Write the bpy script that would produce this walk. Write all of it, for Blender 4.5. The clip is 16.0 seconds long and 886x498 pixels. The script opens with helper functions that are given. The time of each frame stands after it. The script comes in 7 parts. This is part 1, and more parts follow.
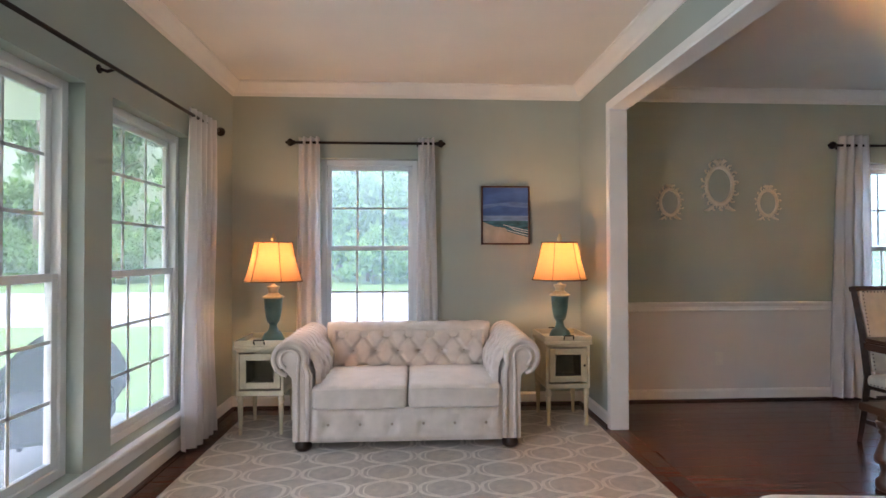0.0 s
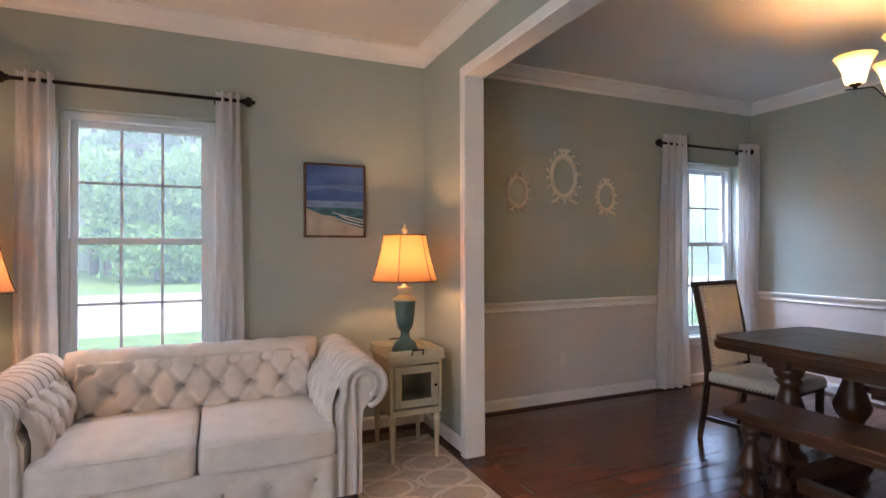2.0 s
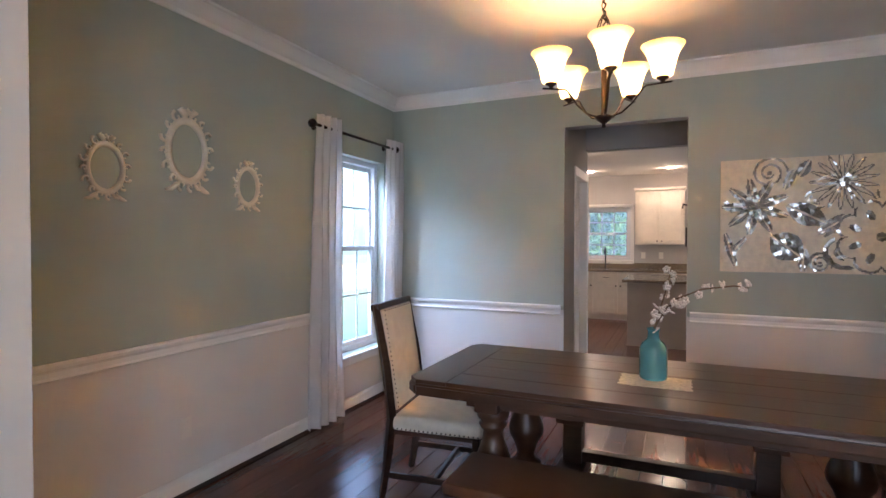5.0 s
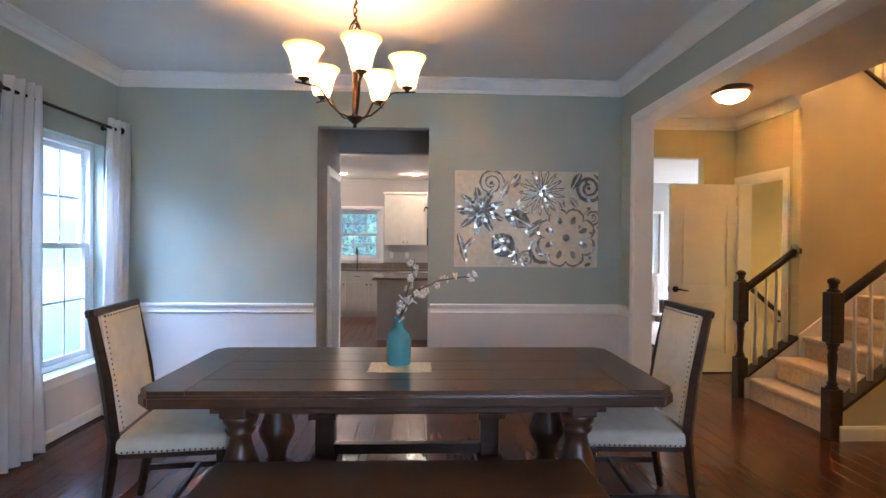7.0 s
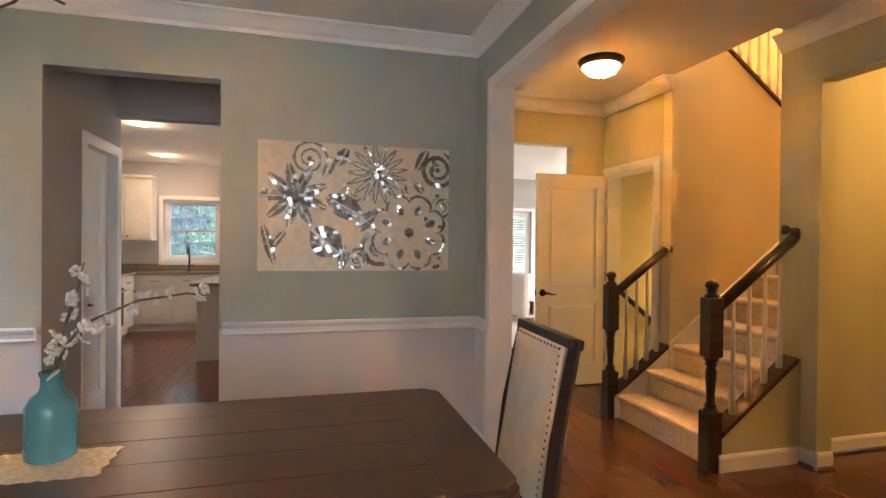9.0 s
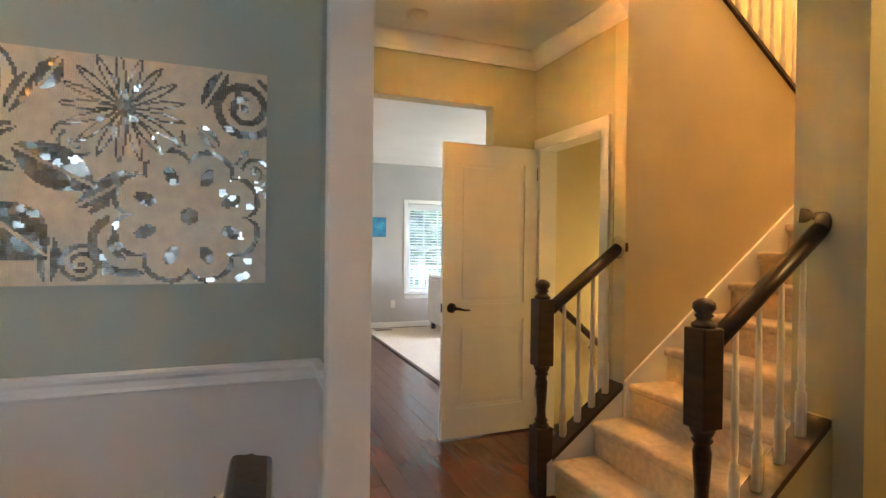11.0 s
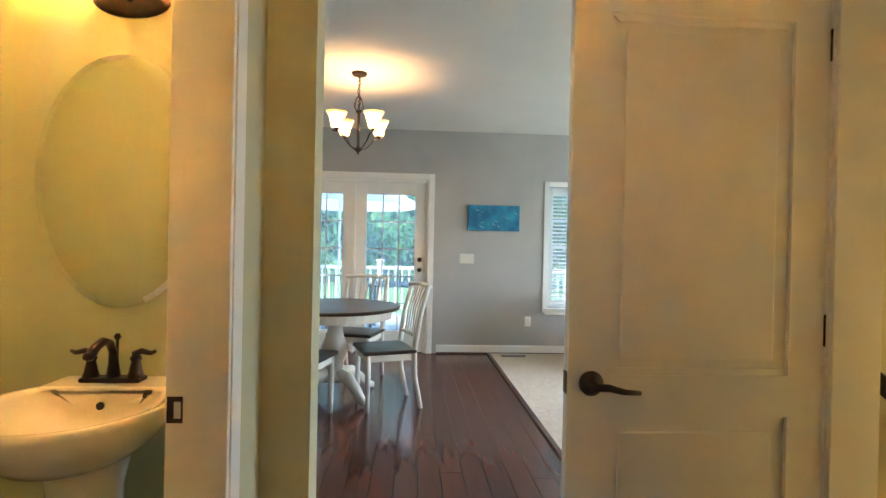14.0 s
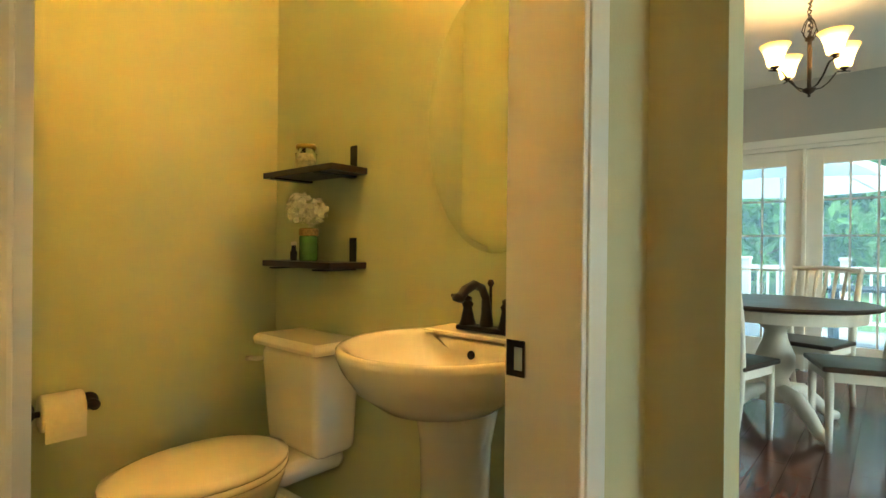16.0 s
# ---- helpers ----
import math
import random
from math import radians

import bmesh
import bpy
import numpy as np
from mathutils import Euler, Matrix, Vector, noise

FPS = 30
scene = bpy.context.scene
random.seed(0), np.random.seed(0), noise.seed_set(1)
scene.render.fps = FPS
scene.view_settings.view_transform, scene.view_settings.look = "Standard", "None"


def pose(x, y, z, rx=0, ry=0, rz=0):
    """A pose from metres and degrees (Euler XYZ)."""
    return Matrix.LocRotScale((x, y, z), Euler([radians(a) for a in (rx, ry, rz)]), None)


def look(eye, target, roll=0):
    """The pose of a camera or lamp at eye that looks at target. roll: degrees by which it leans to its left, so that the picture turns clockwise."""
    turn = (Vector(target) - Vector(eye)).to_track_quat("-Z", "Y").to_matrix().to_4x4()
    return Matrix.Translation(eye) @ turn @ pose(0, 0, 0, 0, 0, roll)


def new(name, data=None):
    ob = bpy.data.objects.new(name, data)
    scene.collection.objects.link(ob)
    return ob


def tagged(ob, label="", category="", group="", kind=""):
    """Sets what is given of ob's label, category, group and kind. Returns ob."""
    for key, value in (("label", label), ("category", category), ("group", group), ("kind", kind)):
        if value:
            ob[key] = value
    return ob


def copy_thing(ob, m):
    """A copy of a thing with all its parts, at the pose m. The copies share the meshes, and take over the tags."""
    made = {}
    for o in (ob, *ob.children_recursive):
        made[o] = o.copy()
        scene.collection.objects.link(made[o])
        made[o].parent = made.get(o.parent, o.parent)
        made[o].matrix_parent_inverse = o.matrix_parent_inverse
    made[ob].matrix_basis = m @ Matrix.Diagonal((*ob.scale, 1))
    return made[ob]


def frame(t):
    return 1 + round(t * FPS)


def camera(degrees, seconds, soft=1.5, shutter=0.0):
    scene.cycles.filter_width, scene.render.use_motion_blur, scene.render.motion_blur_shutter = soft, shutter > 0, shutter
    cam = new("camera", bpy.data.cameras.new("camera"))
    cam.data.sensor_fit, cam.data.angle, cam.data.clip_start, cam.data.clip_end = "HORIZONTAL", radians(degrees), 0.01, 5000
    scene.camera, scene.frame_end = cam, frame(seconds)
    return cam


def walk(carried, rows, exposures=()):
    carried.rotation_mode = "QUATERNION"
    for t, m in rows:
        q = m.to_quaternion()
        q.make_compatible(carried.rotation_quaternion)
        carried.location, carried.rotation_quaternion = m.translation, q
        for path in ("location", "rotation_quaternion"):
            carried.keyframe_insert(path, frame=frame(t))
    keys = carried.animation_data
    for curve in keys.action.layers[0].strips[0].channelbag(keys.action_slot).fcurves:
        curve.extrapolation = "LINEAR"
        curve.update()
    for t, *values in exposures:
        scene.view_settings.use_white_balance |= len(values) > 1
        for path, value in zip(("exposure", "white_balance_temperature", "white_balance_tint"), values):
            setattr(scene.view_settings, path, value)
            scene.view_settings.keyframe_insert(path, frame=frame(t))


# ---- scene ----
cam = camera(81.0, 16.0)
PATH = [
    (0, (0.453, 0.498, 1.276), (0.558, 2.495, 1.303), -0.1),
    (0.5, (0.465, 0.671, 1.271), (0.681, 2.659, 1.297), -0.1),
    (1, (0.5, 0.881, 1.286), (0.818, 2.855, 1.298), -0.2),
    (1.5, (0.477, 1.126, 1.297), (0.974, 3.064, 1.302), -0.1),
    (2, (0.488, 1.368, 1.279), (1.283, 3.204, 1.286), -0.2),
    (2.5, (0.572, 1.679, 1.298), (1.653, 3.362, 1.298), -0.3),
    (3, (0.657, 1.974, 1.289), (1.942, 3.506, 1.29), -0.3),
    (3.2, (0.681, 2.095, 1.292), (2.053, 3.55, 1.289), -0.3),
    (5.3, (1.126, 2.476, 1.407), (3.006, 3.159, 1.376), 0.2),
    (5.5, (1.12, 2.471, 1.405), (3.036, 3.045, 1.375), 0.3),
    (6, (1.09, 2.456, 1.408), (3.065, 2.769, 1.377), 0.5),
    (6.5, (1.061, 2.468, 1.401), (3.059, 2.553, 1.374), 0.5),
    (7, (1.089, 2.466, 1.371), (3.088, 2.383, 1.351), 0.5),
    (7.5, (1.268, 2.378, 1.362), (3.257, 2.171, 1.343), 0.5),
    (8, (1.529, 2.245, 1.376), (3.507, 1.952, 1.355), 0.6),
    (8.5, (1.808, 2.107, 1.38), (3.772, 1.729, 1.361), 0.6),
    (9, (2.056, 1.912, 1.356), (3.988, 1.397, 1.338), 0.6),
    (9.5, (2.364, 1.688, 1.351), (4.258, 1.047, 1.334), 0.6),
    (10, (2.687, 1.481, 1.347), (4.561, 0.782, 1.332), 0.7),
    (10.2, (2.804, 1.404, 1.352), (4.668, 0.68, 1.338), 0.6),
    (12.3, (4.102, 0.542, 1.268), (5.976, -0.157, 1.258), 1.2),
    (12.5, (4.234, 0.479, 1.26), (6.127, -0.167, 1.252), 1.3),
    (13, (4.566, 0.379, 1.252), (6.504, -0.114, 1.243), 1.1),
    (13.5, (4.887, 0.289, 1.244), (6.855, -0.064, 1.24), 1.4),
    (14, (5.17, 0.233, 1.273), (7.166, 0.107, 1.26), 1.2),
    (14.5, (5.364, 0.259, 1.211), (7.352, 0.481, 1.206), 0.6),
    (15, (5.487, 0.303, 1.136), (7.396, 0.9, 1.14), 0.3),
    (15.5, (5.573, 0.316, 1.092), (7.32, 1.289, 1.095), 0.3),
    (16, (5.626, 0.284, 1.08), (7.138, 1.594, 1.074), 0.6),
]
EXPOSURES = [(0, 3.5, 6650, 24), (1.5, 3.38, 6850, 27), (3.2, 3.43, 7000, 29), (5.5, 3.85, 6150, 25), (7, 3.92, 5750, 22), (9, 3.95, 7000, 25), (10.2, 4.0, 6050, 14), (12.5, 3.65, 6400, 14), (13.5, 3.62, 6050, 10), (14.5, 3.27, 5400, 0), (15, 3.22, 5150, -3), (15.5, 3.33, 5900, -10), (16, 3.42, 6300, -13)]
walk(cam, [(t, look(eye, target, roll)) for t, eye, target, roll in PATH], EXPOSURES)

# ---- light ----
world = bpy.data.worlds.new("sky")
scene.world = world
world.use_nodes = True
wn = world.node_tree
sky = wn.nodes.new("ShaderNodeTexSky")
sky.sky_type = "NISHITA"
sky.sun_disc = False
sky.sun_elevation = radians(38)
sky.sun_rotation = radians(210)
wn.links.new(sky.outputs[0], wn.nodes["Background"].inputs[0])
wn.nodes["Background"].inputs[1].default_value = 0.15
SUN = bpy.data.lights.new("sun", "SUN")
SUN.energy, SUN.angle, SUN.color = 0.7, radians(12), (1.0, 0.96, 0.9)
new("sun", SUN).matrix_basis = look((0, 0, 20), (4, 7, 6))
LAMP_W, CHAND_W, DOME_W, BATH_W, BREAK_W, SPOT_W = 1.8, 2.0, 38.0, 5.7, 5.0, 1.6
WARM = (1.0, 0.56, 0.235)


def bulb(name, at, watts, color=WARM, radius=0.03):
    data = bpy.data.lights.new(name, "POINT")
    data.energy, data.color, data.shadow_soft_size = watts, color, radius
    ob = new(name, data)
    ob.location = at
    return ob




def sky_fill(name, at, toward, wide, high, watts, color=(0.72, 0.86, 1.0)):
    """An added area lamp that stands in for sky light near a window."""
    data = bpy.data.lights.new(name, "AREA")
    data.shape, data.size, data.size_y, data.energy, data.color = "RECTANGLE", wide, high, watts, color
    new(name, data).matrix_basis = look(at, toward)


# Fill lamps in unseen openings of the family and living room walls.
sky_fill("fill_family_a", (7.9, -4.54, 1.3), (7.9, 0, 1.2), 1.4, 1.6, 3.4)
sky_fill("fill_family_b", (10.1, -4.54, 1.3), (10.1, 0, 1.2), 1.4, 1.6, 3.4)
sky_fill("fill_living_a", (-1.10, 0.76, 1.2), (3, 0.76, 1.1), 0.8, 1.75, 2.2)
sky_fill("fill_living_b", (-1.10, 1.63, 1.2), (3, 1.63, 1.1), 0.7, 1.75, 2.2)
# Fill lamps outside, above the north windows and out of sight.
sky_fill("fill_dining", (4.15, 5.75, 2.75), (5.2, 4.2, 0.9), 1.3, 1.0, 20.0, (0.48, 0.70, 1.0))
sky_fill("fill_living_north", (0.0, 5.75, 2.75), (0.2, 3.6, 0.3), 1.2, 1.0, 5.0)

# ---- materials ----
def mat(name, color, rough=0.6, metal=0.0, vary=0.12, scale=6.0, bump=0.0, bump_scale=120.0, coat=0.0, sheen=0.0, dark=None, stretch=(1, 1, 1), per_piece=0.0, rough_vary=0.08):
    m = bpy.data.materials.new(name)
    m.use_nodes = True
    nt = m.node_tree
    n, link = nt.nodes, nt.links.new
    bsdf = n["Principled BSDF"]
    bsdf.inputs["Roughness"].default_value = rough
    bsdf.inputs["Metallic"].default_value = metal
    bsdf.inputs["Coat Weight"].default_value = coat
    bsdf.inputs["Sheen Weight"].default_value = sheen
    co = n.new("ShaderNodeTexCoord")
    mp = n.new("ShaderNodeMapping")
    mp.inputs["Scale"].default_value = stretch
    link(co.outputs["Object"], mp.inputs[0])
    big = n.new("ShaderNodeTexNoise")
    big.inputs["Scale"].default_value = scale
    big.inputs["Detail"].default_value = 5
    link(mp.outputs[0], big.inputs["Vector"])
    low = dark if dark else tuple(c * (1 - vary) for c in color)
    high = tuple(min(1, c * (1 + vary * 0.6)) for c in color)
    ramp = n.new("ShaderNodeMix")
    ramp.data_type = "RGBA"
    ramp.inputs["A"].default_value = (*low, 1)
    ramp.inputs["B"].default_value = (*high, 1)
    sharp = n.new("ShaderNodeMapRange")
    sharp.inputs["From Min"].default_value, sharp.inputs["From Max"].default_value = 0.3, 0.7
    link(big.outputs["Fac"], sharp.inputs["Value"])
    fac = sharp.outputs[0]
    if per_piece:
        info = n.new("ShaderNodeObjectInfo")
        geo = n.new("ShaderNodeNewGeometry")
        both = n.new("ShaderNodeMath")
        both.operation = "ADD"
        link(info.outputs["Random"], both.inputs[0])
        link(geo.outputs["Random Per Island"], both.inputs[1])
        wrap = n.new("ShaderNodeMath")
        wrap.operation = "FRACT"
        link(both.outputs[0], wrap.inputs[0])
        mx = n.new("ShaderNodeMix")
        mx.inputs["Factor"].default_value = per_piece
        link(fac, mx.inputs["A"])
        link(wrap.outputs[0], mx.inputs["B"])
        fac = mx.outputs["Result"]
    link(fac, ramp.inputs["Factor"])
    link(ramp.outputs["Result"], bsdf.inputs["Base Color"])
    rr = n.new("ShaderNodeMapRange")
    rr.inputs["To Min"].default_value, rr.inputs["To Max"].default_value = max(0.02, rough - rough_vary), min(1, rough + rough_vary)
    link(big.outputs["Fac"], rr.inputs["Value"])
    link(rr.outputs[0], bsdf.inputs["Roughness"])
    if bump:
        fine = n.new("ShaderNodeTexNoise")
        fine.inputs["Scale"].default_value = bump_scale
        fine.inputs["Detail"].default_value = 3
        link(mp.outputs[0], fine.inputs["Vector"])
        b = n.new("ShaderNodeBump")
        b.inputs["Strength"].default_value = bump
        b.inputs["Distance"].default_value = 0.004
        link(fine.outputs["Fac"], b.inputs["Height"])
        link(b.outputs[0], bsdf.inputs["Normal"])
    return m


def glow(name, color, strength):
    m = bpy.data.materials.new(name)
    m.use_nodes = True
    b = m.node_tree.nodes["Principled BSDF"]
    b.inputs["Base Color"].default_value = (*color, 1)
    b.inputs["Emission Color"].default_value = (*color, 1)
    b.inputs["Emission Strength"].default_value = strength
    return m


def thin(name, color, share=0.5, rough=0.8):
    """Cloth or frosted glass that lets light through."""
    m = mat(name, color, rough, vary=0.06, scale=14, bump=0.15, bump_scale=260)
    nt = m.node_tree
    t = nt.nodes.new("ShaderNodeBsdfTranslucent")
    t.inputs["Color"].default_value = (*color, 1)
    mix = nt.nodes.new("ShaderNodeMixShader")
    mix.inputs[0].default_value = share
    nt.links.new(nt.nodes["Principled BSDF"].outputs[0], mix.inputs[1])
    nt.links.new(t.outputs[0], mix.inputs[2])
    nt.links.new(mix.outputs[0], nt.nodes["Material Output"].inputs[0])
    return m


def glass(name, color=(1, 1, 1), rough=0.0, ior=1.45):
    m = bpy.data.materials.new(name)
    m.use_nodes = True
    b = m.node_tree.nodes["Principled BSDF"]
    b.inputs["Base Color"].default_value = (*color, 1)
    b.inputs["Roughness"].default_value = rough
    b.inputs["Transmission Weight"].default_value = 1
    b.inputs["IOR"].default_value = ior
    return m


SAGE = mat("sage wall paint", (0.40, 0.44, 0.385), 0.7, vary=0.05, scale=2.5, bump=0.12, bump_scale=180)
WAINSCOT = mat("pale grey wainscot paint", (0.70, 0.66, 0.62), 0.6, vary=0.04, scale=2.5, bump=0.1, bump_scale=180)
TAN = mat("khaki hall paint", (0.52, 0.47, 0.29), 0.7, vary=0.05, scale=2.5, bump=0.12, bump_scale=180)
BEIGE = mat("beige stair wall paint", (0.66, 0.58, 0.36), 0.7, vary=0.05, scale=2.5, bump=0.12, bump_scale=180)
OLIVE = mat("soft green bathroom paint", (0.555, 0.575, 0.355), 0.65, vary=0.05, scale=2.5, bump=0.12, bump_scale=180)
GREY = mat("warm grey wall paint", (0.46, 0.44, 0.42), 0.7, vary=0.05, scale=2.5, bump=0.12, bump_scale=180)
CEIL = mat("flat ceiling paint", (0.80, 0.765, 0.71), 0.9, vary=0.04, scale=2.0, bump=0.25, bump_scale=90)
TRIM = mat("white semi-gloss trim paint", (0.85, 0.83, 0.79), 0.35, vary=0.03, scale=5, bump=0.05, bump_scale=60)
WOODFLOOR = mat("dark red-brown oak planks", (0.122, 0.037, 0.021), 0.19, vary=0.24, scale=4, bump=0.03, bump_scale=30, stretch=(0.6, 8, 1), per_piece=0.6, rough_vary=0.07)
CARPET = mat("beige cut-pile carpet", (0.68, 0.54, 0.37), 0.95, vary=0.2, scale=30, bump=0.9, bump_scale=420, sheen=0.4)
RUGBASE = mat("taupe woven rug", (0.48, 0.415, 0.335), 0.95, vary=0.2, scale=22, bump=0.8, bump_scale=420, sheen=0.3)
RUGLINE = mat("cream rug pile", (0.72, 0.65, 0.55), 0.95, vary=0.15, scale=40, bump=0.8, bump_scale=420, sheen=0.3)
VINYL = mat("white vinyl window frame", (0.78, 0.80, 0.80), 0.35, vary=0.03, scale=4)
PANE = glass("window glass", (0.97, 0.99, 0.98), 0.0, 1.12)
CURTAIN = thin("white sheer curtain cloth", (0.90, 0.88, 0.87), 0.6)
BRONZE = mat("oil-rubbed bronze", (0.028, 0.018, 0.013), 0.38, metal=0.6, vary=0.35, scale=30, bump=0.05)
DARKWOOD = mat("espresso stained wood", (0.040, 0.020, 0.013), 0.34, vary=0.5, scale=7, bump=0.15, bump_scale=70, stretch=(1, 1, 7))
TABLEWOOD = mat("distressed dark walnut boards", (0.084, 0.038, 0.021), 0.31, vary=0.32, scale=7, bump=0.10, bump_scale=40, stretch=(7, 1, 7), per_piece=0.35, rough_vary=0.06)
LINEN = mat("cream linen upholstery", (0.76, 0.69, 0.58), 0.9, vary=0.1, scale=16, bump=0.5, bump_scale=420, sheen=0.3)
# Button cloth darker than the sofa's, with the dimples' shade in its colour.
BUTTON_SHADED = mat("taupe button cloth with dimple shade", (0.40, 0.33, 0.27), 0.9, vary=0.1, scale=40)
VELVET = mat("oatmeal woven sofa cloth", (0.68, 0.60, 0.525), 0.9, vary=0.1, scale=12, bump=0.5, bump_scale=420, sheen=0.45)
OCHRE = mat("tan woven chair back", (0.50, 0.35, 0.17), 0.9, vary=0.12, scale=18, bump=0.5, bump_scale=380)
CREAMPAINT = mat("distressed cream paint", (0.60, 0.54, 0.38), 0.5, vary=0.12, scale=14, bump=0.25, bump_scale=50)
WHITEPAINT = mat("white painted wood", (0.78, 0.74, 0.66), 0.4, vary=0.06, scale=9, bump=0.1, bump_scale=50)
PORCELAIN = mat("glazed white porcelain", (0.80, 0.76, 0.66), 0.12, vary=0.03, scale=4, coat=0.4)
PLASTIC = mat("ivory plastic", (0.74, 0.71, 0.64), 0.4, vary=0.03, scale=9)
NAIL = mat("dark pewter nailheads", (0.12, 0.10, 0.08), 0.35, metal=0.9, vary=0.2, scale=60)
TEAL = mat("antique teal glaze", (0.068, 0.138, 0.122), 0.38, vary=0.3, scale=10, bump=0.15, bump_scale=40)
GOLDCREAM = mat("antique cream glaze", (0.50, 0.43, 0.26), 0.4, vary=0.3, scale=12)
SHADE = thin("cream silk lampshade", (0.36, 0.19, 0.09), 0.5)
SHADETRIM = mat("brown shade braid", (0.10, 0.055, 0.03), 0.8, vary=0.2, scale=50, bump=0.4)
FROST = thin("frosted amber glass", (0.84, 0.58, 0.28), 0.82, 0.4)
BULBGLOW = glow("lit bulb", (1.0, 0.72, 0.40), 4.0)
MIRROR = mat("silvered mirror", (0.88, 0.9, 0.88), 0.02, metal=1.0, vary=0.01, scale=2, rough_vary=0.01)
BLACK = mat("black metal", (0.02, 0.02, 0.022), 0.4, metal=0.5, vary=0.2, scale=20)
STEEL = mat("brushed steel", (0.5, 0.5, 0.5), 0.3, metal=1.0, vary=0.1, scale=20)
GRANITE = mat("brown granite", (0.22, 0.17, 0.12), 0.2, vary=0.5, scale=60, coat=0.2)
CABINET = mat("cream glazed cabinet paint", (0.72, 0.66, 0.56), 0.4, vary=0.07, scale=8)
GRASS = mat("lawn", (0.10, 0.18, 0.05), 0.95, vary=0.4, scale=3, bump=0.9, bump_scale=60)
CONCRETE = mat("pale concrete", (0.32, 0.315, 0.30), 0.9, vary=0.12, scale=3, bump=0.4, bump_scale=80)
# Part clear, part pale blue: lays a painted haze over the view outside.
HAZE_SCREEN = bpy.data.materials.new("pale haze screen")
HAZE_SCREEN.use_nodes = True
_t = HAZE_SCREEN.node_tree
_clear, _cloth, _mix = _t.nodes.new("ShaderNodeBsdfTransparent"), _t.nodes.new("ShaderNodeBsdfTranslucent"), _t.nodes.new("ShaderNodeMixShader")
_cloth.inputs["Color"].default_value = (0.62, 0.72, 0.76, 1)
_mix.inputs[0].default_value = 0.15
_t.links.new(_clear.outputs[0], _mix.inputs[1])
_t.links.new(_cloth.outputs[0], _mix.inputs[2])
_t.links.new(_mix.outputs[0], _t.nodes["Material Output"].inputs[0])
BARK = mat("pine bark", (0.22, 0.18, 0.15), 0.95, vary=0.4, scale=9, bump=0.9, bump_scale=30, stretch=(1, 1, 0.2))


def leafy(name, color):
    m = mat(name, color, 0.6, vary=0.45, scale=2, per_piece=0.7)
    nt = m.node_tree
    t = nt.nodes.new("ShaderNodeBsdfTranslucent")
    t.inputs["Color"].default_value = (*(min(1, c * 1.5) for c in color), 1)
    mix = nt.nodes.new("ShaderNodeMixShader")
    mix.inputs[0].default_value = 0.45
    nt.links.new(nt.nodes["Principled BSDF"].outputs[0], mix.inputs[1])
    nt.links.new(t.outputs[0], mix.inputs[2])
    nt.links.new(mix.outputs[0], nt.nodes["Material Output"].inputs[0])
    return m


LEAF = leafy("green foliage", (0.10, 0.20, 0.07))
LEAF2 = leafy("light green foliage", (0.13, 0.25, 0.08))
# Greyed green for the far backdrop, with distance haze put into the colour.
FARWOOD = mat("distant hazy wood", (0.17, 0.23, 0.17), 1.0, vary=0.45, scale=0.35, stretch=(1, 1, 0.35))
WICKER = mat("dark grey wicker", (0.04, 0.045, 0.055), 0.7, vary=0.4, scale=60, bump=0.9, bump_scale=150)


# ---- mesh helpers ----
def link_mesh(name, bm, material, parent=None, label="", smooth=False):
    me = bpy.data.meshes.new(name)
    bm.normal_update()
    bm.to_mesh(me)
    bm.free()
    for m in (material if isinstance(material, (list, tuple)) else (material,)):
        me.materials.append(m)
    if smooth:
        for p in me.polygons:
            p.use_smooth = True
    ob = new(name, me)
    if parent:
        ob.parent = parent
    if label:
        ob["label"] = label
    return ob


def part(name, bm, material, parent, label="", smooth=False):
    return link_mesh(name, bm, material, parent, label, smooth)


def thing(name, m, label, category, group=""):
    ob = new(name)
    ob.empty_display_size = 0.1
    ob.matrix_basis = m
    return tagged(ob, label, category, group)


def add_box(bm, lo, hi, bevel=0.0, m=None, segs=2, idx=0):
    c = [(a + b) / 2 for a, b in zip(lo, hi)]
    d = [max(1e-4, b - a) for a, b in zip(lo, hi)]
    t = Matrix.Translation(c) @ Matrix.Diagonal((*d, 1))
    geo = bmesh.ops.create_cube(bm, size=1, matrix=t)
    vs = geo["verts"]
    if bevel:
        es = list({e for v in vs for e in v.link_edges})
        r = bmesh.ops.bevel(bm, geom=es, offset=min(bevel, min(d) * 0.45), segments=segs, affect="EDGES", profile=0.5)
        vs = list({v for f in r["faces"] for v in f.verts} | {v for v in vs if v.is_valid})
    if m:
        bmesh.ops.transform(bm, matrix=m, verts=vs)
    if idx:
        for f in {f for v in vs for f in v.link_faces}:
            f.material_index = idx
    return vs


def boxes(*specs):
    bm = bmesh.new()
    for s in specs:
        add_box(bm, *s)
    return bm


def add_lathe(bm, profile, segs=24, m=None, cap=True):
    """profile: (radius, z) pairs from bottom to top."""
    rings = []
    for r, z in profile:
        rings.append([bm.verts.new((r * math.cos(2 * math.pi * i / segs), r * math.sin(2 * math.pi * i / segs), z)) for i in range(segs)])
    for a, b in zip(rings, rings[1:]):
        for i in range(segs):
            bm.faces.new((a[i], a[(i + 1) % segs], b[(i + 1) % segs], b[i]))
    if cap:
        bm.faces.new(rings[0][::-1])
        bm.faces.new(rings[-1])
    if m:
        bmesh.ops.transform(bm, matrix=m, verts=[v for r in rings for v in r])
    return bm


def lathe(profile, segs=24, m=None, cap=True):
    return add_lathe(bmesh.new(), profile, segs, m, cap)


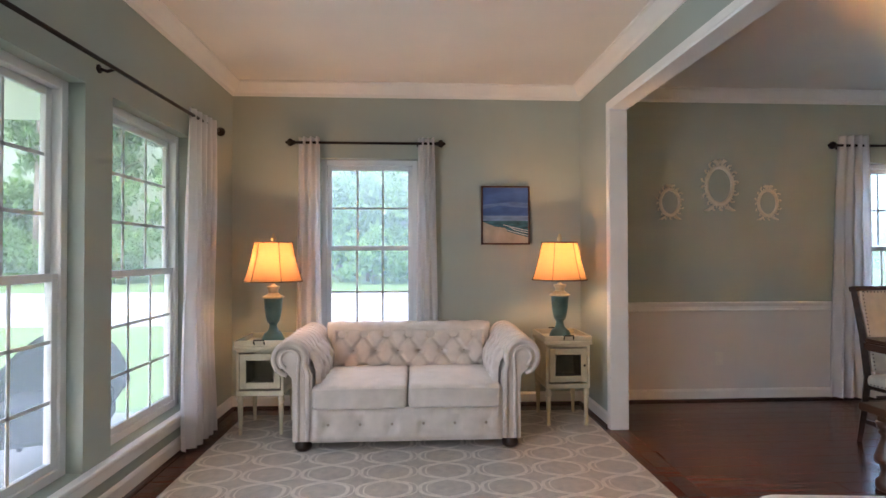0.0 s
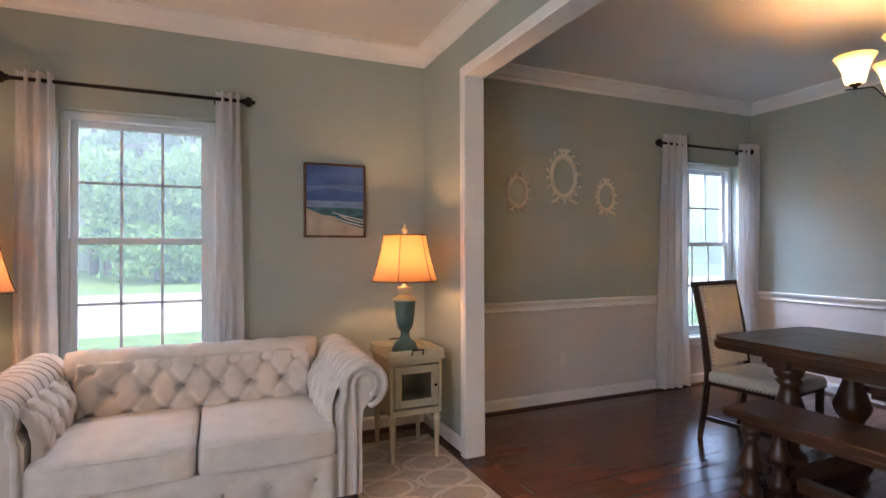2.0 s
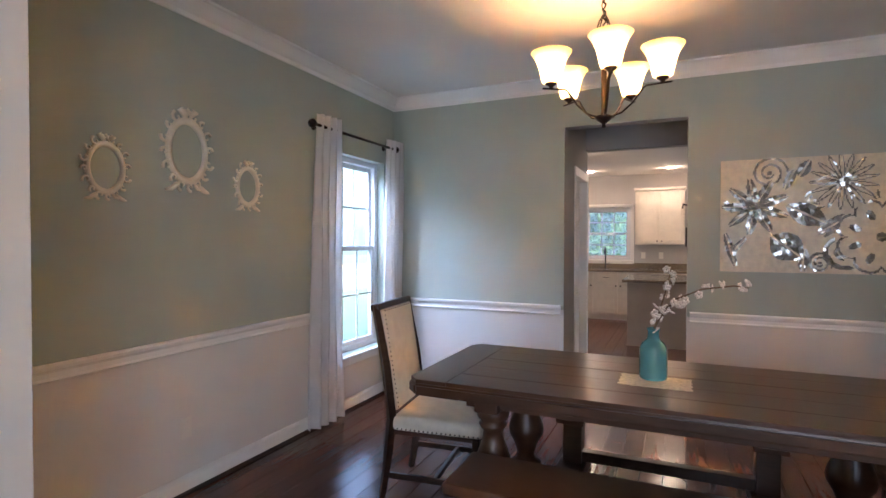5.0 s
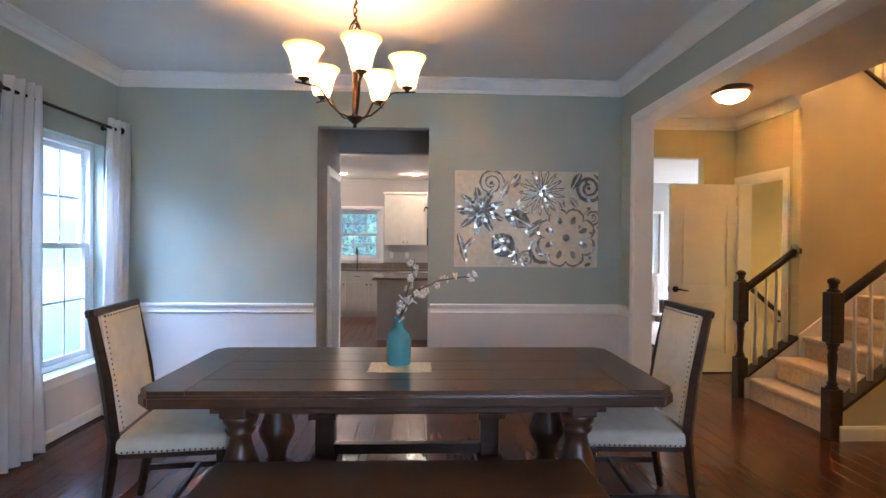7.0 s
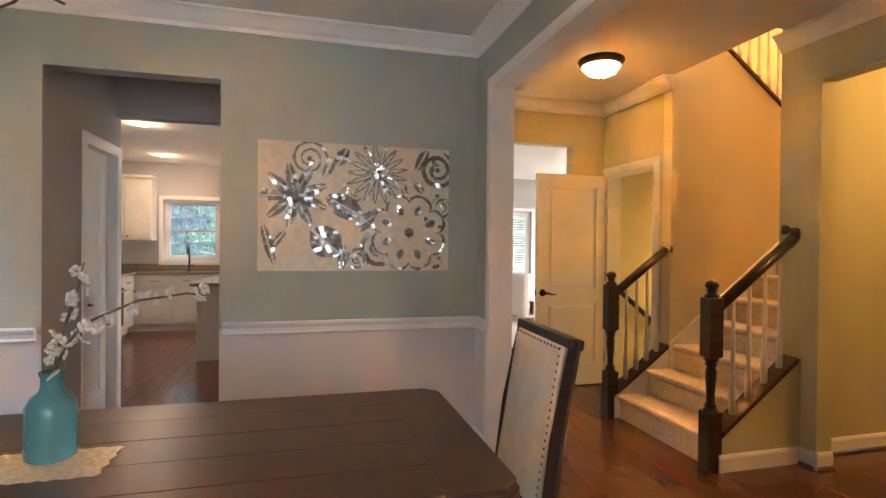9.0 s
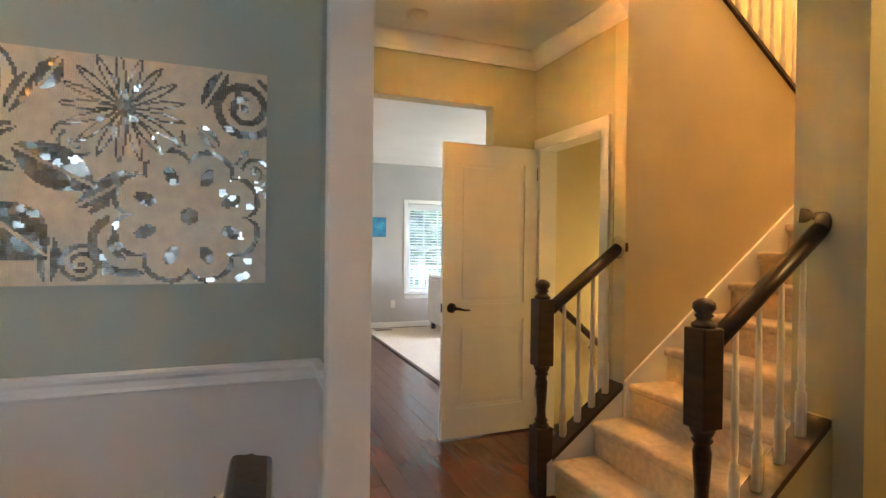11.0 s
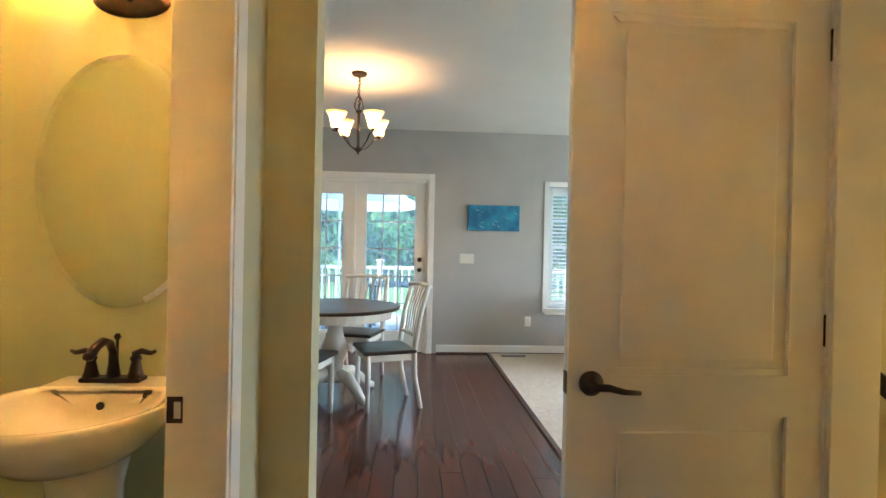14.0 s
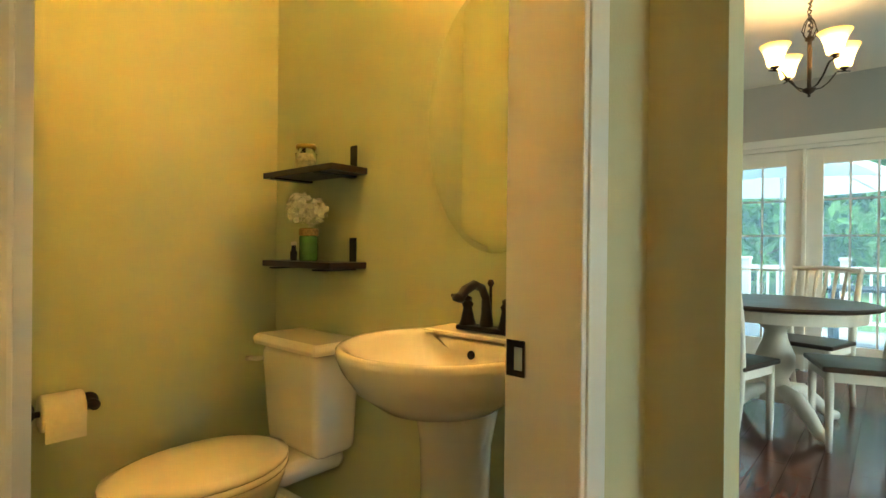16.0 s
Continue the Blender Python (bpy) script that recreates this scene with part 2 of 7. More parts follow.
def add_tube(bm, pts, radius, segs=8, squash=1.0):
    """A tube along points; radius is a number or one per point."""
    pts = [Vector(p) for p in pts]
    rs = radius if isinstance(radius, (list, tuple)) else [radius] * len(pts)
    rings, side = [], None
    for i, p in enumerate(pts):
        d = (pts[min(i + 1, len(pts) - 1)] - pts[max(i - 1, 0)]).normalized()
        if side is None:
            side = d.cross(Vector((0, 0, 1)))
            if side.length < 0.05:
                side = Vector((1, 0, 0))
        side = (side - d * side.dot(d)).normalized()
        up = side.cross(d)
        rings.append([bm.verts.new(p + rs[i] * (math.cos(a) * side + squash * math.sin(a) * up)) for a in (2 * math.pi * k / segs for k in range(segs))])
    for a, b in zip(rings, rings[1:]):
        for i in range(segs):
            bm.faces.new((a[i], a[(i + 1) % segs], b[(i + 1) % segs], b[i]))
    bm.faces.new(rings[0][::-1])
    bm.faces.new(rings[-1])
    return bm


def tube(pts, radius, segs=8, squash=1.0):
    return add_tube(bmesh.new(), pts, radius, segs, squash)


def add_prism(bm, outline, axis, lo, hi):
    """An outline of (u, v) pairs pushed along axis x, y or z from lo to hi."""
    def at(u, v, w):
        return {"x": (w, u, v), "y": (u, w, v), "z": (u, v, w)}[axis]
    a = [bm.verts.new(at(u, v, lo)) for u, v in outline]
    b = [bm.verts.new(at(u, v, hi)) for u, v in outline]
    n = len(a)
    for i in range(n):
        bm.faces.new((a[i], a[(i + 1) % n], b[(i + 1) % n], b[i]))
    bm.faces.new(a[::-1])
    bm.faces.new(b)
    bmesh.ops.recalc_face_normals(bm, faces=bm.faces[:])
    return bm


def prism(outline, axis, lo, hi):
    return add_prism(bmesh.new(), outline, axis, lo, hi)


def wall(name, axis, p0, p1, a0, a1, z0, z1, holes, mats, paint=None, cuts=(), zcuts=()):
    """A wall across x or y from p0 to p1, running a0 to a1, with holes (a0, a1, z0, z1) right through it."""
    As = sorted({a0, a1, *cuts, *(h[0] for h in holes), *(h[1] for h in holes)})
    Zs = sorted({z0, z1, *zcuts, *(h[2] for h in holes), *(h[3] for h in holes)})
    As = [a for a in As if a0 <= a <= a1]
    Zs = [z for z in Zs if z0 <= z <= z1]
    solid = {}
    for i in range(len(As) - 1):
        for k in range(len(Zs) - 1):
            a, z = (As[i] + As[i + 1]) / 2, (Zs[k] + Zs[k + 1]) / 2
            solid[i, k] = not any(h[0] < a < h[1] and h[2] < z < h[3] for h in holes)
    bm = bmesh.new()

    def v(p, a, z):
        return bm.verts.new((p, a, z) if axis == "x" else (a, p, z))

    def quad(c, side, a, z):
        f = bm.faces.new([v(*q) for q in c])
        f.material_index = paint(side, a, z) if paint else 0

    for (i, k), s in solid.items():
        if not s:
            continue
        a, b, c, d = As[i], As[i + 1], Zs[k], Zs[k + 1]
        am, zm = (a + b) / 2, (c + d) / 2
        quad([(p0, a, c), (p0, a, d), (p0, b, d), (p0, b, c)], "lo", am, zm)
        quad([(p1, a, c), (p1, b, c), (p1, b, d), (p1, a, d)], "hi", am, zm)
        if not solid.get((i - 1, k)):
            quad([(p0, a, c), (p1, a, c), (p1, a, d), (p0, a, d)], "edge", a, zm)
        if not solid.get((i + 1, k)):
            quad([(p0, b, c), (p0, b, d), (p1, b, d), (p1, b, c)], "edge", b, zm)
        if not solid.get((i, k - 1)):
            quad([(p0, a, c), (p0, b, c), (p1, b, c), (p1, a, c)], "edge", am, c)
        if not solid.get((i, k + 1)):
            quad([(p0, a, d), (p1, a, d), (p1, b, d), (p0, b, d)], "edge", am, d)
    bmesh.ops.remove_doubles(bm, verts=bm.verts[:], dist=1e-5)
    bmesh.ops.recalc_face_normals(bm, faces=bm.faces[:])
    return tagged(link_mesh(name, bm, mats), kind="structure")


H = 2.74

# ---- walls ----
NORTH_WINDOWS = [(-0.36, 0.47, 0.52, 2.11), (4.42, 5.25, 0.46, 2.11)]
# The first two are out of view, added to bring in more light.
WEST_WINDOWS = [(0.35, 1.17, 0.30, 2.09), (1.26, 2.00, 0.30, 2.09), (2.12, 3.00, 0.27, 2.09), (3.22, 4.13, 0.27, 2.09)]
RAIL_Z = 0.83


def dining_paint(side, a, z):
    return 1 if z < RAIL_Z and a > 1.95 else 0


wall("wall_north", "y", 4.95, 5.11, -1.25, 12.5, 0, H, NORTH_WINDOWS, (SAGE, WAINSCOT, GREY),
     lambda side, a, z: 2 if a > 5.6 else (1 if a > 1.95 and z < RAIL_Z and side != "edge" else 0), cuts=(1.95, 5.55), zcuts=(RAIL_Z,))
wall("wall_west", "x", -1.25, -1.09, -0.45, 4.95, 0, H, WEST_WINDOWS, (SAGE,))
wall("wall_south_living", "y", -0.45, -0.33, -1.09, 1.89, 0, H, [], (SAGE,))
wall("wall_divider", "x", 1.89, 2.0, -0.33, 4.95, 0, H, [(0.9, 4.255, 0, 2.372)], (SAGE, WAINSCOT),
     lambda side, a, z: 1 if side == "hi" and z < RAIL_Z and a > 0.7 else 0, zcuts=(RAIL_Z,))
wall("wall_foyer_divider", "y", 0.635, 0.77, 2.0, 5.44, 0, H, [(2.25, 5.17, 0, 2.372)], (TAN, WAINSCOT, SAGE),
     lambda side, a, z: 0 if side == "lo" else (1 if z < RAIL_Z and side == "hi" else (2 if side == "hi" else 0)), zcuts=(RAIL_Z,))
wall("wall_kitchen_side", "x", 5.44, 5.56, 0.77, 4.95, 0, H, [(2.41, 3.335, 0, 2.34)], (SAGE, WAINSCOT, GREY, OLIVE),
     lambda side, a, z: 2 if side == "edge" else (1 if side == "lo" and z < RAIL_Z else (0 if side == "lo" else (3 if a < 2.2 else 2))), cuts=(2.22,), zcuts=(RAIL_Z,))
wall("wall_hall_north", "y", 0.635, 0.745, 5.44, 6.62, 0, H, [(5.665, 6.345, 0, 2.04)], (TAN, OLIVE), lambda side, a, z: 1 if side == "hi" else 0)
wall("wall_hall_end", "x", 6.62, 6.74, -1.0, 0.745, 0, H, [(-0.60, 0.50, 0, 2.33)], (TAN, GREY), lambda side, a, z: 1 if side == "hi" else 0)
wall("wall_bath_east", "x", 6.79, 6.90, 0.745, 2.25, 0, H, [], (OLIVE, GREY), lambda side, a, z: 1 if side == "hi" else 0)
wall("wall_bath_north", "y", 2.20, 2.25, 5.56, 6.79, 0, H, [], (OLIVE, GREY), lambda side, a, z: 1 if side == "hi" else 0)
wall("wall_pass_south", "y", 2.25, 2.34, 5.56, 6.90, 0, H, [], (GREY,))
wall("wall_pass_north", "y", 3.36, 3.47, 5.56, 6.80, 0, H, [(6.10, 6.72, 0, 2.04)], (GREY,))
wall("wall_pass_head", "x", 6.68, 6.80, 2.34, 3.36, 2.34, H, [], (GREY,))
wall("wall_kitchen_west", "x", 6.68, 6.80, 3.47, 4.95, 0, H, [], (GREY,))
FRENCH = (0.03, 1.76, 0, 2.04)
wall("wall_east", "x", 11.27, 11.43, -4.6, 5.11, 0, H, [FRENCH, (-2.30, -1.41, 0.56, 2.0), (3.27, 4.11, 1.05, 2.03)], (GREY,))
# Unseen openings, added to hold the family room fill lamps.
FAMILY_SOUTH = [(7.2, 8.6, 0.5, 2.1), (9.4, 10.8, 0.5, 2.1)]
wall("wall_family_south", "y", -4.6, -4.48, 6.62, 11.27, 0, H, FAMILY_SOUTH, (GREY,))
wall("wall_basement_door", "y", -1.07, -0.95, 5.745, 6.62, 0, H, [(5.84, 6.55, 0, 2.05)], (TAN, BEIGE), lambda side, a, z: 0 if side == "hi" else 1)
wall("wall_stair_east_far", "x", 6.62, 6.74, -4.6, -1.0, -2.6, 5.2, [], (BEIGE,))
wall("wall_stair_south", "y", -4.6, -4.48, 4.69, 6.62, -2.6, 5.2, [], (BEIGE,))
wall("wall_stair_west", "x", 4.69, 4.80, -4.48, -1.12, 0, 5.2, [], (TAN, BEIGE), lambda side, a, z: 1 if side == "hi" else 0)
wall("wall_column", "y", -1.24, -1.12, 2.0, 4.69, 0, H, [(2.6, 4.52, 0, 2.38)], (TAN,))
wall("wall_foyer_west", "x", 1.89, 2.0, -3.0, -0.45, 0, H, [], (TAN,))
wall("wall_back_hall", "y", -3.1, -3.0, 1.89, 4.69, 0, H, [], (TAN,))
# The wall beside the upper flight, cut along its slope.
tagged(link_mesh("wall_stair_middle", prism([(-4.48, -2.6), (-0.95, -2.6), (-0.95, 3.38), (-1.05, 3.32), (-2.9, 1.92), (-4.48, 1.92)], "x", 5.64, 5.74), BEIGE), kind="structure")

# ---- floors and ceilings ----
tagged(link_mesh("floor", boxes(((-1.25, -0.45, -0.3), (1.95, 5.11, -0.008)), ((1.95, -1.06, -0.3), (11.43, 5.11, -0.008)), ((1.95, -3.1, -0.3), (4.69, -1.06, -0.008)), ((6.62, -4.6, -0.3), (11.43, -1.06, -0.008))), DARKWOOD), kind="structure")
tagged(link_mesh("floor_carpet", boxes(((6.74, -4.48, 0.0), (11.27, -0.70, 0.012))), CARPET), kind="structure")
tagged(link_mesh("ceiling", boxes(((-1.25, -0.45, H), (2.0, 5.11, H + 0.2)), ((2.0, -0.95, H), (11.43, 5.11, H + 0.2)), ((2.0, -3.1, H), (4.69, -0.95, H + 0.2)), ((6.62, -4.6, H), (11.43, -0.95, H + 0.2))), CEIL), kind="structure")
H2 = 2.62
tagged(link_mesh("ceiling_east", boxes(((6.80, -4.48, H2), (11.27, 4.95, H - 0.004)), ((6.74, -4.48, H2), (6.80, 0.745, H - 0.004))), CEIL), kind="structure")
tagged(link_mesh("ceiling_upstairs", boxes(((4.6, -4.6, 5.2), (6.74, -0.8, 5.3))), CEIL), kind="structure")
tagged(link_mesh("wall_upstairs", boxes(((4.69, -0.95, H + 0.2), (6.74, -0.83, 5.2))), TAN), kind="structure")


# ---- trim ----
def crown(name, p, q, inward):
    """Crown moulding along the wall line p to q; inward points into the room."""
    prof = [(0, -0.11), (0.012, -0.11), (0.016, -0.085), (0.034, -0.070), (0.060, -0.034), (0.074, -0.018), (0.090, -0.014), (0.090, 0)]
    p, q, n = Vector((*p, H)), Vector((*q, H)), Vector((*inward, 0))
    bm = bmesh.new()
    d = (q - p).normalized()
    a = [bm.verts.new(p + n * u + Vector((0, 0, v)) ) for u, v in prof]
    b = [bm.verts.new(q + n * u + Vector((0, 0, v)) ) for u, v in prof]
    a.append(bm.verts.new(p)); b.append(bm.verts.new(q))
    for i in range(len(a)):
        k = (i + 1) % len(a)
        bm.faces.new((a[i], a[k], b[k], b[i]))
    bm.faces.new(a[::-1]); bm.faces.new(b)
    bmesh.ops.recalc_face_normals(bm, faces=bm.faces[:])
    return tagged(link_mesh(name, bm, TRIM), kind="structure")


def strip(name, p, q, inward, prof, material=TRIM):
    """A moulding of profile (out, up) along a wall line on the floor."""
    bm = bmesh.new()
    p, q, n = Vector((*p, 0)), Vector((*q, 0)), Vector((*inward, 0))
    a = [bm.verts.new(p + n * u + Vector((0, 0, v))) for u, v in prof]
    b = [bm.verts.new(q + n * u + Vector((0, 0, v))) for u, v in prof]
    for i in range(len(a)):
        k = (i + 1) % len(a)
        bm.faces.new((a[i], a[k], b[k], b[i]))
    bm.faces.new(a[::-1]); bm.faces.new(b)
    bmesh.ops.recalc_face_normals(bm, faces=bm.faces[:])
    return tagged(link_mesh(name, bm, material), kind="structure")


BASE = [(0, 0), (0.014, 0), (0.014, 0.085), (0.009, 0.097), (0.004, 0.105), (0, 0.105)]
SHOE = [(0.0145, 0), (0.030, 0), (0.028, 0.010), (0.0145, 0.020)]
CHAIR = [(0, 0.787), (0.010, 0.787), (0.018, 0.795), (0.012, 0.806), (0.012, 0.828), (0.018, 0.838), (0.032, 0.844), (0.036, 0.860), (0.028, 0.868), (0, 0.868)]
for p, q, n in [((-1.09, 4.95), (1.89, 4.95), (0, -1)), ((2.0, 4.95), (5.44, 4.95), (0, -1)), ((5.44, 4.95), (5.44, 0.77), (-1, 0)), ((-1.09, -0.33), (-1.09, 4.95), (1, 0)),
                ((1.89, -0.33), (1.89, 4.95), (-1, 0)), ((2.0, 0.77), (2.0, 4.95), (1, 0)), ((2.0, 0.77), (5.44, 0.77), (0, 1)),
                ((2.0, 0.635), (6.62, 0.635), (0, -1)), ((6.62, 0.635), (6.62, -0.95), (-1, 0)), ((6.62, -0.95), (5.64, -0.95), (0, 1)), ((4.80, -1.12), (2.0, -1.12), (0, 1))]:
    crown("crown_trim", p, q, n)
for p, q, n in [((-1.09, 4.95), (1.89, 4.95), (0, -1)), ((2.0, 4.95), (5.44, 4.95), (0, -1)), ((5.44, 4.95), (5.44, 3.335), (-1, 0)), ((5.44, 2.41), (5.44, 0.77), (-1, 0)),
                ((-1.09, -0.33), (-1.09, 4.95), (1, 0)), ((1.89, 4.30), (1.89, 4.95), (-1, 0)), ((2.0, 4.30), (2.0, 4.95), (1, 0)), ((5.22, 0.77), (5.44, 0.77), (0, 1)),
                ((5.22, 0.635), (5.54, 0.635), (0, -1)), ((6.43, 0.635), (6.62, 0.635), (0, -1)), ((6.62, 0.50), (6.62, 0.635), (-1, 0)), ((6.62, -0.95), (6.62, -0.60), (-1, 0)),
                ((4.52, -1.12), (4.66, -1.12), (0, 1)), ((4.69, -3.0), (4.69, -1.24), (-1, 0)), ((4.52, -1.24), (4.52, -1.12), (-1, 0)), ((11.27, -4.48), (11.27, -0.09), (-1, 0)),
                ((11.27, 1.76), (11.27, 3.0), (-1, 0)), ((5.56, 2.20), (6.79, 2.20), (0, -1)), ((6.79, 2.20), (6.79, 0.745), (-1, 0)), ((5.56, 3.36), (6.04, 3.36), (0, -1))]:
    strip("baseboard", p, q, n, BASE)
    strip("shoe_trim", p, q, n, SHOE, DARKWOOD)
for p, q, n in [((2.0, 4.95), (4.30, 4.95), (0, -1)), ((5.34, 4.95), (5.44, 4.95), (0, -1)), ((5.44, 4.95), (5.44, 3.36), (-1, 0)), ((5.44, 2.39), (5.44, 0.77), (-1, 0)),
                ((2.0, 4.30), (2.0, 4.95), (1, 0)), ((5.22, 0.77), (5.44, 0.77), (0, 1))]:
    strip("chair_rail_trim", p, q, n, CHAIR)


def lined_opening(axis, p0, p1, a0, a1, top, wide=0.055):
    """White jamb lining and flat casing round a cased opening."""
    bm = bmesh.new()
    e = 0.012
    def bx(pl, ph, al, ah, zl, zh):
        if axis == "x":
            add_box(bm, (pl, al, zl), (ph, ah, zh), 0.003)
        else:
            add_box(bm, (al, pl, zl), (ah, ph, zh), 0.003)
    bx(p0 - e, p1 + e, a0, a0 + 0.018, 0, top - 0.018)
    bx(p0 - e, p1 + e, a1 - 0.018, a1, 0, top - 0.018)
    bx(p0 - e, p1 + e, a0, a1, top - 0.018, top)
    for pl, ph in ((p0 - 0.016, p0), (p1, p1 + 0.016)):
        bx(pl, ph, a0 - wide, a0 + 0.004, 0, top + wide)
        bx(pl, ph, a1 - 0.004, a1 + wide, 0, top + wide)
        bx(pl, ph, a0 + 0.004, a1 - 0.004, top - 0.004, top + wide)
    return tagged(link_mesh("casing_trim", bm, TRIM), kind="structure")


lined_opening("x", 1.89, 2.0, 0.9, 4.255, 2.372, 0.045)
lined_opening("y", 0.635, 0.77, 2.25, 5.17, 2.372, 0.045)
lined_opening("y", 0.635, 0.745, 5.665, 6.345, 2.04, 0.06)
lined_opening("y", -1.07, -0.95, 5.84, 6.55, 2.05, 0.065)
lined_opening("y", 3.36, 3.47, 6.10, 6.72, 2.04, 0.06)


# ---- windows ----
def window(name, axis, p_in, p_out, a0, a1, z0, z1, cols=3, rows=2, group="", mid=None, sill=True, blinds=False):
    """A double-hung window in a wall; p_in is the room face, p_out the outside face."""
    s = 1 if p_out > p_in else -1
    w = tagged(new(name), kind="structure")
    fr = p_in + s * 0.075
    def bx(bm, pl, ph, al, ah, zl, zh, bev=0.004):
        pl, ph = sorted((pl, ph))
        if axis == "x":
            add_box(bm, (pl, al, zl), (ph, ah, zh), bev)
        else:
            add_box(bm, (al, pl, zl), (ah, ph, zh), bev)
    bm = bmesh.new()
    t = 0.045
    for al, ah, zl, zh in ((a0, a0 + t, z0, z1), (a1 - t, a1, z0, z1), (a0 + t, a1 - t, z1 - t, z1), (a0 + t, a1 - t, z0, z0 + t)):
        bx(bm, fr, p_out - s * 0.01, al, ah, zl, zh)
    part("window_frame", bm, VINYL, w)
    # Thin sheet behind the sashes that adds haze to the view.
    sc = bmesh.new()
    bx(sc, p_out - s * 0.016, p_out - s * 0.015, a0 + t, a1 - t, z0 + t, z1 - t, 0)
    part("haze_screen", sc, HAZE_SCREEN, w, "thin pale screen that hazes the view outside")
    mid = mid if mid else (z0 + z1) / 2
    for k, (zl, zh, off) in enumerate(((mid - 0.02, z1 - t, 0.045), (z0 + t, mid + 0.02, 0.012))):
        f0, f1 = fr + s * off, fr + s * (off + 0.03)
        bm = bmesh.new()
        r = 0.038
        al, ah = a0 + t, a1 - t
        for q in ((al, al + r, zl, zh), (ah - r, ah, zl, zh), (al + r, ah - r, zh - r, zh), (al + r, ah - r, zl, zl + r)):
            bx(bm, f0, f1, *q)
        sash = part("sash", bm, VINYL, w)
        g = bmesh.new()
        bx(g, f0 + s * 0.013, f0 + s * 0.017, al + r, ah - r, zl + r, zh - r, 0)
        pane = part("pane", g, PANE, w)
        pane.visible_shadow = False
        gw, gh = ah - al - 2 * r, zh - zl - 2 * r
        m = bmesh.new()
        for i in range(1, cols):
            a = al + r + gw * i / cols
            bx(m, f0 + s * 0.006, f0 + s * 0.012, a - 0.008, a + 0.008, zl + r, zh - r, 0)
        for i in range(1, rows):
            z = zl + r + gh * i / rows
            bx(m, f0 + s * 0.006, f0 + s * 0.0115, al + r, ah - r, z - 0.008, z + 0.008, 0)
        part("muntin", m, VINYL, w)
    if sill:
        bm = bmesh.new()
        bx(bm, p_in - s * 0.045, fr + s * 0.004, a0 - 0.05, a1 + 0.05, z0 - 0.028, z0 - 0.002, 0.008)
        bx(bm, p_in - s * 0.016, p_in, a0 - 0.03, a1 + 0.03, z0 - 0.085, z0 - 0.029, 0.004)
        part("window_sill", bm, TRIM, w)
    if blinds:
        for i in range(int((z1 - z0 - 0.1) / 0.045)):
            z = z1 - 0.06 - i * 0.045
            bm = bmesh.new()
            bx(bm, fr - s * 0.030, fr - s * 0.018, a0 + 0.05, a1 - 0.05, z, z + 0.019, 0)
            part("blind_slat", bm, TRIM, w)
    return w


window("window_1", "y", 4.95, 5.11, *NORTH_WINDOWS[0], mid=1.345)
window("window_2", "y", 4.95, 5.11, *NORTH_WINDOWS[1], mid=1.335)
window("window_3", "x", -1.09, -1.25, *WEST_WINDOWS[2], rows=3, sill=False)
window("window_4", "x", -1.09, -1.25, *WEST_WINDOWS[3], rows=3, sill=False)
# Added windows, out of view, where the living room fill lamps stand.
window("added_window_7", "x", -1.09, -1.25, *WEST_WINDOWS[0], rows=3, sill=False)
window("added_window_8", "x", -1.09, -1.25, *WEST_WINDOWS[1], rows=3, sill=False)
window("window_5", "x", 11.27, 11.43, -2.30, -1.41, 0.56, 2.0, blinds=True)
window("window_6", "x", 11.27, 11.43, 3.27, 4.11, 1.05, 2.03, cols=3, rows=2)
tagged(link_mesh("window_sill_trim", boxes(((-1.165, 2.05, 0.24), (-1.045, 4.25, 0.268), 0.008), ((-1.09, 2.09, 0.175), (-1.07, 4.21, 0.238), 0.004)), TRIM), kind="structure")

# ---- ground outside ----
tagged(link_mesh("ground", boxes(((-400, -400, -0.75), (400, 400, -0.55))), GRASS), kind="structure")
tagged(link_mesh("road", boxes(((-60, 14.5, -0.56), (60, 27, -0.535)), ((-27, -60, -0.56), (-14, 14.5, -0.535))), CONCRETE), kind="structure")
tagged(link_mesh("porch_floor", boxes(((-3.6, -3, -0.6), (-1.25, 5.3, -0.12))), CONCRETE), kind="structure")
tagged(link_mesh("porch_roof", boxes(((-3.7, -3, 2.55), (-1.25, 5.5, 2.75))), TRIM), kind="structure")
tagged(link_mesh("roof", boxes(((-1.6, -5, 5.3), (11.8, 5.5, 5.5))), CEIL), kind="structure")


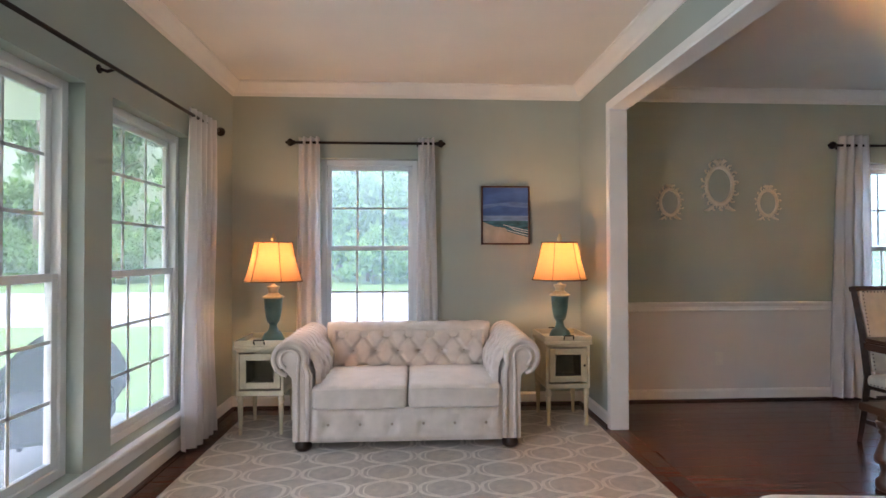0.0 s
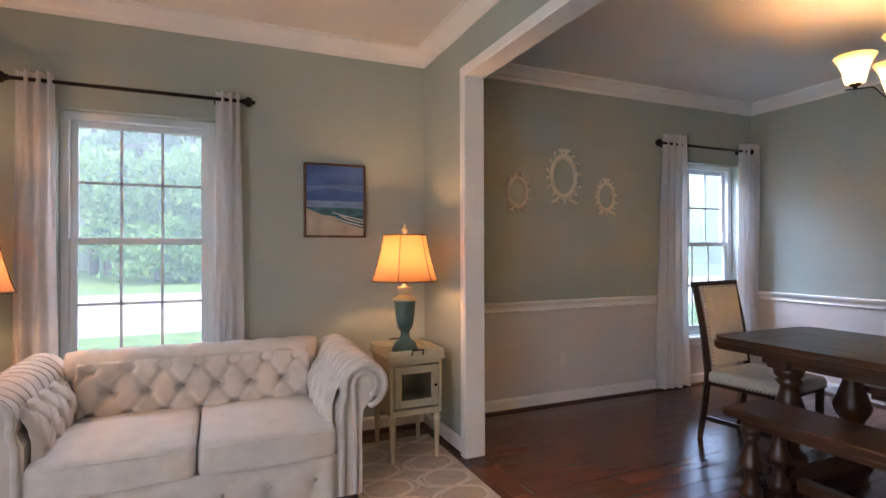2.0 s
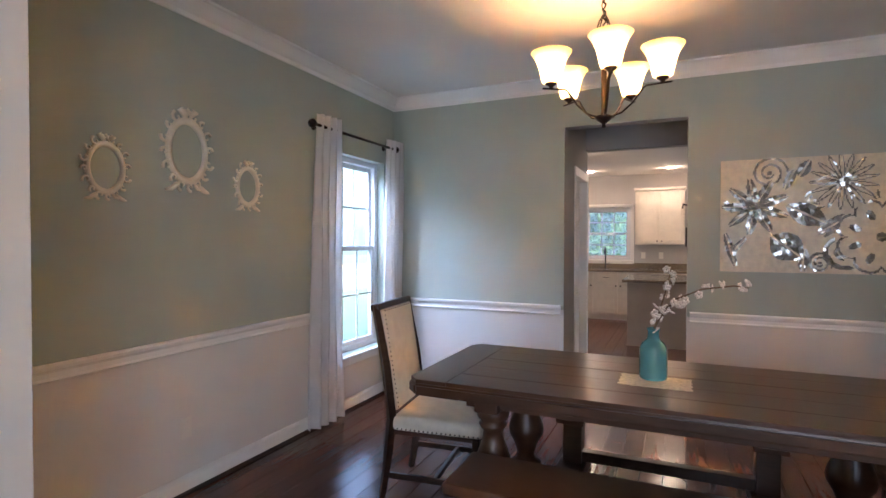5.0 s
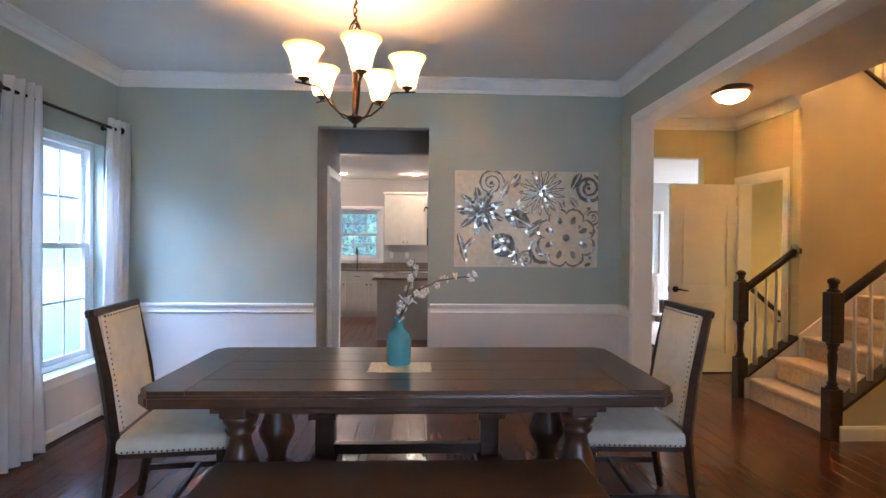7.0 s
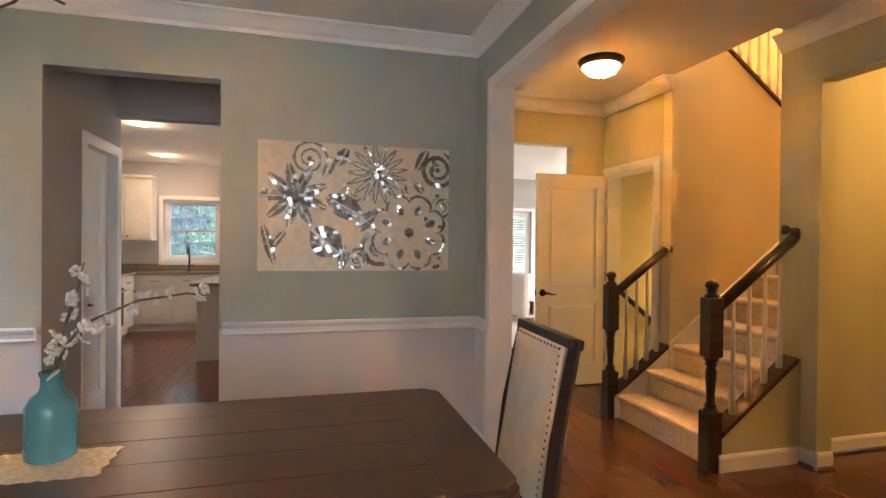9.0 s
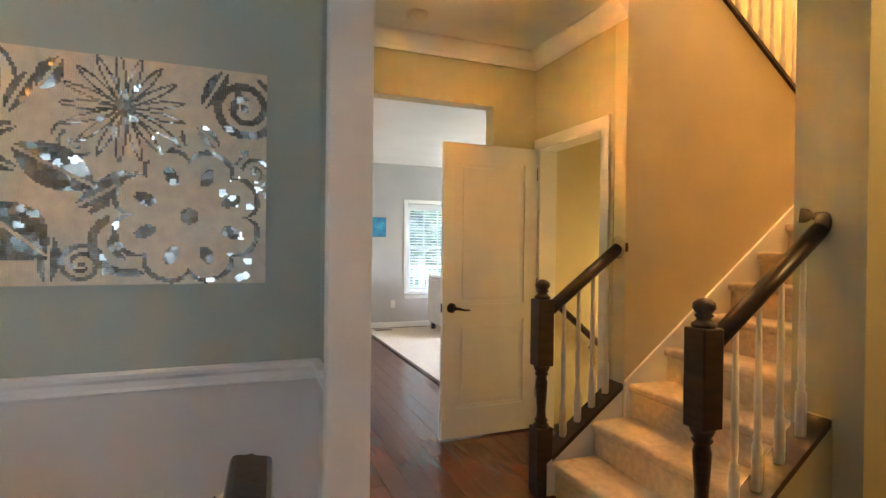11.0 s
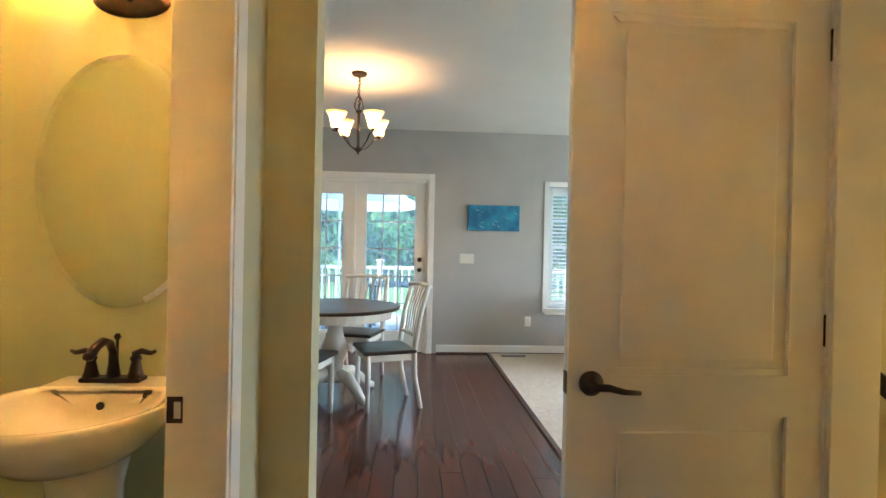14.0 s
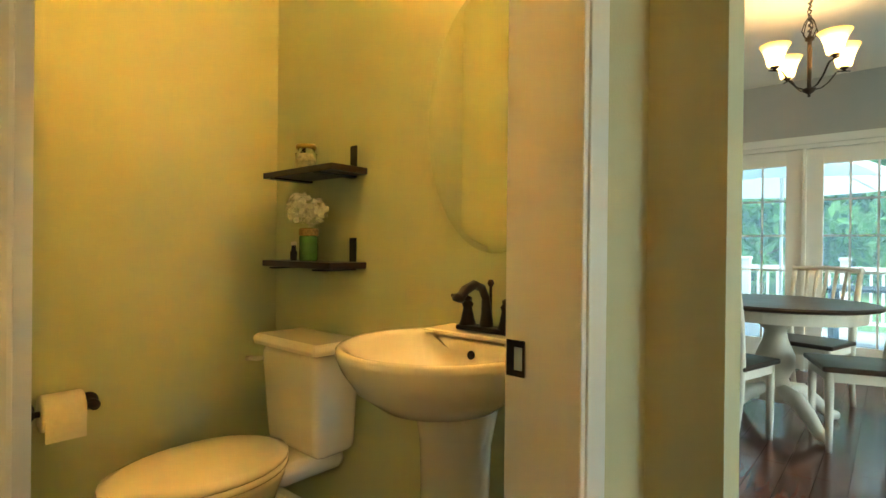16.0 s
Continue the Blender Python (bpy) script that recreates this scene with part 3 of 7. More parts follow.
# ---- living room ----
def end_table(m, label):
    t = thing("end_table", m, label, "end table", "end tables beside the sofa")
    w, d = 0.165, 0.19
    for x in (-w, w - 0.02):
        for y in (-d, d - 0.02):
            part("corner_post", boxes(((x, y, 0.315), (x + 0.02, y + 0.02, 0.585), 0.003)), CREAMPAINT, t)
    part("bottom_board", boxes(((-w, -d, 0.28), (w, d, 0.315), 0.004)), CREAMPAINT, t)
    part("top_rail", boxes(((-w, -d, 0.585), (w, d, 0.605), 0.004)), CREAMPAINT, t)
    for x in (-w + 0.004, w - 0.014):
        part("side_panel", boxes(((x, -d + 0.02, 0.315), (x + 0.01, d - 0.02, 0.585))), CREAMPAINT, t)
    part("back_panel", boxes(((-w + 0.02, d - 0.014, 0.315), (w - 0.02, d - 0.004, 0.585))), CREAMPAINT, t)
    door = bmesh.new()
    y0 = -d - 0.006
    for lo, hi in (((-0.140, 0.33), (-0.095, 0.575)), ((0.095, 0.33), (0.140, 0.575)), ((-0.095, 0.33), (0.095, 0.375)), ((-0.095, 0.53), (0.095, 0.575))):
        add_box(door, (lo[0], y0, lo[1]), (hi[0], y0 + 0.018, hi[1]), 0.003)
    dr = part("door", door, CREAMPAINT, t)
    part("glass_pane", boxes(((-0.095, y0 + 0.007, 0.375), (0.095, y0 + 0.011, 0.53))), PANE, dr, "clear glass door pane")
    part("knob", lathe([(0.004, 0), (0.004, 0.01), (0.009, 0.014), (0.009, 0.02), (0.004, 0.024)], 10, pose(0.118, y0, 0.455, 90)), BRONZE, dr, "small dark bronze knob", True)
    part("top", boxes(((-0.182, -0.205, 0.605), (0.182, 0.205, 0.632), 0.008)), CREAMPAINT, t)
    tray = bmesh.new()
    for lo, hi in (((-0.178, -0.20), (0.178, -0.186)), ((-0.178, 0.186), (0.178, 0.20)), ((-0.178, -0.186), (-0.164, 0.186)), ((0.164, -0.186), (0.178, 0.186))):
        add_box(tray, (lo[0], lo[1], 0.632), (hi[0], hi[1], 0.670), 0.003)
    part("tray_rim", tray, CREAMPAINT, t)
    for y in (-0.207, 0.207):
        h = tube([(-0.035, y, 0.645), (-0.035, y * 1.06, 0.66), (-0.035, y * 1.08, 0.675), (0.035, y * 1.08, 0.675), (0.035, y * 1.06, 0.66), (0.035, y, 0.645)], 0.005, 6)
        part("tray_handle", h, BRONZE, t, "dark bronze handle")
    prof = [(0.011, 0), (0.014, 0.02), (0.012, 0.05), (0.019, 0.19), (0.021, 0.21), (0.016, 0.215), (0.016, 0.225), (0.024, 0.235), (0.024, 0.25), (0.019, 0.255), (0.02, 0.285)]
    for x in (-0.142, 0.142):
        for y in (-0.165, 0.165):
            part("leg", lathe(prof, 12, Matrix.Translation((x, y, 0))), CREAMPAINT, t, smooth=True)
    return t


def shade_ring(r, z, segs, sides=6):
    out = []
    for i in range(segs):
        a = 2 * math.pi * i / segs
        bow = 1 - 0.05 * abs(math.sin(a * sides / 2))
        out.append((r * bow * math.cos(a), r * bow * math.sin(a), z))
    return out


def table_lamp(m, label):
    t = thing("table_lamp", m, label, "table lamp", "table lamps beside the sofa")
    part("foot", lathe([(0.080, 0), (0.082, 0.014), (0.076, 0.034), (0.072, 0.040), (0.066, 0.056), (0.044, 0.072), (0.033, 0.088), (0.027, 0.118), (0.032, 0.134), (0.044, 0.144)], 28), TEAL, t, smooth=True)
    part("urn", lathe([(0.044, 0.144), (0.053, 0.18), (0.061, 0.235), (0.067, 0.31), (0.069, 0.322)], 28), TEAL, t, smooth=True)
    part("collar", lathe([(0.078, 0.322), (0.080, 0.330), (0.068, 0.337), (0.044, 0.350), (0.036, 0.360)], 28), GOLDCREAM, t, "antique cream rim with gilt edge", True)
    part("neck", lathe([(0.036, 0.360), (0.034, 0.378), (0.048, 0.400), (0.048, 0.408), (0.020, 0.413), (0.012, 0.425), (0.010, 0.47)], 24), GOLDCREAM, t, smooth=True)
    bm = bmesh.new()
    segs, prof = 48, [(0.213, 0.446), (0.196, 0.49), (0.179, 0.55), (0.163, 0.61), (0.148, 0.68), (0.138, 0.732)]
    rings = [[bm.verts.new(p) for p in shade_ring(r, z, segs)] for r, z in prof]
    for a, b in zip(rings, rings[1:]):
        for i in range(segs):
            bm.faces.new((a[i], a[(i + 1) % segs], b[(i + 1) % segs], b[i]))
    sh = part("shade", bm, SHADE, t, "flared cream silk bell shade", True)
    for r, z in (prof[0], prof[-1]):
        ring = shade_ring(r + 0.001, z, 36)
        part("braid", tube(ring + ring[:2], 0.005, 6), SHADETRIM, sh, "brown braid edging")
    for k in range(6):
        a = 2 * math.pi * k / 6
        part("seam", tube([((r + 0.002) * math.cos(a), (r + 0.002) * math.sin(a), z) for r, z in prof], 0.0028, 5), SHADETRIM, sh)
    part("harp", tube([(0.012, 0, 0.45), (0.05, 0, 0.51), (0.055, 0, 0.62), (0.03, 0, 0.71), (0, 0, 0.735), (-0.03, 0, 0.71), (-0.055, 0, 0.62), (-0.05, 0, 0.51), (-0.012, 0, 0.45)], 0.003, 6), BRONZE, t)
    part("finial", lathe([(0.006, 0.728), (0.016, 0.738), (0.010, 0.746), (0.022, 0.760), (0.020, 0.772), (0.009, 0.782), (0.012, 0.792), (0.004, 0.802)], 16), GOLDCREAM, t, "cream turned finial", True)
    part("bulb", lathe([(0.012, 0.48), (0.016, 0.50), (0.030, 0.54), (0.030, 0.56), (0.018, 0.585), (0.004, 0.59)], 16), BULBGLOW, t, "lit warm bulb", True)
    return t


end_table(pose(-0.645, 4.42, 0.012), "distressed cream painted end table with glass cabinet door and tray top")
end_table(pose(1.58, 4.49, 0.012), "distressed cream painted end table with glass cabinet door beside the divider")
table_lamp(pose(-0.605, 4.42, 0.646), "teal urn lamp with lit cream bell shade on end table")
table_lamp(pose(1.568, 4.47, 0.646), "teal urn lamp with lit cream bell shade on end table")
for x, y in ((-0.605, 4.42), (1.568, 4.47)):
    bulb("table_lamp_light", (x, y, 1.235), LAMP_W)


def tufted(w, h, nx, ny, depth=0.035, res=7, bow=0.05):
    """A padded panel in x (0..w) and z (0..h), puffed to -y, with buttons in a diamond pattern. Returns mesh and button places."""
    bm = bmesh.new()
    buttons = []
    dx, dz = w / nx, h / ny
    for j in range(ny):
        for i in range(nx + (j % 2)):
            x = dx * (i + (0.5 if j % 2 == 0 else 0.0))
            if 0.3 * dx < x < w - 0.3 * dx:
                buttons.append((x, dz * (j + 0.5)))
    n, k = nx * res * 2, ny * res * 2
    grid = []
    for b in range(k + 1):
        row = []
        for a in range(n + 1):
            x, z = w * a / n, h * b / k
            d = min((math.hypot((x - p) / dx, (z - q) / dz) for p, q in buttons), default=1)
            u, v = x / dx, z / dz
            p1, p2 = u - 0.5 - (v - 0.5) / 2, u - 0.5 + (v - 0.5) / 2
            crease = min(abs(p1 - round(p1)), abs(p2 - round(p2)))
            puff = depth * (1 - 0.90 * math.exp(-(d / 0.15) ** 2)) * (0.80 + 0.20 * min(1, crease / 0.12))
            rim = min(1, min(x, w - x) / 0.03) * min(1, min(z, h - z) / 0.03)
            row.append(bm.verts.new((x, -puff * (0.3 + 0.7 * rim), z)))
        grid.append(row)
    for r0, r1 in zip(grid, grid[1:]):
        for a in range(n):
            bm.faces.new((r0[a], r0[a + 1], r1[a + 1], r1[a]))
    return bm, buttons


def sofa(m):
    t = thing("sofa", m, "oatmeal tufted two-seat chesterfield sofa with rolled arms", "sofa")
    W = 0.74
    # inner base and front rail
    part("base", boxes(((-W + 0.02, 0.03, 0.07), (W - 0.02, 0.80, 0.27), 0.015)), VELVET, t)
    front, btn = tufted(2 * (W - 0.125), 0.22, 6, 1, 0.04)
    bmesh.ops.transform(front, matrix=pose(-W + 0.125, 0.028, 0.065), verts=front.verts[:])
    fr = part("front_rail", front, VELVET, t, "buttoned front panel", True)
    for x, z in btn:
        part("button", lathe([(0.010, 0), (0.012, 0.004), (0.006, 0.010)], 10, pose(-W + 0.125 + x, 0.026, 0.065 + z, 90)), BUTTON_SHADED, fr, smooth=True)
    # back
    bw, bh = 2 * (W - 0.14), 0.36
    back, btn = tufted(bw, bh, 7, 3, 0.09)
    mt = pose(-bw / 2, 0.665, 0.352, -10)
    bmesh.ops.transform(back, matrix=mt, verts=back.verts[:])
    bk = part("backrest", back, VELVET, t, "deep buttoned backrest", True)
    for x, z in btn:
        p = mt @ Vector((x, -0.006, z))
        part("button", lathe([(0.010, 0), (0.012, 0.004), (0.006, 0.010)], 10, Matrix.Translation(p) @ pose(0, 0, 0, 90)), BUTTON_SHADED, bk, smooth=True)
    roll = bmesh.new()
    pts = [(-bw / 2 - 0.02 + (bw + 0.04) * i / 28, 0.735 , 0.660 + 0.010 * abs(math.sin(i * math.pi / 4))) for i in range(29)]
    add_tube(roll, pts, 0.086, 14)
    add_box(roll, (-bw / 2 - 0.02, 0.70, 0.10), (bw / 2 + 0.02, 0.80, 0.68), 0.02)
    part("back_roll", roll, VELVET, t, smooth=True)
    # seat cushions
    for s in (-1, 1):
        bm = bmesh.new()
        nx, ny = 12, 12
        x0, x1, y0, y1 = (0.004, W - 0.125, -0.005, 0.64) if s > 0 else (-W + 0.125, -0.004, -0.005, 0.64)
        add_box(bm, (x0, y0, 0.275), (x1, y1, 0.43), 0.03, segs=4)
        c = Vector(((x0 + x1) / 2, (y0 + y1) / 2, 0))
        bmesh.ops.subdivide_edges(bm, edges=[e for e in bm.edges if e.calc_length() > 0.2], cuts=6, use_grid_fill=True)
        for v in bm.verts:
            u, w = (v.co.x - c.x) / ((x1 - x0) / 2), (v.co.y - c.y) / ((y1 - y0) / 2)
            if v.co.z > 0.4:
                v.co.z += 0.028 * max(0, 1 - u * u) * max(0, 1 - w * w)
            if v.co.y < y0 + 0.01:
                v.co.y -= 0.016 * max(0, 1 - u * u)
        cu = part("seat_cushion", bm, VELVET, t, smooth=True)
        part("piping", tube([(x0 + 0.015, y0 - 0.002, 0.405), (c.x - 0.15, y0 - 0.016, 0.412), (c.x, y0 - 0.019, 0.413), (c.x + 0.15, y0 - 0.016, 0.412), (x1 - 0.015, y0 - 0.002, 0.405)], 0.005, 6), VELVET, cu)
    # arms: an S-shaped section pushed from front to back, with a buttoned inner face
    for s in (-1, 1):
        arm = bmesh.new()
        cx, cz, r = W + 0.075, 0.602, 0.120
        sec = [(W - 0.125, 0.07), (W - 0.125, 0.50)]
        for k in range(17):
            a = radians(200 - 17 * k)
            sec.append((cx - 0.06 + r * 1.0 * math.cos(a), cz + r * math.sin(a)))
        sec += [(cx + 0.03, cz - 0.075), (cx - 0.01, cz - 0.06), (W + 0.005, 0.48), (W, 0.40), (W, 0.07)]
        add_prism(arm, [(s * u, v) for u, v in sec], "y", 0.02, 0.80)
        for v in arm.verts:
            v.co.z += 0.03 * max(0, (v.co.y - 0.1)) * (1 if v.co.z > 0.4 else 0)
        a = part("arm", arm, VELVET, t, "rolled arm")
        # front scroll: a raised welt that follows the curve
        path = [(s * (W - 0.1), 0.012, 0.08), (s * (W - 0.1), 0.012, 0.50)] + [(s * (cx - 0.06 + r * 0.86 * math.cos(radians(200 - 20 * k))), 0.012, cz + r * 0.86 * math.sin(radians(200 - 20 * k))) for k in range(15)]
        part("front_welt", tube(path, 0.016, 8), VELVET, a, smooth=True)
        path = [(s * (W - 0.035), 0.014, 0.08), (s * (W - 0.035), 0.014, 0.45)] + [(s * (cx - 0.06 + r * 0.5 * math.cos(radians(200 - 24 * k))), 0.014, cz + r * 0.5 * math.sin(radians(200 - 24 * k))) for k in range(12)]
        part("inner_welt", tube(path, 0.012, 8), VELVET, a, smooth=True)
        # quilted inner face
        q, btn = tufted(0.60, 0.27, 4, 3, 0.055)
        mq = Matrix.Translation((s * (W - 0.125), 0.05 if s < 0 else 0.65, 0.40)) @ pose(0, 0, 0, 0, 0, 90 if s < 0 else -90)

        def over_roll(p):
            """Bends the pad outward over the top of the arm."""
            p = p.copy()
            p.x += s * 3.2 * max(0.0, p.z - 0.50) ** 2
            return p

        bmesh.ops.transform(q, matrix=mq, verts=q.verts[:])
        for v in q.verts:
            v.co = over_roll(v.co)
        part("arm_pad", q, VELVET, a, smooth=True)
        for x, z in btn:
            p = over_roll(mq @ Vector((x, -0.008, z)))
            part("button", lathe([(0.010, 0), (0.012, 0.004), (0.006, 0.010)], 10, Matrix.Translation(p) @ pose(0, 0, 0, 0, -90 * s)), BUTTON_SHADED, a, smooth=True)
        # pleats over the roll
        for k in range(9):
            y = 0.07 + 0.08 * k
            ring = [(s * (cx - 0.06 + (r + 0.002) * math.cos(radians(190 - 15 * j))), y + 0.012 * math.sin(j * 0.9 + k), cz + 0.03 * max(0, y - 0.1) + (r + 0.002) * math.sin(radians(190 - 15 * j))) for j in range(15)]
            part("pleat", tube(ring, 0.0038, 6), VELVET, a, smooth=True)
    for x in (-W + 0.06, W - 0.06):
        for y in (0.08, 0.72):
            part("foot", lathe([(0.035, 0), (0.052, 0.012), (0.055, 0.035), (0.045, 0.055), (0.04, 0.072)], 18, Matrix.Translation((x, y, 0))), DARKWOOD, t, "dark turned bun foot", True)
    return t


sofa(pose(0.40, 3.87, 0.012))


def rug():
    x0, x1, y0, y1 = -0.91, 1.82, 1.35, 4.72
    t = thing("area_rug", pose(0, 0, 0.001), "taupe area rug with cream trellis pattern under the sofa", "rug")
    part("rug_base", boxes(((x0, y0, 0), (x1, y1, 0.010), 0.003)), RUGBASE, t)
    bm = bmesh.new()
    p, q = 0.34, 0.46
    def line(pts, w, z):
        vs = []
        for i, (x, y) in enumerate(pts):
            a, b = pts[max(0, i - 1)], pts[min(len(pts) - 1, i + 1)]
            d = Vector((b[0] - a[0], b[1] - a[1])).normalized()
            n = Vector((-d.y, d.x)) * w / 2
            vs.append((bm.verts.new((x + n.x, y + n.y, z)), bm.verts.new((x - n.x, y - n.y, z))))
        for (a, b), (c, d) in zip(vs, vs[1:]):
            bm.faces.new((a, b, d, c))
    k = 0
    x = x0 + p / 2
    while x < x1 - 0.02:
        for s in (-1, 1):
            for off, w in ((0.0, 0.022), (0.035, 0.009)):
                pts = []
                y = y0 + 0.02
                while y < y1 - 0.02:
                    ph = 2 * math.pi * y / q
                    xx = x + s * (p / 2) * (0.95 * math.sin(ph) + 0.10 * math.sin(3 * ph))
                    pts.append((min(max(xx + off, x0 + 0.015), x1 - 0.015), y))
                    y += 0.018
                line(pts, w, 0.0125 + 0.0006 * (s + 1))
        x += p
        k += 1
    part("trellis_pattern", bm, RUGLINE, t, "cream raised trellis lines")


rug()


def curtain(m, width, height, folds, label, flare=1.0, group="", tilt=0.0):
    """A hanging panel; local x along the rod, z up from the hem, flared to the hem."""
    bm = bmesh.new()
    n, k = folds * 10, 26
    for side, off in ((0, 0.0), (1, 0.003)):
        grid = []
        for j in range(k + 1):
            f = j / k
            w = width * (flare + (1 - flare) * f)
            row = []
            for i in range(n + 1):
                u = i / n
                amp = 0.030 + 0.012 * math.sin(3 * u + 5 * f)
                y = amp * math.sin(2 * math.pi * folds * u + 0.5 * math.sin(4 * f + 3 * u)) + 0.006 * math.sin(31 * u + 9 * f)
                row.append(bm.verts.new((u * w - w / 2 + tilt * (1 - f), y + off, height * f + (0.006 * math.sin(17 * u) if j == 0 else 0))))
            grid.append(row)
        for a, b in zip(grid, grid[1:]):
            for i in range(n):
                vs = (a[i], a[i + 1], b[i + 1], b[i])
                bm.faces.new(vs if side == 0 else vs[::-1])
    c = link_mesh("curtain", bm, CURTAIN, smooth=True)
    c.matrix_basis = m
    return tagged(c, label, "curtain", group)


def rod(a, b, brackets, inward, label):
    a, b = Vector(a), Vector(b)
    t = thing("curtain_rod", Matrix.Translation(a), label, "curtain rod")
    d = (b - a)
    part("pole", tube([(0, 0, 0), d * 0.5, d], 0.011, 10), BRONZE, t, smooth=True)
    for e, s in ((Vector((0, 0, 0)), -1), (d, 1)):
        q = d.normalized().to_track_quat("Z", "Y").to_matrix().to_4x4()
        if s < 0:
            q = q @ pose(0, 0, 0, 180)
        part("finial", lathe([(0.011, 0), (0.018, 0.004), (0.016, 0.014), (0.030, 0.028), (0.034, 0.042), (0.028, 0.056), (0.012, 0.066), (0.014, 0.074), (0.004, 0.082)], 16, Matrix.Translation(e) @ q), BRONZE, t, smooth=True)
    n = Vector(inward)
    for f in brackets:
        p = d * f
        part("bracket", add_tube(bmesh.new(), [p, p - n * 0.04 + Vector((0, 0, -0.012)), p - n * 0.078], 0.008, 8), BRONZE, t)
        bm = bmesh.new()
        add_lathe(bm, [(0.022, 0), (0.022, 0.004), (0.010, 0.008)], 14, Matrix.Translation(p - n * 0.081) @ n.to_track_quat("Z", "Y").to_matrix().to_4x4())
        part("mount_plate", bm, BRONZE, t)
    return t


rod((-0.55, 4.868, 2.225), (0.625, 4.868, 2.225), (0.12, 0.88), (0, -1, 0), "dark bronze curtain rod with ball finials above the window")
rod((4.16, 4.868, 2.245), (5.30, 4.868, 2.245), (0.06, 0.94), (0, -1, 0), "dark bronze curtain rod above the dining window")
rod((-1.008, 1.55, 2.17), (-1.008, 4.42, 2.21), (0.02, 0.54, 0.97), (1, 0, 0), "long dark bronze curtain rod above the porch windows")
curtain(pose(-0.435, 4.868, 0.03), 0.17, 2.24, 3, "white grommet curtain panel beside the living room window", 1.35, "white curtains")
curtain(pose(0.545, 4.868, 0.03), 0.14, 2.24, 3, "white grommet curtain panel beside the living room window", 1.5, "white curtains")
curtain(pose(-1.008, 4.12, 0.03, 0, 0, 90), 0.36, 2.22, 5, "white sheer curtain panel beside the porch windows", 1.25, "white curtains")
curtain(pose(4.305, 4.868, 0.03), 0.27, 2.30, 4, "white curtain panel pooling by the dining window", 1.45, "white curtains", -0.02)
curtain(pose(5.29, 4.868, 0.03), 0.26, 2.29, 4, "white curtain panel by the dining room corner", 1.05, "white curtains")


def seascape():
    t = thing("framed_painting", pose(1.224, 4.948, 1.625), "seascape painting of beach and blue sky in brown wood frame", "painting")
    w, h = 0.21, 0.252
    fr = bmesh.new()
    for lo, hi in (((-w, -h), (-w + 0.014, h)), ((w - 0.014, -h), (w, h)), ((-w + 0.014, -h), (w - 0.014, -h + 0.014)), ((-w + 0.014, h - 0.014), (w - 0.014, h))):
        add_box(fr, (lo[0], -0.038, lo[1]), (hi[0], 0, hi[1]), 0.003)
    part("frame", fr, mat("chestnut frame wood", (0.11, 0.04, 0.02), 0.4, vary=0.4, scale=12), t, "chestnut wood frame")
    iw, ih = w - 0.014, h - 0.014
    hz = -ih + 2 * ih * 0.40
    canvas = part("canvas", boxes(((-iw, -0.022, hz), (iw, -0.004, ih))), mat("painted blue sky", (0.07, 0.15, 0.38), 0.6, vary=0.4, scale=5, stretch=(1, 1, 2.5), bump=0.2, bump_scale=90), t, "painted deep blue sky with cloud bands")
    part("painted_cloud", prism([(-iw, hz + 0.10), (-0.05, hz + 0.13), (iw, hz + 0.11), (iw, hz + 0.155), (0.06, hz + 0.165), (-iw, hz + 0.14)], "y", -0.0235, -0.022), mat("painted pale cloud", (0.13, 0.22, 0.43), 0.6, vary=0.4, scale=9, stretch=(1, 1, 4)), canvas)
    part("painted_horizon_haze", boxes(((-iw, -0.0232, hz), (iw, -0.022, hz + 0.045))), mat("painted haze", (0.22, 0.33, 0.50), 0.6, vary=0.3, scale=8, stretch=(1, 1, 5)), canvas)
    part("painted_sea", boxes(((-iw, -0.022, -ih), (iw, -0.004, hz))), mat("painted turquoise sea", (0.05, 0.17, 0.20), 0.5, vary=0.6, scale=12, stretch=(1, 1, 5)), canvas)
    sand = [(-iw, -ih), (iw, -ih), (iw, -ih + 0.05), (0.10, -ih + 0.075), (0.02, -ih + 0.10), (0.0, -ih + 0.13), (-0.09, hz - 0.05), (-iw, hz - 0.008)]
    part("painted_sand", prism(sand, "y", -0.0232, -0.0222), mat("painted sand", (0.50, 0.44, 0.34), 0.7, vary=0.2, scale=10), canvas)
    for dz, x0 in ((0.0, 0.0), (0.022, 0.03), (0.04, -0.02)):
        foam = [(x0, -ih + 0.115 + dz), (0.08, -ih + 0.088 + dz), (iw, -ih + 0.062 + dz), (iw, -ih + 0.068 + dz), (0.09, -ih + 0.093 + dz), (x0, -ih + 0.119 + dz)]
        part("painted_foam", prism(foam, "y", -0.0245, -0.0233 ), mat("painted foam", (0.72, 0.74, 0.72), 0.6, vary=0.2, scale=20), canvas)


seascape()


PLAQUE = mat("cream plaster paint", (0.80, 0.73, 0.58), 0.5, vary=0.08, scale=14, bump=0.2, bump_scale=50)


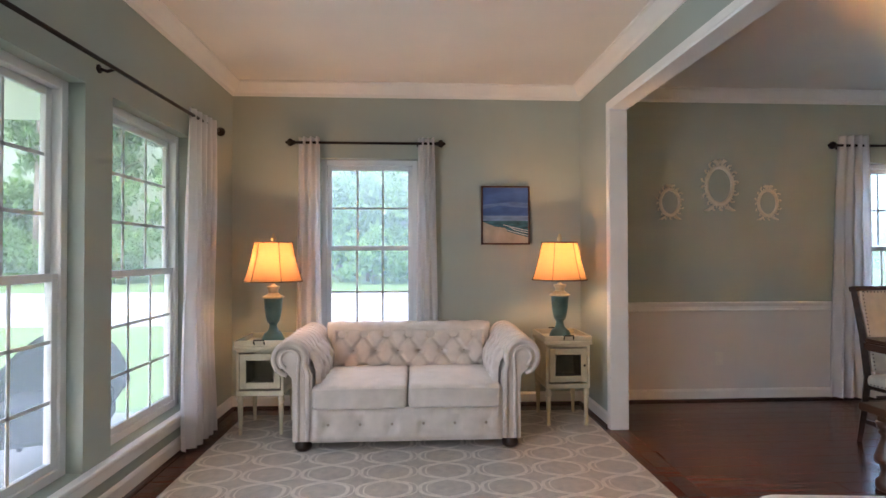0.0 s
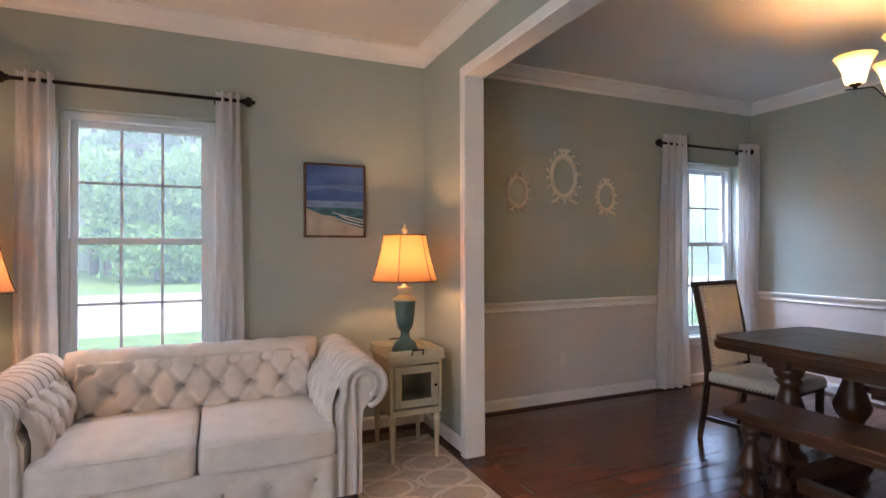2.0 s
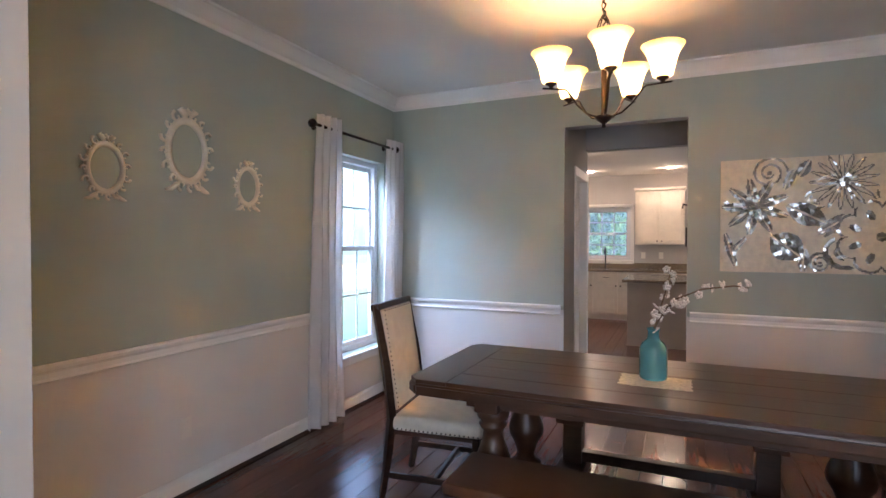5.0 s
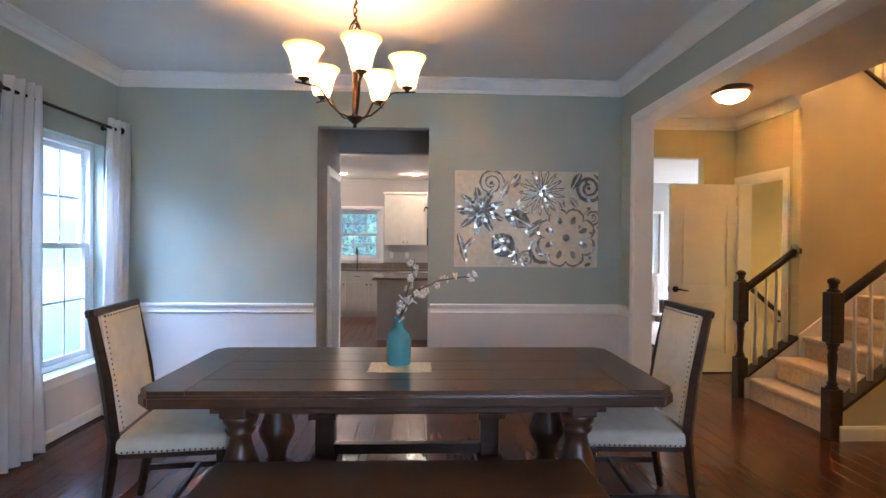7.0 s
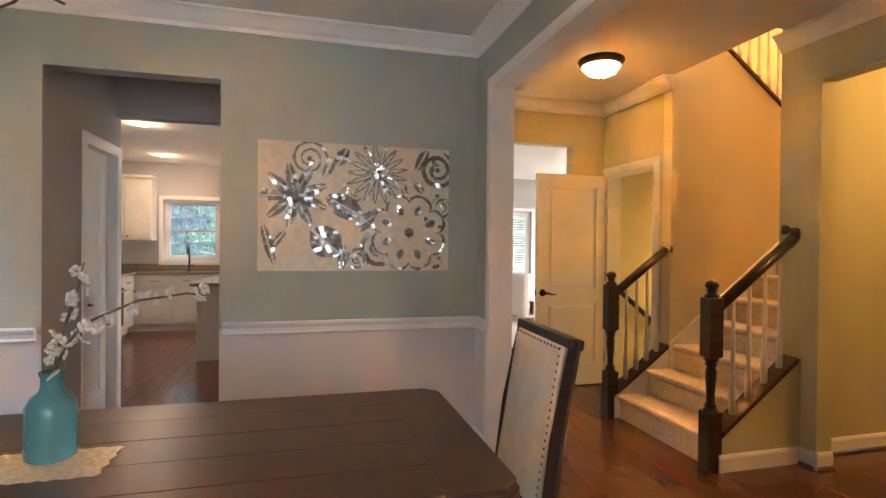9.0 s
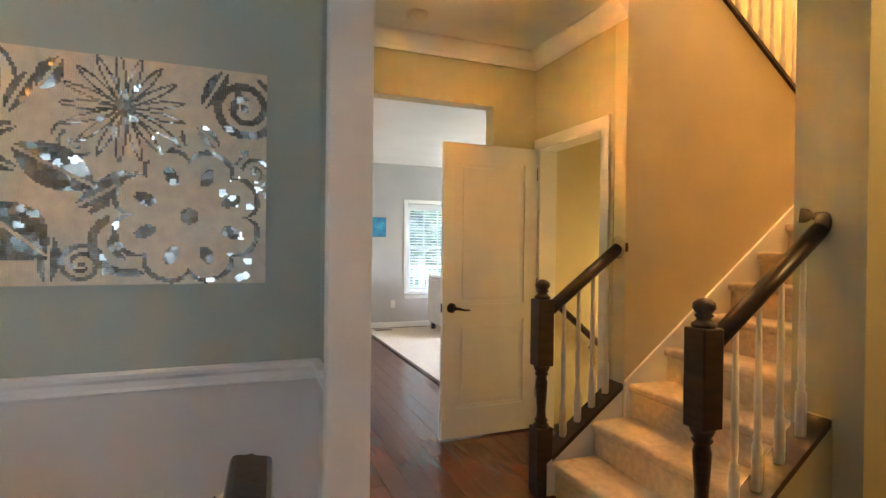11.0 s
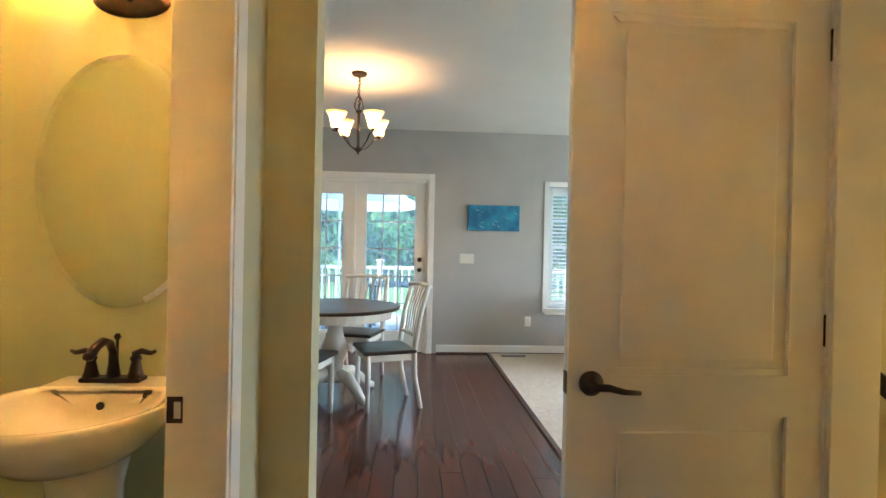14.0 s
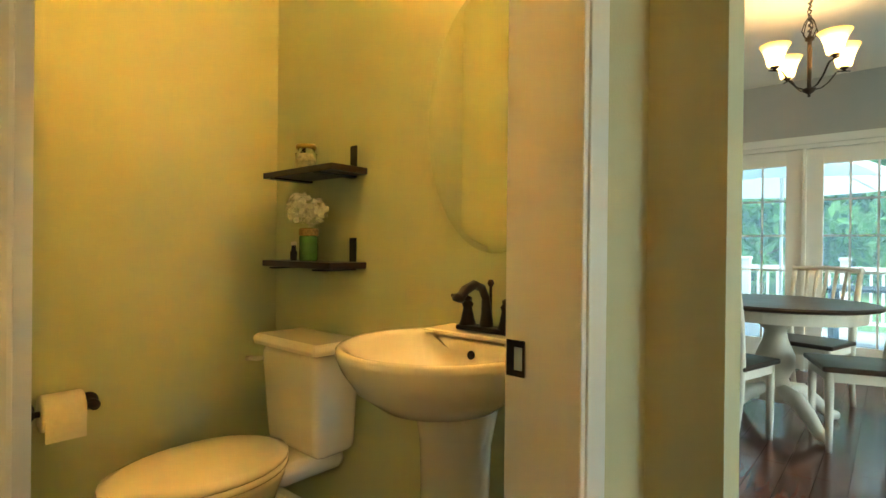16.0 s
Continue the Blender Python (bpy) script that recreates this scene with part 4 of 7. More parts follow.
def medallion(x, z, w, h, label):
    t = thing("ornate_plaque", pose(x, 4.948, z), label, "ornate frame", "ornate oval frames on the dining wall")
    bm = bmesh.new()
    n = 40
    for i in range(n):
        a, b = 2 * math.pi * i / n, 2 * math.pi * (i + 1) / n
        q = []
        for ang in (a, b):
            for r, y in ((0.66, 0), (0.66, -0.016), (0.74, -0.024), (0.84, -0.016), (0.84, 0)):
                q.append((r * w / 2 * math.cos(ang), y, r * h / 2 * math.sin(ang)))
        vs = [bm.verts.new(p) for p in q]
        for k in range(4):
            bm.faces.new((vs[k], vs[k + 1], vs[k + 6], vs[k + 5]))
    bmesh.ops.remove_doubles(bm, verts=bm.verts[:], dist=1e-5)
    bmesh.ops.recalc_face_normals(bm, faces=bm.faces[:])
    part("oval_ring", bm, PLAQUE, t, smooth=True)
    # scrollwork all round
    m = 16
    for i in range(m):
        a = 2 * math.pi * i / m + 0.1
        c = Vector((0.90 * w / 2 * math.cos(a), -0.010, 0.90 * h / 2 * math.sin(a)))
        r = 0.105 * w * (1 if i % 2 else 0.75)
        pts = [c + Vector((r * (1 - 0.11 * k) * math.cos(a + 0.75 * k * (1 if i < m / 2 else -1)), -0.004, r * (1 - 0.11 * k) * math.sin(a + 0.75 * k * (1 if i < m / 2 else -1)))) for k in range(8)]
        part("scroll", tube(pts, [0.030 * w * (1 - 0.07 * k) for k in range(8)], 6), PLAQUE, t, smooth=True)
    for s in (-1, 0, 1):
        pts = [(s * 0.05 * w, -0.012, h / 2 * 0.90), (s * 0.16 * w, -0.016, h / 2 * 1.0), (s * 0.10 * w, -0.012, h / 2 * 1.06)]
        part("crest", tube(pts, [0.06 * w, 0.05 * w, 0.02 * w], 7), PLAQUE, t, smooth=True)
    for s in (-1, 1):
        pts = [(s * 0.20 * w, -0.01, -h / 2 * 0.84), (s * 0.34 * w, -0.014, -h / 2 * 0.97), (s * 0.44 * w, -0.01, -h / 2 * 1.0)]
        part("foot_scroll", tube(pts, [0.05 * w, 0.045 * w, 0.02 * w], 7), PLAQUE, t, smooth=True)
    return t


medallion(2.685, 1.745, 0.225, 0.30, "small ornate cream oval plaque on the sage dining wall")
medallion(3.135, 1.893, 0.315, 0.44, "large ornate cream oval plaque on the sage dining wall")
medallion(3.575, 1.742, 0.225, 0.30, "small ornate cream oval plaque on the sage dining wall")


def outlet(m, label="ivory duplex wall outlet above the baseboard", switch=0, wide=0.072, cat="outlet"):
    t = thing("wall_switch" if switch else "wall_outlet", m, label, "light switch" if switch else cat)
    part("plate", boxes(((-wide / 2, -0.006, -0.058), (wide / 2, 0, 0.058), 0.003)), PLASTIC, t)
    if switch:
        for i in range(switch):
            x = (i - (switch - 1) / 2) * 0.046
            part("toggle", boxes(((x - 0.016, -0.010, -0.033), (x + 0.016, -0.006, 0.033), 0.002)), PLASTIC, t)
    else:
        for z in (-0.021, 0.021):
            part("socket", lathe([(0.017, 0), (0.017, 0.002), (0.014, 0.003)], 16, pose(0, -0.006, z, 90)), PLASTIC, t)
    return t


outlet(pose(3.12, 4.95, 0.365))
outlet(pose(5.44, 1.37, 0.36, 0, 0, -90))


def armchair(m, label):
    t = thing("armchair", m, label, "armchair", "accent chairs facing the sofa")
    part("seat", boxes(((-0.30, -0.30, 0.16), (0.30, 0.30, 0.44), 0.05)), LINEN, t, smooth=True)
    part("backrest", boxes(((-0.33, -0.34, 0.18), (0.33, -0.20, 0.70), 0.09, None, 5)), LINEN, t, smooth=True)
    for s in (-1, 1):
        part("arm", boxes(((s * 0.33 - 0.06, -0.30, 0.16), (s * 0.33 + 0.06, 0.32, 0.60), 0.055)), LINEN, t, smooth=True)
        for y in (-0.26, 0.26):
            part("leg", lathe([(0.014, 0), (0.022, 0.16)], 10, Matrix.Translation((s * 0.28, y, 0))), DARKWOOD, t)
    return t


armchair(pose(1.56, 1.40, 0, 0, 0, 175), "cream upholstered armchair with rounded arms")
armchair(pose(-0.74, 1.42, 0, 0, 0, -175), "cream upholstered armchair with rounded arms")

# ---- dining room ----
def turned_leg(h, r, square=0.05):
    return [(r * 0.95, 0), (r * 1.05, 0.02), (r * 1.0, 0.05), (r * 0.62, 0.07), (r * 0.55, 0.10), (r * 0.75, 0.16), (r * 1.1, h * 0.40), (r * 1.15, h * 0.47), (r * 0.95, h * 0.56), (r * 0.60, h * 0.72), (r * 0.52, h * 0.80), (r * 0.70, h * 0.83), (r * 0.78, h * 0.86), (r * 0.62, h * 0.88), (r * 0.85, h * 0.92), (r * 0.95, h)]


def dining_table():
    t = thing("dining_table", pose(3.69, 2.505, 0), "long distressed dark walnut trestle dining table with planked top", "dining table")
    W, L = 0.465, 1.135
    edge = bmesh.new()
    oct_ = [(-W, -L + 0.06), (-W + 0.06, -L), (W - 0.06, -L), (W, -L + 0.06), (W, L - 0.06), (W - 0.06, L), (-W + 0.06, L), (-W, L - 0.06)]
    add_prism(edge, oct_, "z", 0.688, 0.742)
    bmesh.ops.bevel(edge, geom=edge.edges[:], offset=0.010, segments=2, affect="EDGES")
    top = part("tabletop", edge, TABLEWOOD, t, "thick dark top with clipped corners")
    # five long boards between two breadboard ends
    n = 5
    for i in range(n):
        x0, x1 = -W + 0.012 + (2 * W - 0.024) * i / n, -W + 0.012 + (2 * W - 0.024) * (i + 1) / n
        part("board", boxes(((x0 + 0.0008, -L + 0.215, 0.741), (x1 - 0.0008, L - 0.215, 0.7605 + 0.0004 * (i % 2)), 0.0015)), TABLEWOOD, top)
    for s in (-1, 1):
        out = [(-W + 0.010, s * (L - 0.213)), (W - 0.010, s * (L - 0.213)), (W - 0.010, s * (L - 0.064)), (W - 0.066, s * (L - 0.010)), (-W + 0.066, s * (L - 0.010)), (-W + 0.010, s * (L - 0.064))]
        bm = prism(out, "z", 0.741, 0.7605)
        bmesh.ops.bevel(bm, geom=bm.edges[:], offset=0.003, segments=1, affect="EDGES")
        part("breadboard_end", bm, TABLEWOOD, top)
    ap = bmesh.new()
    for s in (-1, 1):
        add_box(ap, (s * 0.34 - 0.015, -0.86, 0.635), (s * 0.34 + 0.015, 0.86, 0.69), 0.003)
    part("apron", ap, TABLEWOOD, t)
    for sy in (-1, 1):
        y = sy * 0.75
        part("cross_beam", boxes(((-0.40, y - 0.055, 0.625), (0.40, y + 0.055, 0.687), 0.008)), TABLEWOOD, t)
        part("sled_foot", prism([(-0.40, 0), (0.40, 0), (0.40, 0.05), (0.30, 0.10), (-0.30, 0.10), (-0.40, 0.05)], "y", y - 0.055, y + 0.055), TABLEWOOD, t)
        for sx in (-1, 1):
            part("leg", lathe([(r, z + 0.10) for r, z in turned_leg(0.526, 0.085)], 22, Matrix.Translation((sx * 0.29, y, 0))), TABLEWOOD, t, "turned baluster leg", True)
    part("stretcher", boxes(((-0.05, -0.72, 0.16), (0.05, 0.72, 0.23), 0.006)), TABLEWOOD, t)


dining_table()


def bench(m, label, turned):
    t = thing("bench", m, label, "bench", "benches at the dining table")
    part("seat", boxes(((-0.175, -0.775, 0.405), (0.175, 0.775, 0.45), 0.010)), TABLEWOOD, t)
    part("apron", boxes(((-0.13, -0.70, 0.365), (0.13, 0.70, 0.404), 0.004)), TABLEWOOD, t)
    for s in (-1, 1):
        y = s * (0.66 if turned else 0.5)
        if turned:
            for x in (-0.11, 0.11):
                part("leg", lathe([(r, z) for r, z in turned_leg(0.366, 0.052)], 18, Matrix.Translation((x, y, 0))), TABLEWOOD, t, smooth=True)
        else:
            part("leg", boxes(((-0.05, y - 0.055, 0.08), (0.05, y + 0.055, 0.335), 0.004)), TABLEWOOD, t)
            part("top_plate", boxes(((-0.14, y - 0.08, 0.335), (0.14, y + 0.08, 0.364), 0.004)), TABLEWOOD, t)
            part("foot", boxes(((-0.16, y - 0.08, 0), (0.16, y + 0.08, 0.08), 0.006)), TABLEWOOD, t)
    part("stretcher", boxes(((-0.03, -0.48, 0.09), (0.03, 0.48, 0.15), 0.004)), TABLEWOOD, t)
    return t


bench(pose(3.12, 2.54, 0), "dark walnut bench with turned legs tucked under the table", True)
bench(pose(4.27, 2.54, 0), "dark walnut bench with trestle legs behind the table", False)


def dining_chair(m, label):
    t = thing("dining_chair", m, label, "chair", "upholstered chairs at the table ends")
    w = 0.25
    lean = pose(0, -0.235, 0.46, 9)
    for s in (-1, 1):
        pts = [(s * (w - 0.02), -0.30, 0), (s * (w - 0.02), -0.262, 0.22), (s * (w - 0.02), -0.235, 0.45), (s * (w - 0.02), -0.27, 0.74), (s * (w - 0.02), -0.332, 1.055)]
        bm = bmesh.new()
        add_tube(bm, pts, [0.020, 0.024, 0.028, 0.026, 0.022], 4, 1.0)
        part("back_post", bm, DARKWOOD, t)
        part("front_leg", boxes(((s * (w - 0.025) - 0.02, 0.205, 0), (s * (w - 0.025) + 0.02, 0.245, 0.40), 0.006)), DARKWOOD, t)
        part("side_stretcher", boxes(((s * (w - 0.025) - 0.010, -0.25, 0.135), (s * (w - 0.025) + 0.010, 0.21, 0.165), 0.003)), DARKWOOD, t)
    part("cross_stretcher", boxes(((-w + 0.03, -0.01, 0.137), (w - 0.03, 0.012, 0.163), 0.003)), DARKWOOD, t)
    rail = bmesh.new()
    add_box(rail, (-w + 0.01, -0.03, 0.572), (w - 0.01, 0.022, 0.608), 0.008, lean)
    part("top_rail", rail, DARKWOOD, t)
    part("seat_frame", boxes(((-w + 0.015, -0.24, 0.375), (w - 0.015, 0.235, 0.405), 0.004)), DARKWOOD, t)
    seat = bmesh.new()
    add_box(seat, (-w, -0.235, 0.395), (w, 0.265, 0.475), 0.03, segs=4)
    bmesh.ops.subdivide_edges(seat, edges=[e for e in seat.edges if e.calc_length() > 0.2], cuts=6, use_grid_fill=True)
    for v in seat.verts:
        if v.co.z > 0.46:
            v.co.z += 0.022 * max(0, 1 - (v.co.x / w) ** 2) * max(0, 1 - ((v.co.y - 0.015) / 0.25) ** 2)
    st = part("seat", seat, LINEN, t, "padded cream linen seat", True)
    pad = bmesh.new()
    add_box(pad, (-w + 0.04, -0.012, 0.03), (w - 0.04, 0.030, 0.576), 0.012, lean, segs=3)
    back = part("backrest", pad, LINEN, t, "cream linen inner back", True)
    out = bmesh.new()
    add_box(out, (-w + 0.04, -0.034, 0.03), (w - 0.04, -0.012, 0.576), 0.006, lean)
    part("outer_back", out, OCHRE, t, "tan woven outer back")
    nails = bmesh.new()
    dot = [(0.005, 0), (0.0045, 0.002), (0.002, 0.0035)]
    for y, turn in ((0.031, -90), (-0.035, 90)):
        for i in range(22):
            z = 0.045 + 0.522 * i / 21
            for s in (-1, 1):
                add_lathe(nails, dot, 7, lean @ pose(s * (w - 0.055), y, z, turn))
        for i in range(14):
            add_lathe(nails, dot, 7, lean @ pose(-w + 0.065 + (2 * w - 0.13) * i / 13, y, 0.565, turn))
    tagged(part("nailhead_trim", nails, NAIL, back, "row of pewter nailheads"), kind="stuff")
    nails = bmesh.new()
    for i in range(20):
        for s in (-1, 1):
            add_lathe(nails, dot, 7, pose(s * w, -0.22 + 0.46 * i / 19, 0.412, 0, 90 * s))
        add_lathe(nails, dot, 7, pose(-w + 0.02 + (2 * w - 0.04) * i / 19, 0.265, 0.412, -90))
    tagged(part("nailhead_trim", nails, NAIL, st, "row of pewter nailheads"), kind="stuff")
    return t


left_chair = dining_chair(pose(3.755, 3.65, 0, 0, 0, 187), "dark wood dining chair with cream linen and nailheads near the window")
right_chair = copy_thing(left_chair, pose(3.775, 1.40, 0, 0, 0, -3))
right_chair["label"] = "dark wood dining chair with cream linen and nailheads near the hall"


def vase():
    t = thing("bottle_vase", pose(3.69, 2.575, 0.7645), "turquoise frosted glass bottle vase on the dining table", "vase")
    g = mat("turquoise sea glass", (0.20, 0.62, 0.67), 0.25, vary=0.15, scale=6, coat=0.3)
    g.node_tree.nodes["Principled BSDF"].inputs["Transmission Weight"].default_value = 0.6
    part("bottle", lathe([(0.052, 0), (0.060, 0.006), (0.062, 0.02), (0.062, 0.125), (0.060, 0.145), (0.048, 0.168), (0.030, 0.182), (0.026, 0.195), (0.025, 0.222), (0.029, 0.226), (0.029, 0.236), (0.022, 0.236), (0.019, 0.20)], 32, cap=False), g, t, smooth=True)
    twig = mat("grey-brown twig", (0.16, 0.11, 0.07), 0.9, vary=0.3, scale=30)
    petal = mat("white silk blossom", (0.80, 0.76, 0.70), 0.8, vary=0.1, scale=30)
    b = thing("blossom_branch", pose(3.69, 2.575, 0.7645), "white artificial blossom branches standing in the turquoise vase", "flowers")
    random.seed(4)
    paths = [[(0, 0, 0.02), (0.0, -0.005, 0.24), (-0.02, -0.03, 0.33), (-0.01, -0.06, 0.44), (0.0, -0.075, 0.53)],
             [(0, 0, 0.02), (0.005, -0.01, 0.25), (0.02, -0.09, 0.37), (0.03, -0.20, 0.42), (0.03, -0.33, 0.44), (0.03, -0.385, 0.432)],
             [(0, 0, 0.02), (-0.005, -0.01, 0.25), (-0.01, -0.06, 0.34), (0.0, -0.14, 0.36)]]
    for p in paths:
        stem = part("stem", tube(p, [0.004] * (len(p) - 1) + [0.002], 6), twig, b)
        pts = [Vector(q) for q in p]
        for i in range(1, len(pts) - 1):
            for k in range(4):
                f = (k + random.random()) / 4
                c = pts[i].lerp(pts[i + 1], f) + Vector([random.uniform(-0.022, 0.022) for _ in range(3)])
                bm = bmesh.new()
                R = Euler([random.uniform(0, 6) for _ in range(3)]).to_matrix().to_4x4()
                for j in range(5):
                    a = 2 * math.pi * j / 5
                    bmesh.ops.create_icosphere(bm, subdivisions=1, radius=1, matrix=Matrix.Translation(c) @ R @ pose(0.011 * math.cos(a), 0.011 * math.sin(a), 0.003 * (j % 2)) @ Matrix.Diagonal((0.011, 0.008, 0.004, 1)) )
                part("blossom", bm, petal, stem, smooth=True)
    d = thing("table_runner", pose(3.64, 2.565, 0.7615), "small cream crochet doily under the vase", "doily")
    bm = bmesh.new()
    outl = []
    n = 72
    for i in range(n):
        a = 2 * math.pi * i / n
        sx = 1 / max(abs(math.cos(a)) / 0.10, abs(math.sin(a)) / 0.15)
        r = sx * (1 + 0.035 * math.cos(i * math.pi / 2))
        outl.append((r * math.cos(a), r * math.sin(a)))
    part("cloth", prism(outl, "z", 0, 0.0025), mat("cream crochet cotton", (0.72, 0.66, 0.56), 0.95, vary=0.25, scale=70, bump=0.9, bump_scale=160), d)


vase()

CX, CY = 3.768, 2.812


def chandelier(m, label, arms, r, drop, start, scale=1.0, group=""):
    """Hub at the origin of z; arms sweep out and up to upturned bell shades."""
    t = thing("chandelier", m, label, "chandelier", group)
    s = scale
    part("hub", lathe([(0.004 * s, -0.055 * s), (0.012 * s, -0.05 * s), (0.008 * s, -0.035 * s), (0.035 * s, -0.015 * s), (0.048 * s, 0.0), (0.046 * s, 0.006 * s), (0.018 * s, 0.010 * s)], 20), BRONZE, t, smooth=True)
    part("column", lathe([(0.018 * s, 0.01 * s), (0.014 * s, 0.03 * s), (0.014 * s, 0.36 * s), (0.030 * s, 0.37 * s), (0.030 * s, 0.385 * s), (0.012 * s, 0.40 * s)], 16), BRONZE, t, smooth=True)
    part("chain", tube([(0.008 * math.sin(k * 1.9), 0.008 * math.cos(k * 1.9), 0.40 * s + (drop - 0.40 * s) * k / 30) for k in range(31)], 0.005, 6), BRONZE, t)
    part("cord", tube([(0.02 + 0.02 * math.sin(k * 0.6), 0.012 * math.cos(k * 0.9), 0.40 * s + (drop - 0.40 * s) * k / 14) for k in range(15)], 0.003, 6), BRONZE, t)
    part("canopy", lathe([(0.02, drop - 0.03), (0.055, drop - 0.022), (0.062, drop - 0.006), (0.062, drop)], 22), BRONZE, t, smooth=True)
    for i in range(arms):
        a = radians(start + 360 / arms * i)
        c, d = math.cos(a), math.sin(a)
        pts = [(0.03 * s, 0.0), (0.09 * s, 0.015 * s), (0.145 * s, 0.06 * s), (0.185 * s, 0.112 * s), (0.198 * s, 0.130 * s), (0.212 * s, 0.139 * s), (r + 0.045 * s, 0.141 * s)]
        arm = part("arm", tube([(u * c, u * d, v) for u, v in pts], 0.008 * s, 8, 0.6), BRONZE, t, smooth=True)
        part("socket_cup", lathe([(0.010 * s, 0.141 * s), (0.012 * s, 0.152 * s), (0.030 * s, 0.162 * s), (0.032 * s, 0.176 * s)], 16, Matrix.Translation((r * c, r * d, 0))), BRONZE, arm, smooth=True)
        part("shade", lathe([(0.030 * s, 0.168 * s), (0.046 * s, 0.174 * s), (0.052 * s, 0.198 * s), (0.062 * s, 0.244 * s), (0.078 * s, 0.288 * s), (0.101 * s, 0.326 * s), (0.105 * s, 0.329 * s)], 28, Matrix.Translation((r * c, r * d, 0)), cap=False), FROST, arm, "frosted amber bell glass shade, lit", True)
        part("bulb", lathe([(0.012 * s, 0.180 * s), (0.018 * s, 0.20 * s), (0.024 * s, 0.228 * s), (0.016 * s, 0.25 * s), (0.003 * s, 0.256 * s)], 14, Matrix.Translation((r * c, r * d, 0))), BULBGLOW, arm, "lit bulb", True)
    for k in range(4):
        a = radians(45 + 90 * k)
        part("wire_scroll", tube([(0.02 * math.cos(a), 0.02 * math.sin(a), 0.375 * s), (0.05 * math.cos(a), 0.05 * math.sin(a), 0.43 * s), (0.03 * math.cos(a), 0.03 * math.sin(a), 0.50 * s), (0.006 * math.cos(a), 0.006 * math.sin(a), 0.54 * s)], 0.004 * s, 6), BRONZE, t)
    return t


chandelier(pose(CX, CY, 2.01), "five-light bronze chandelier with lit amber glass shades above the table", 5, 0.268, H - 2.01, 193, 0.93)
for i in range(5):
    a = radians(193 + 72 * i)
    bulb("chandelier_light", (CX + 0.268 * math.cos(a), CY + 0.268 * math.sin(a), 2.01 + 0.222), CHAND_W)


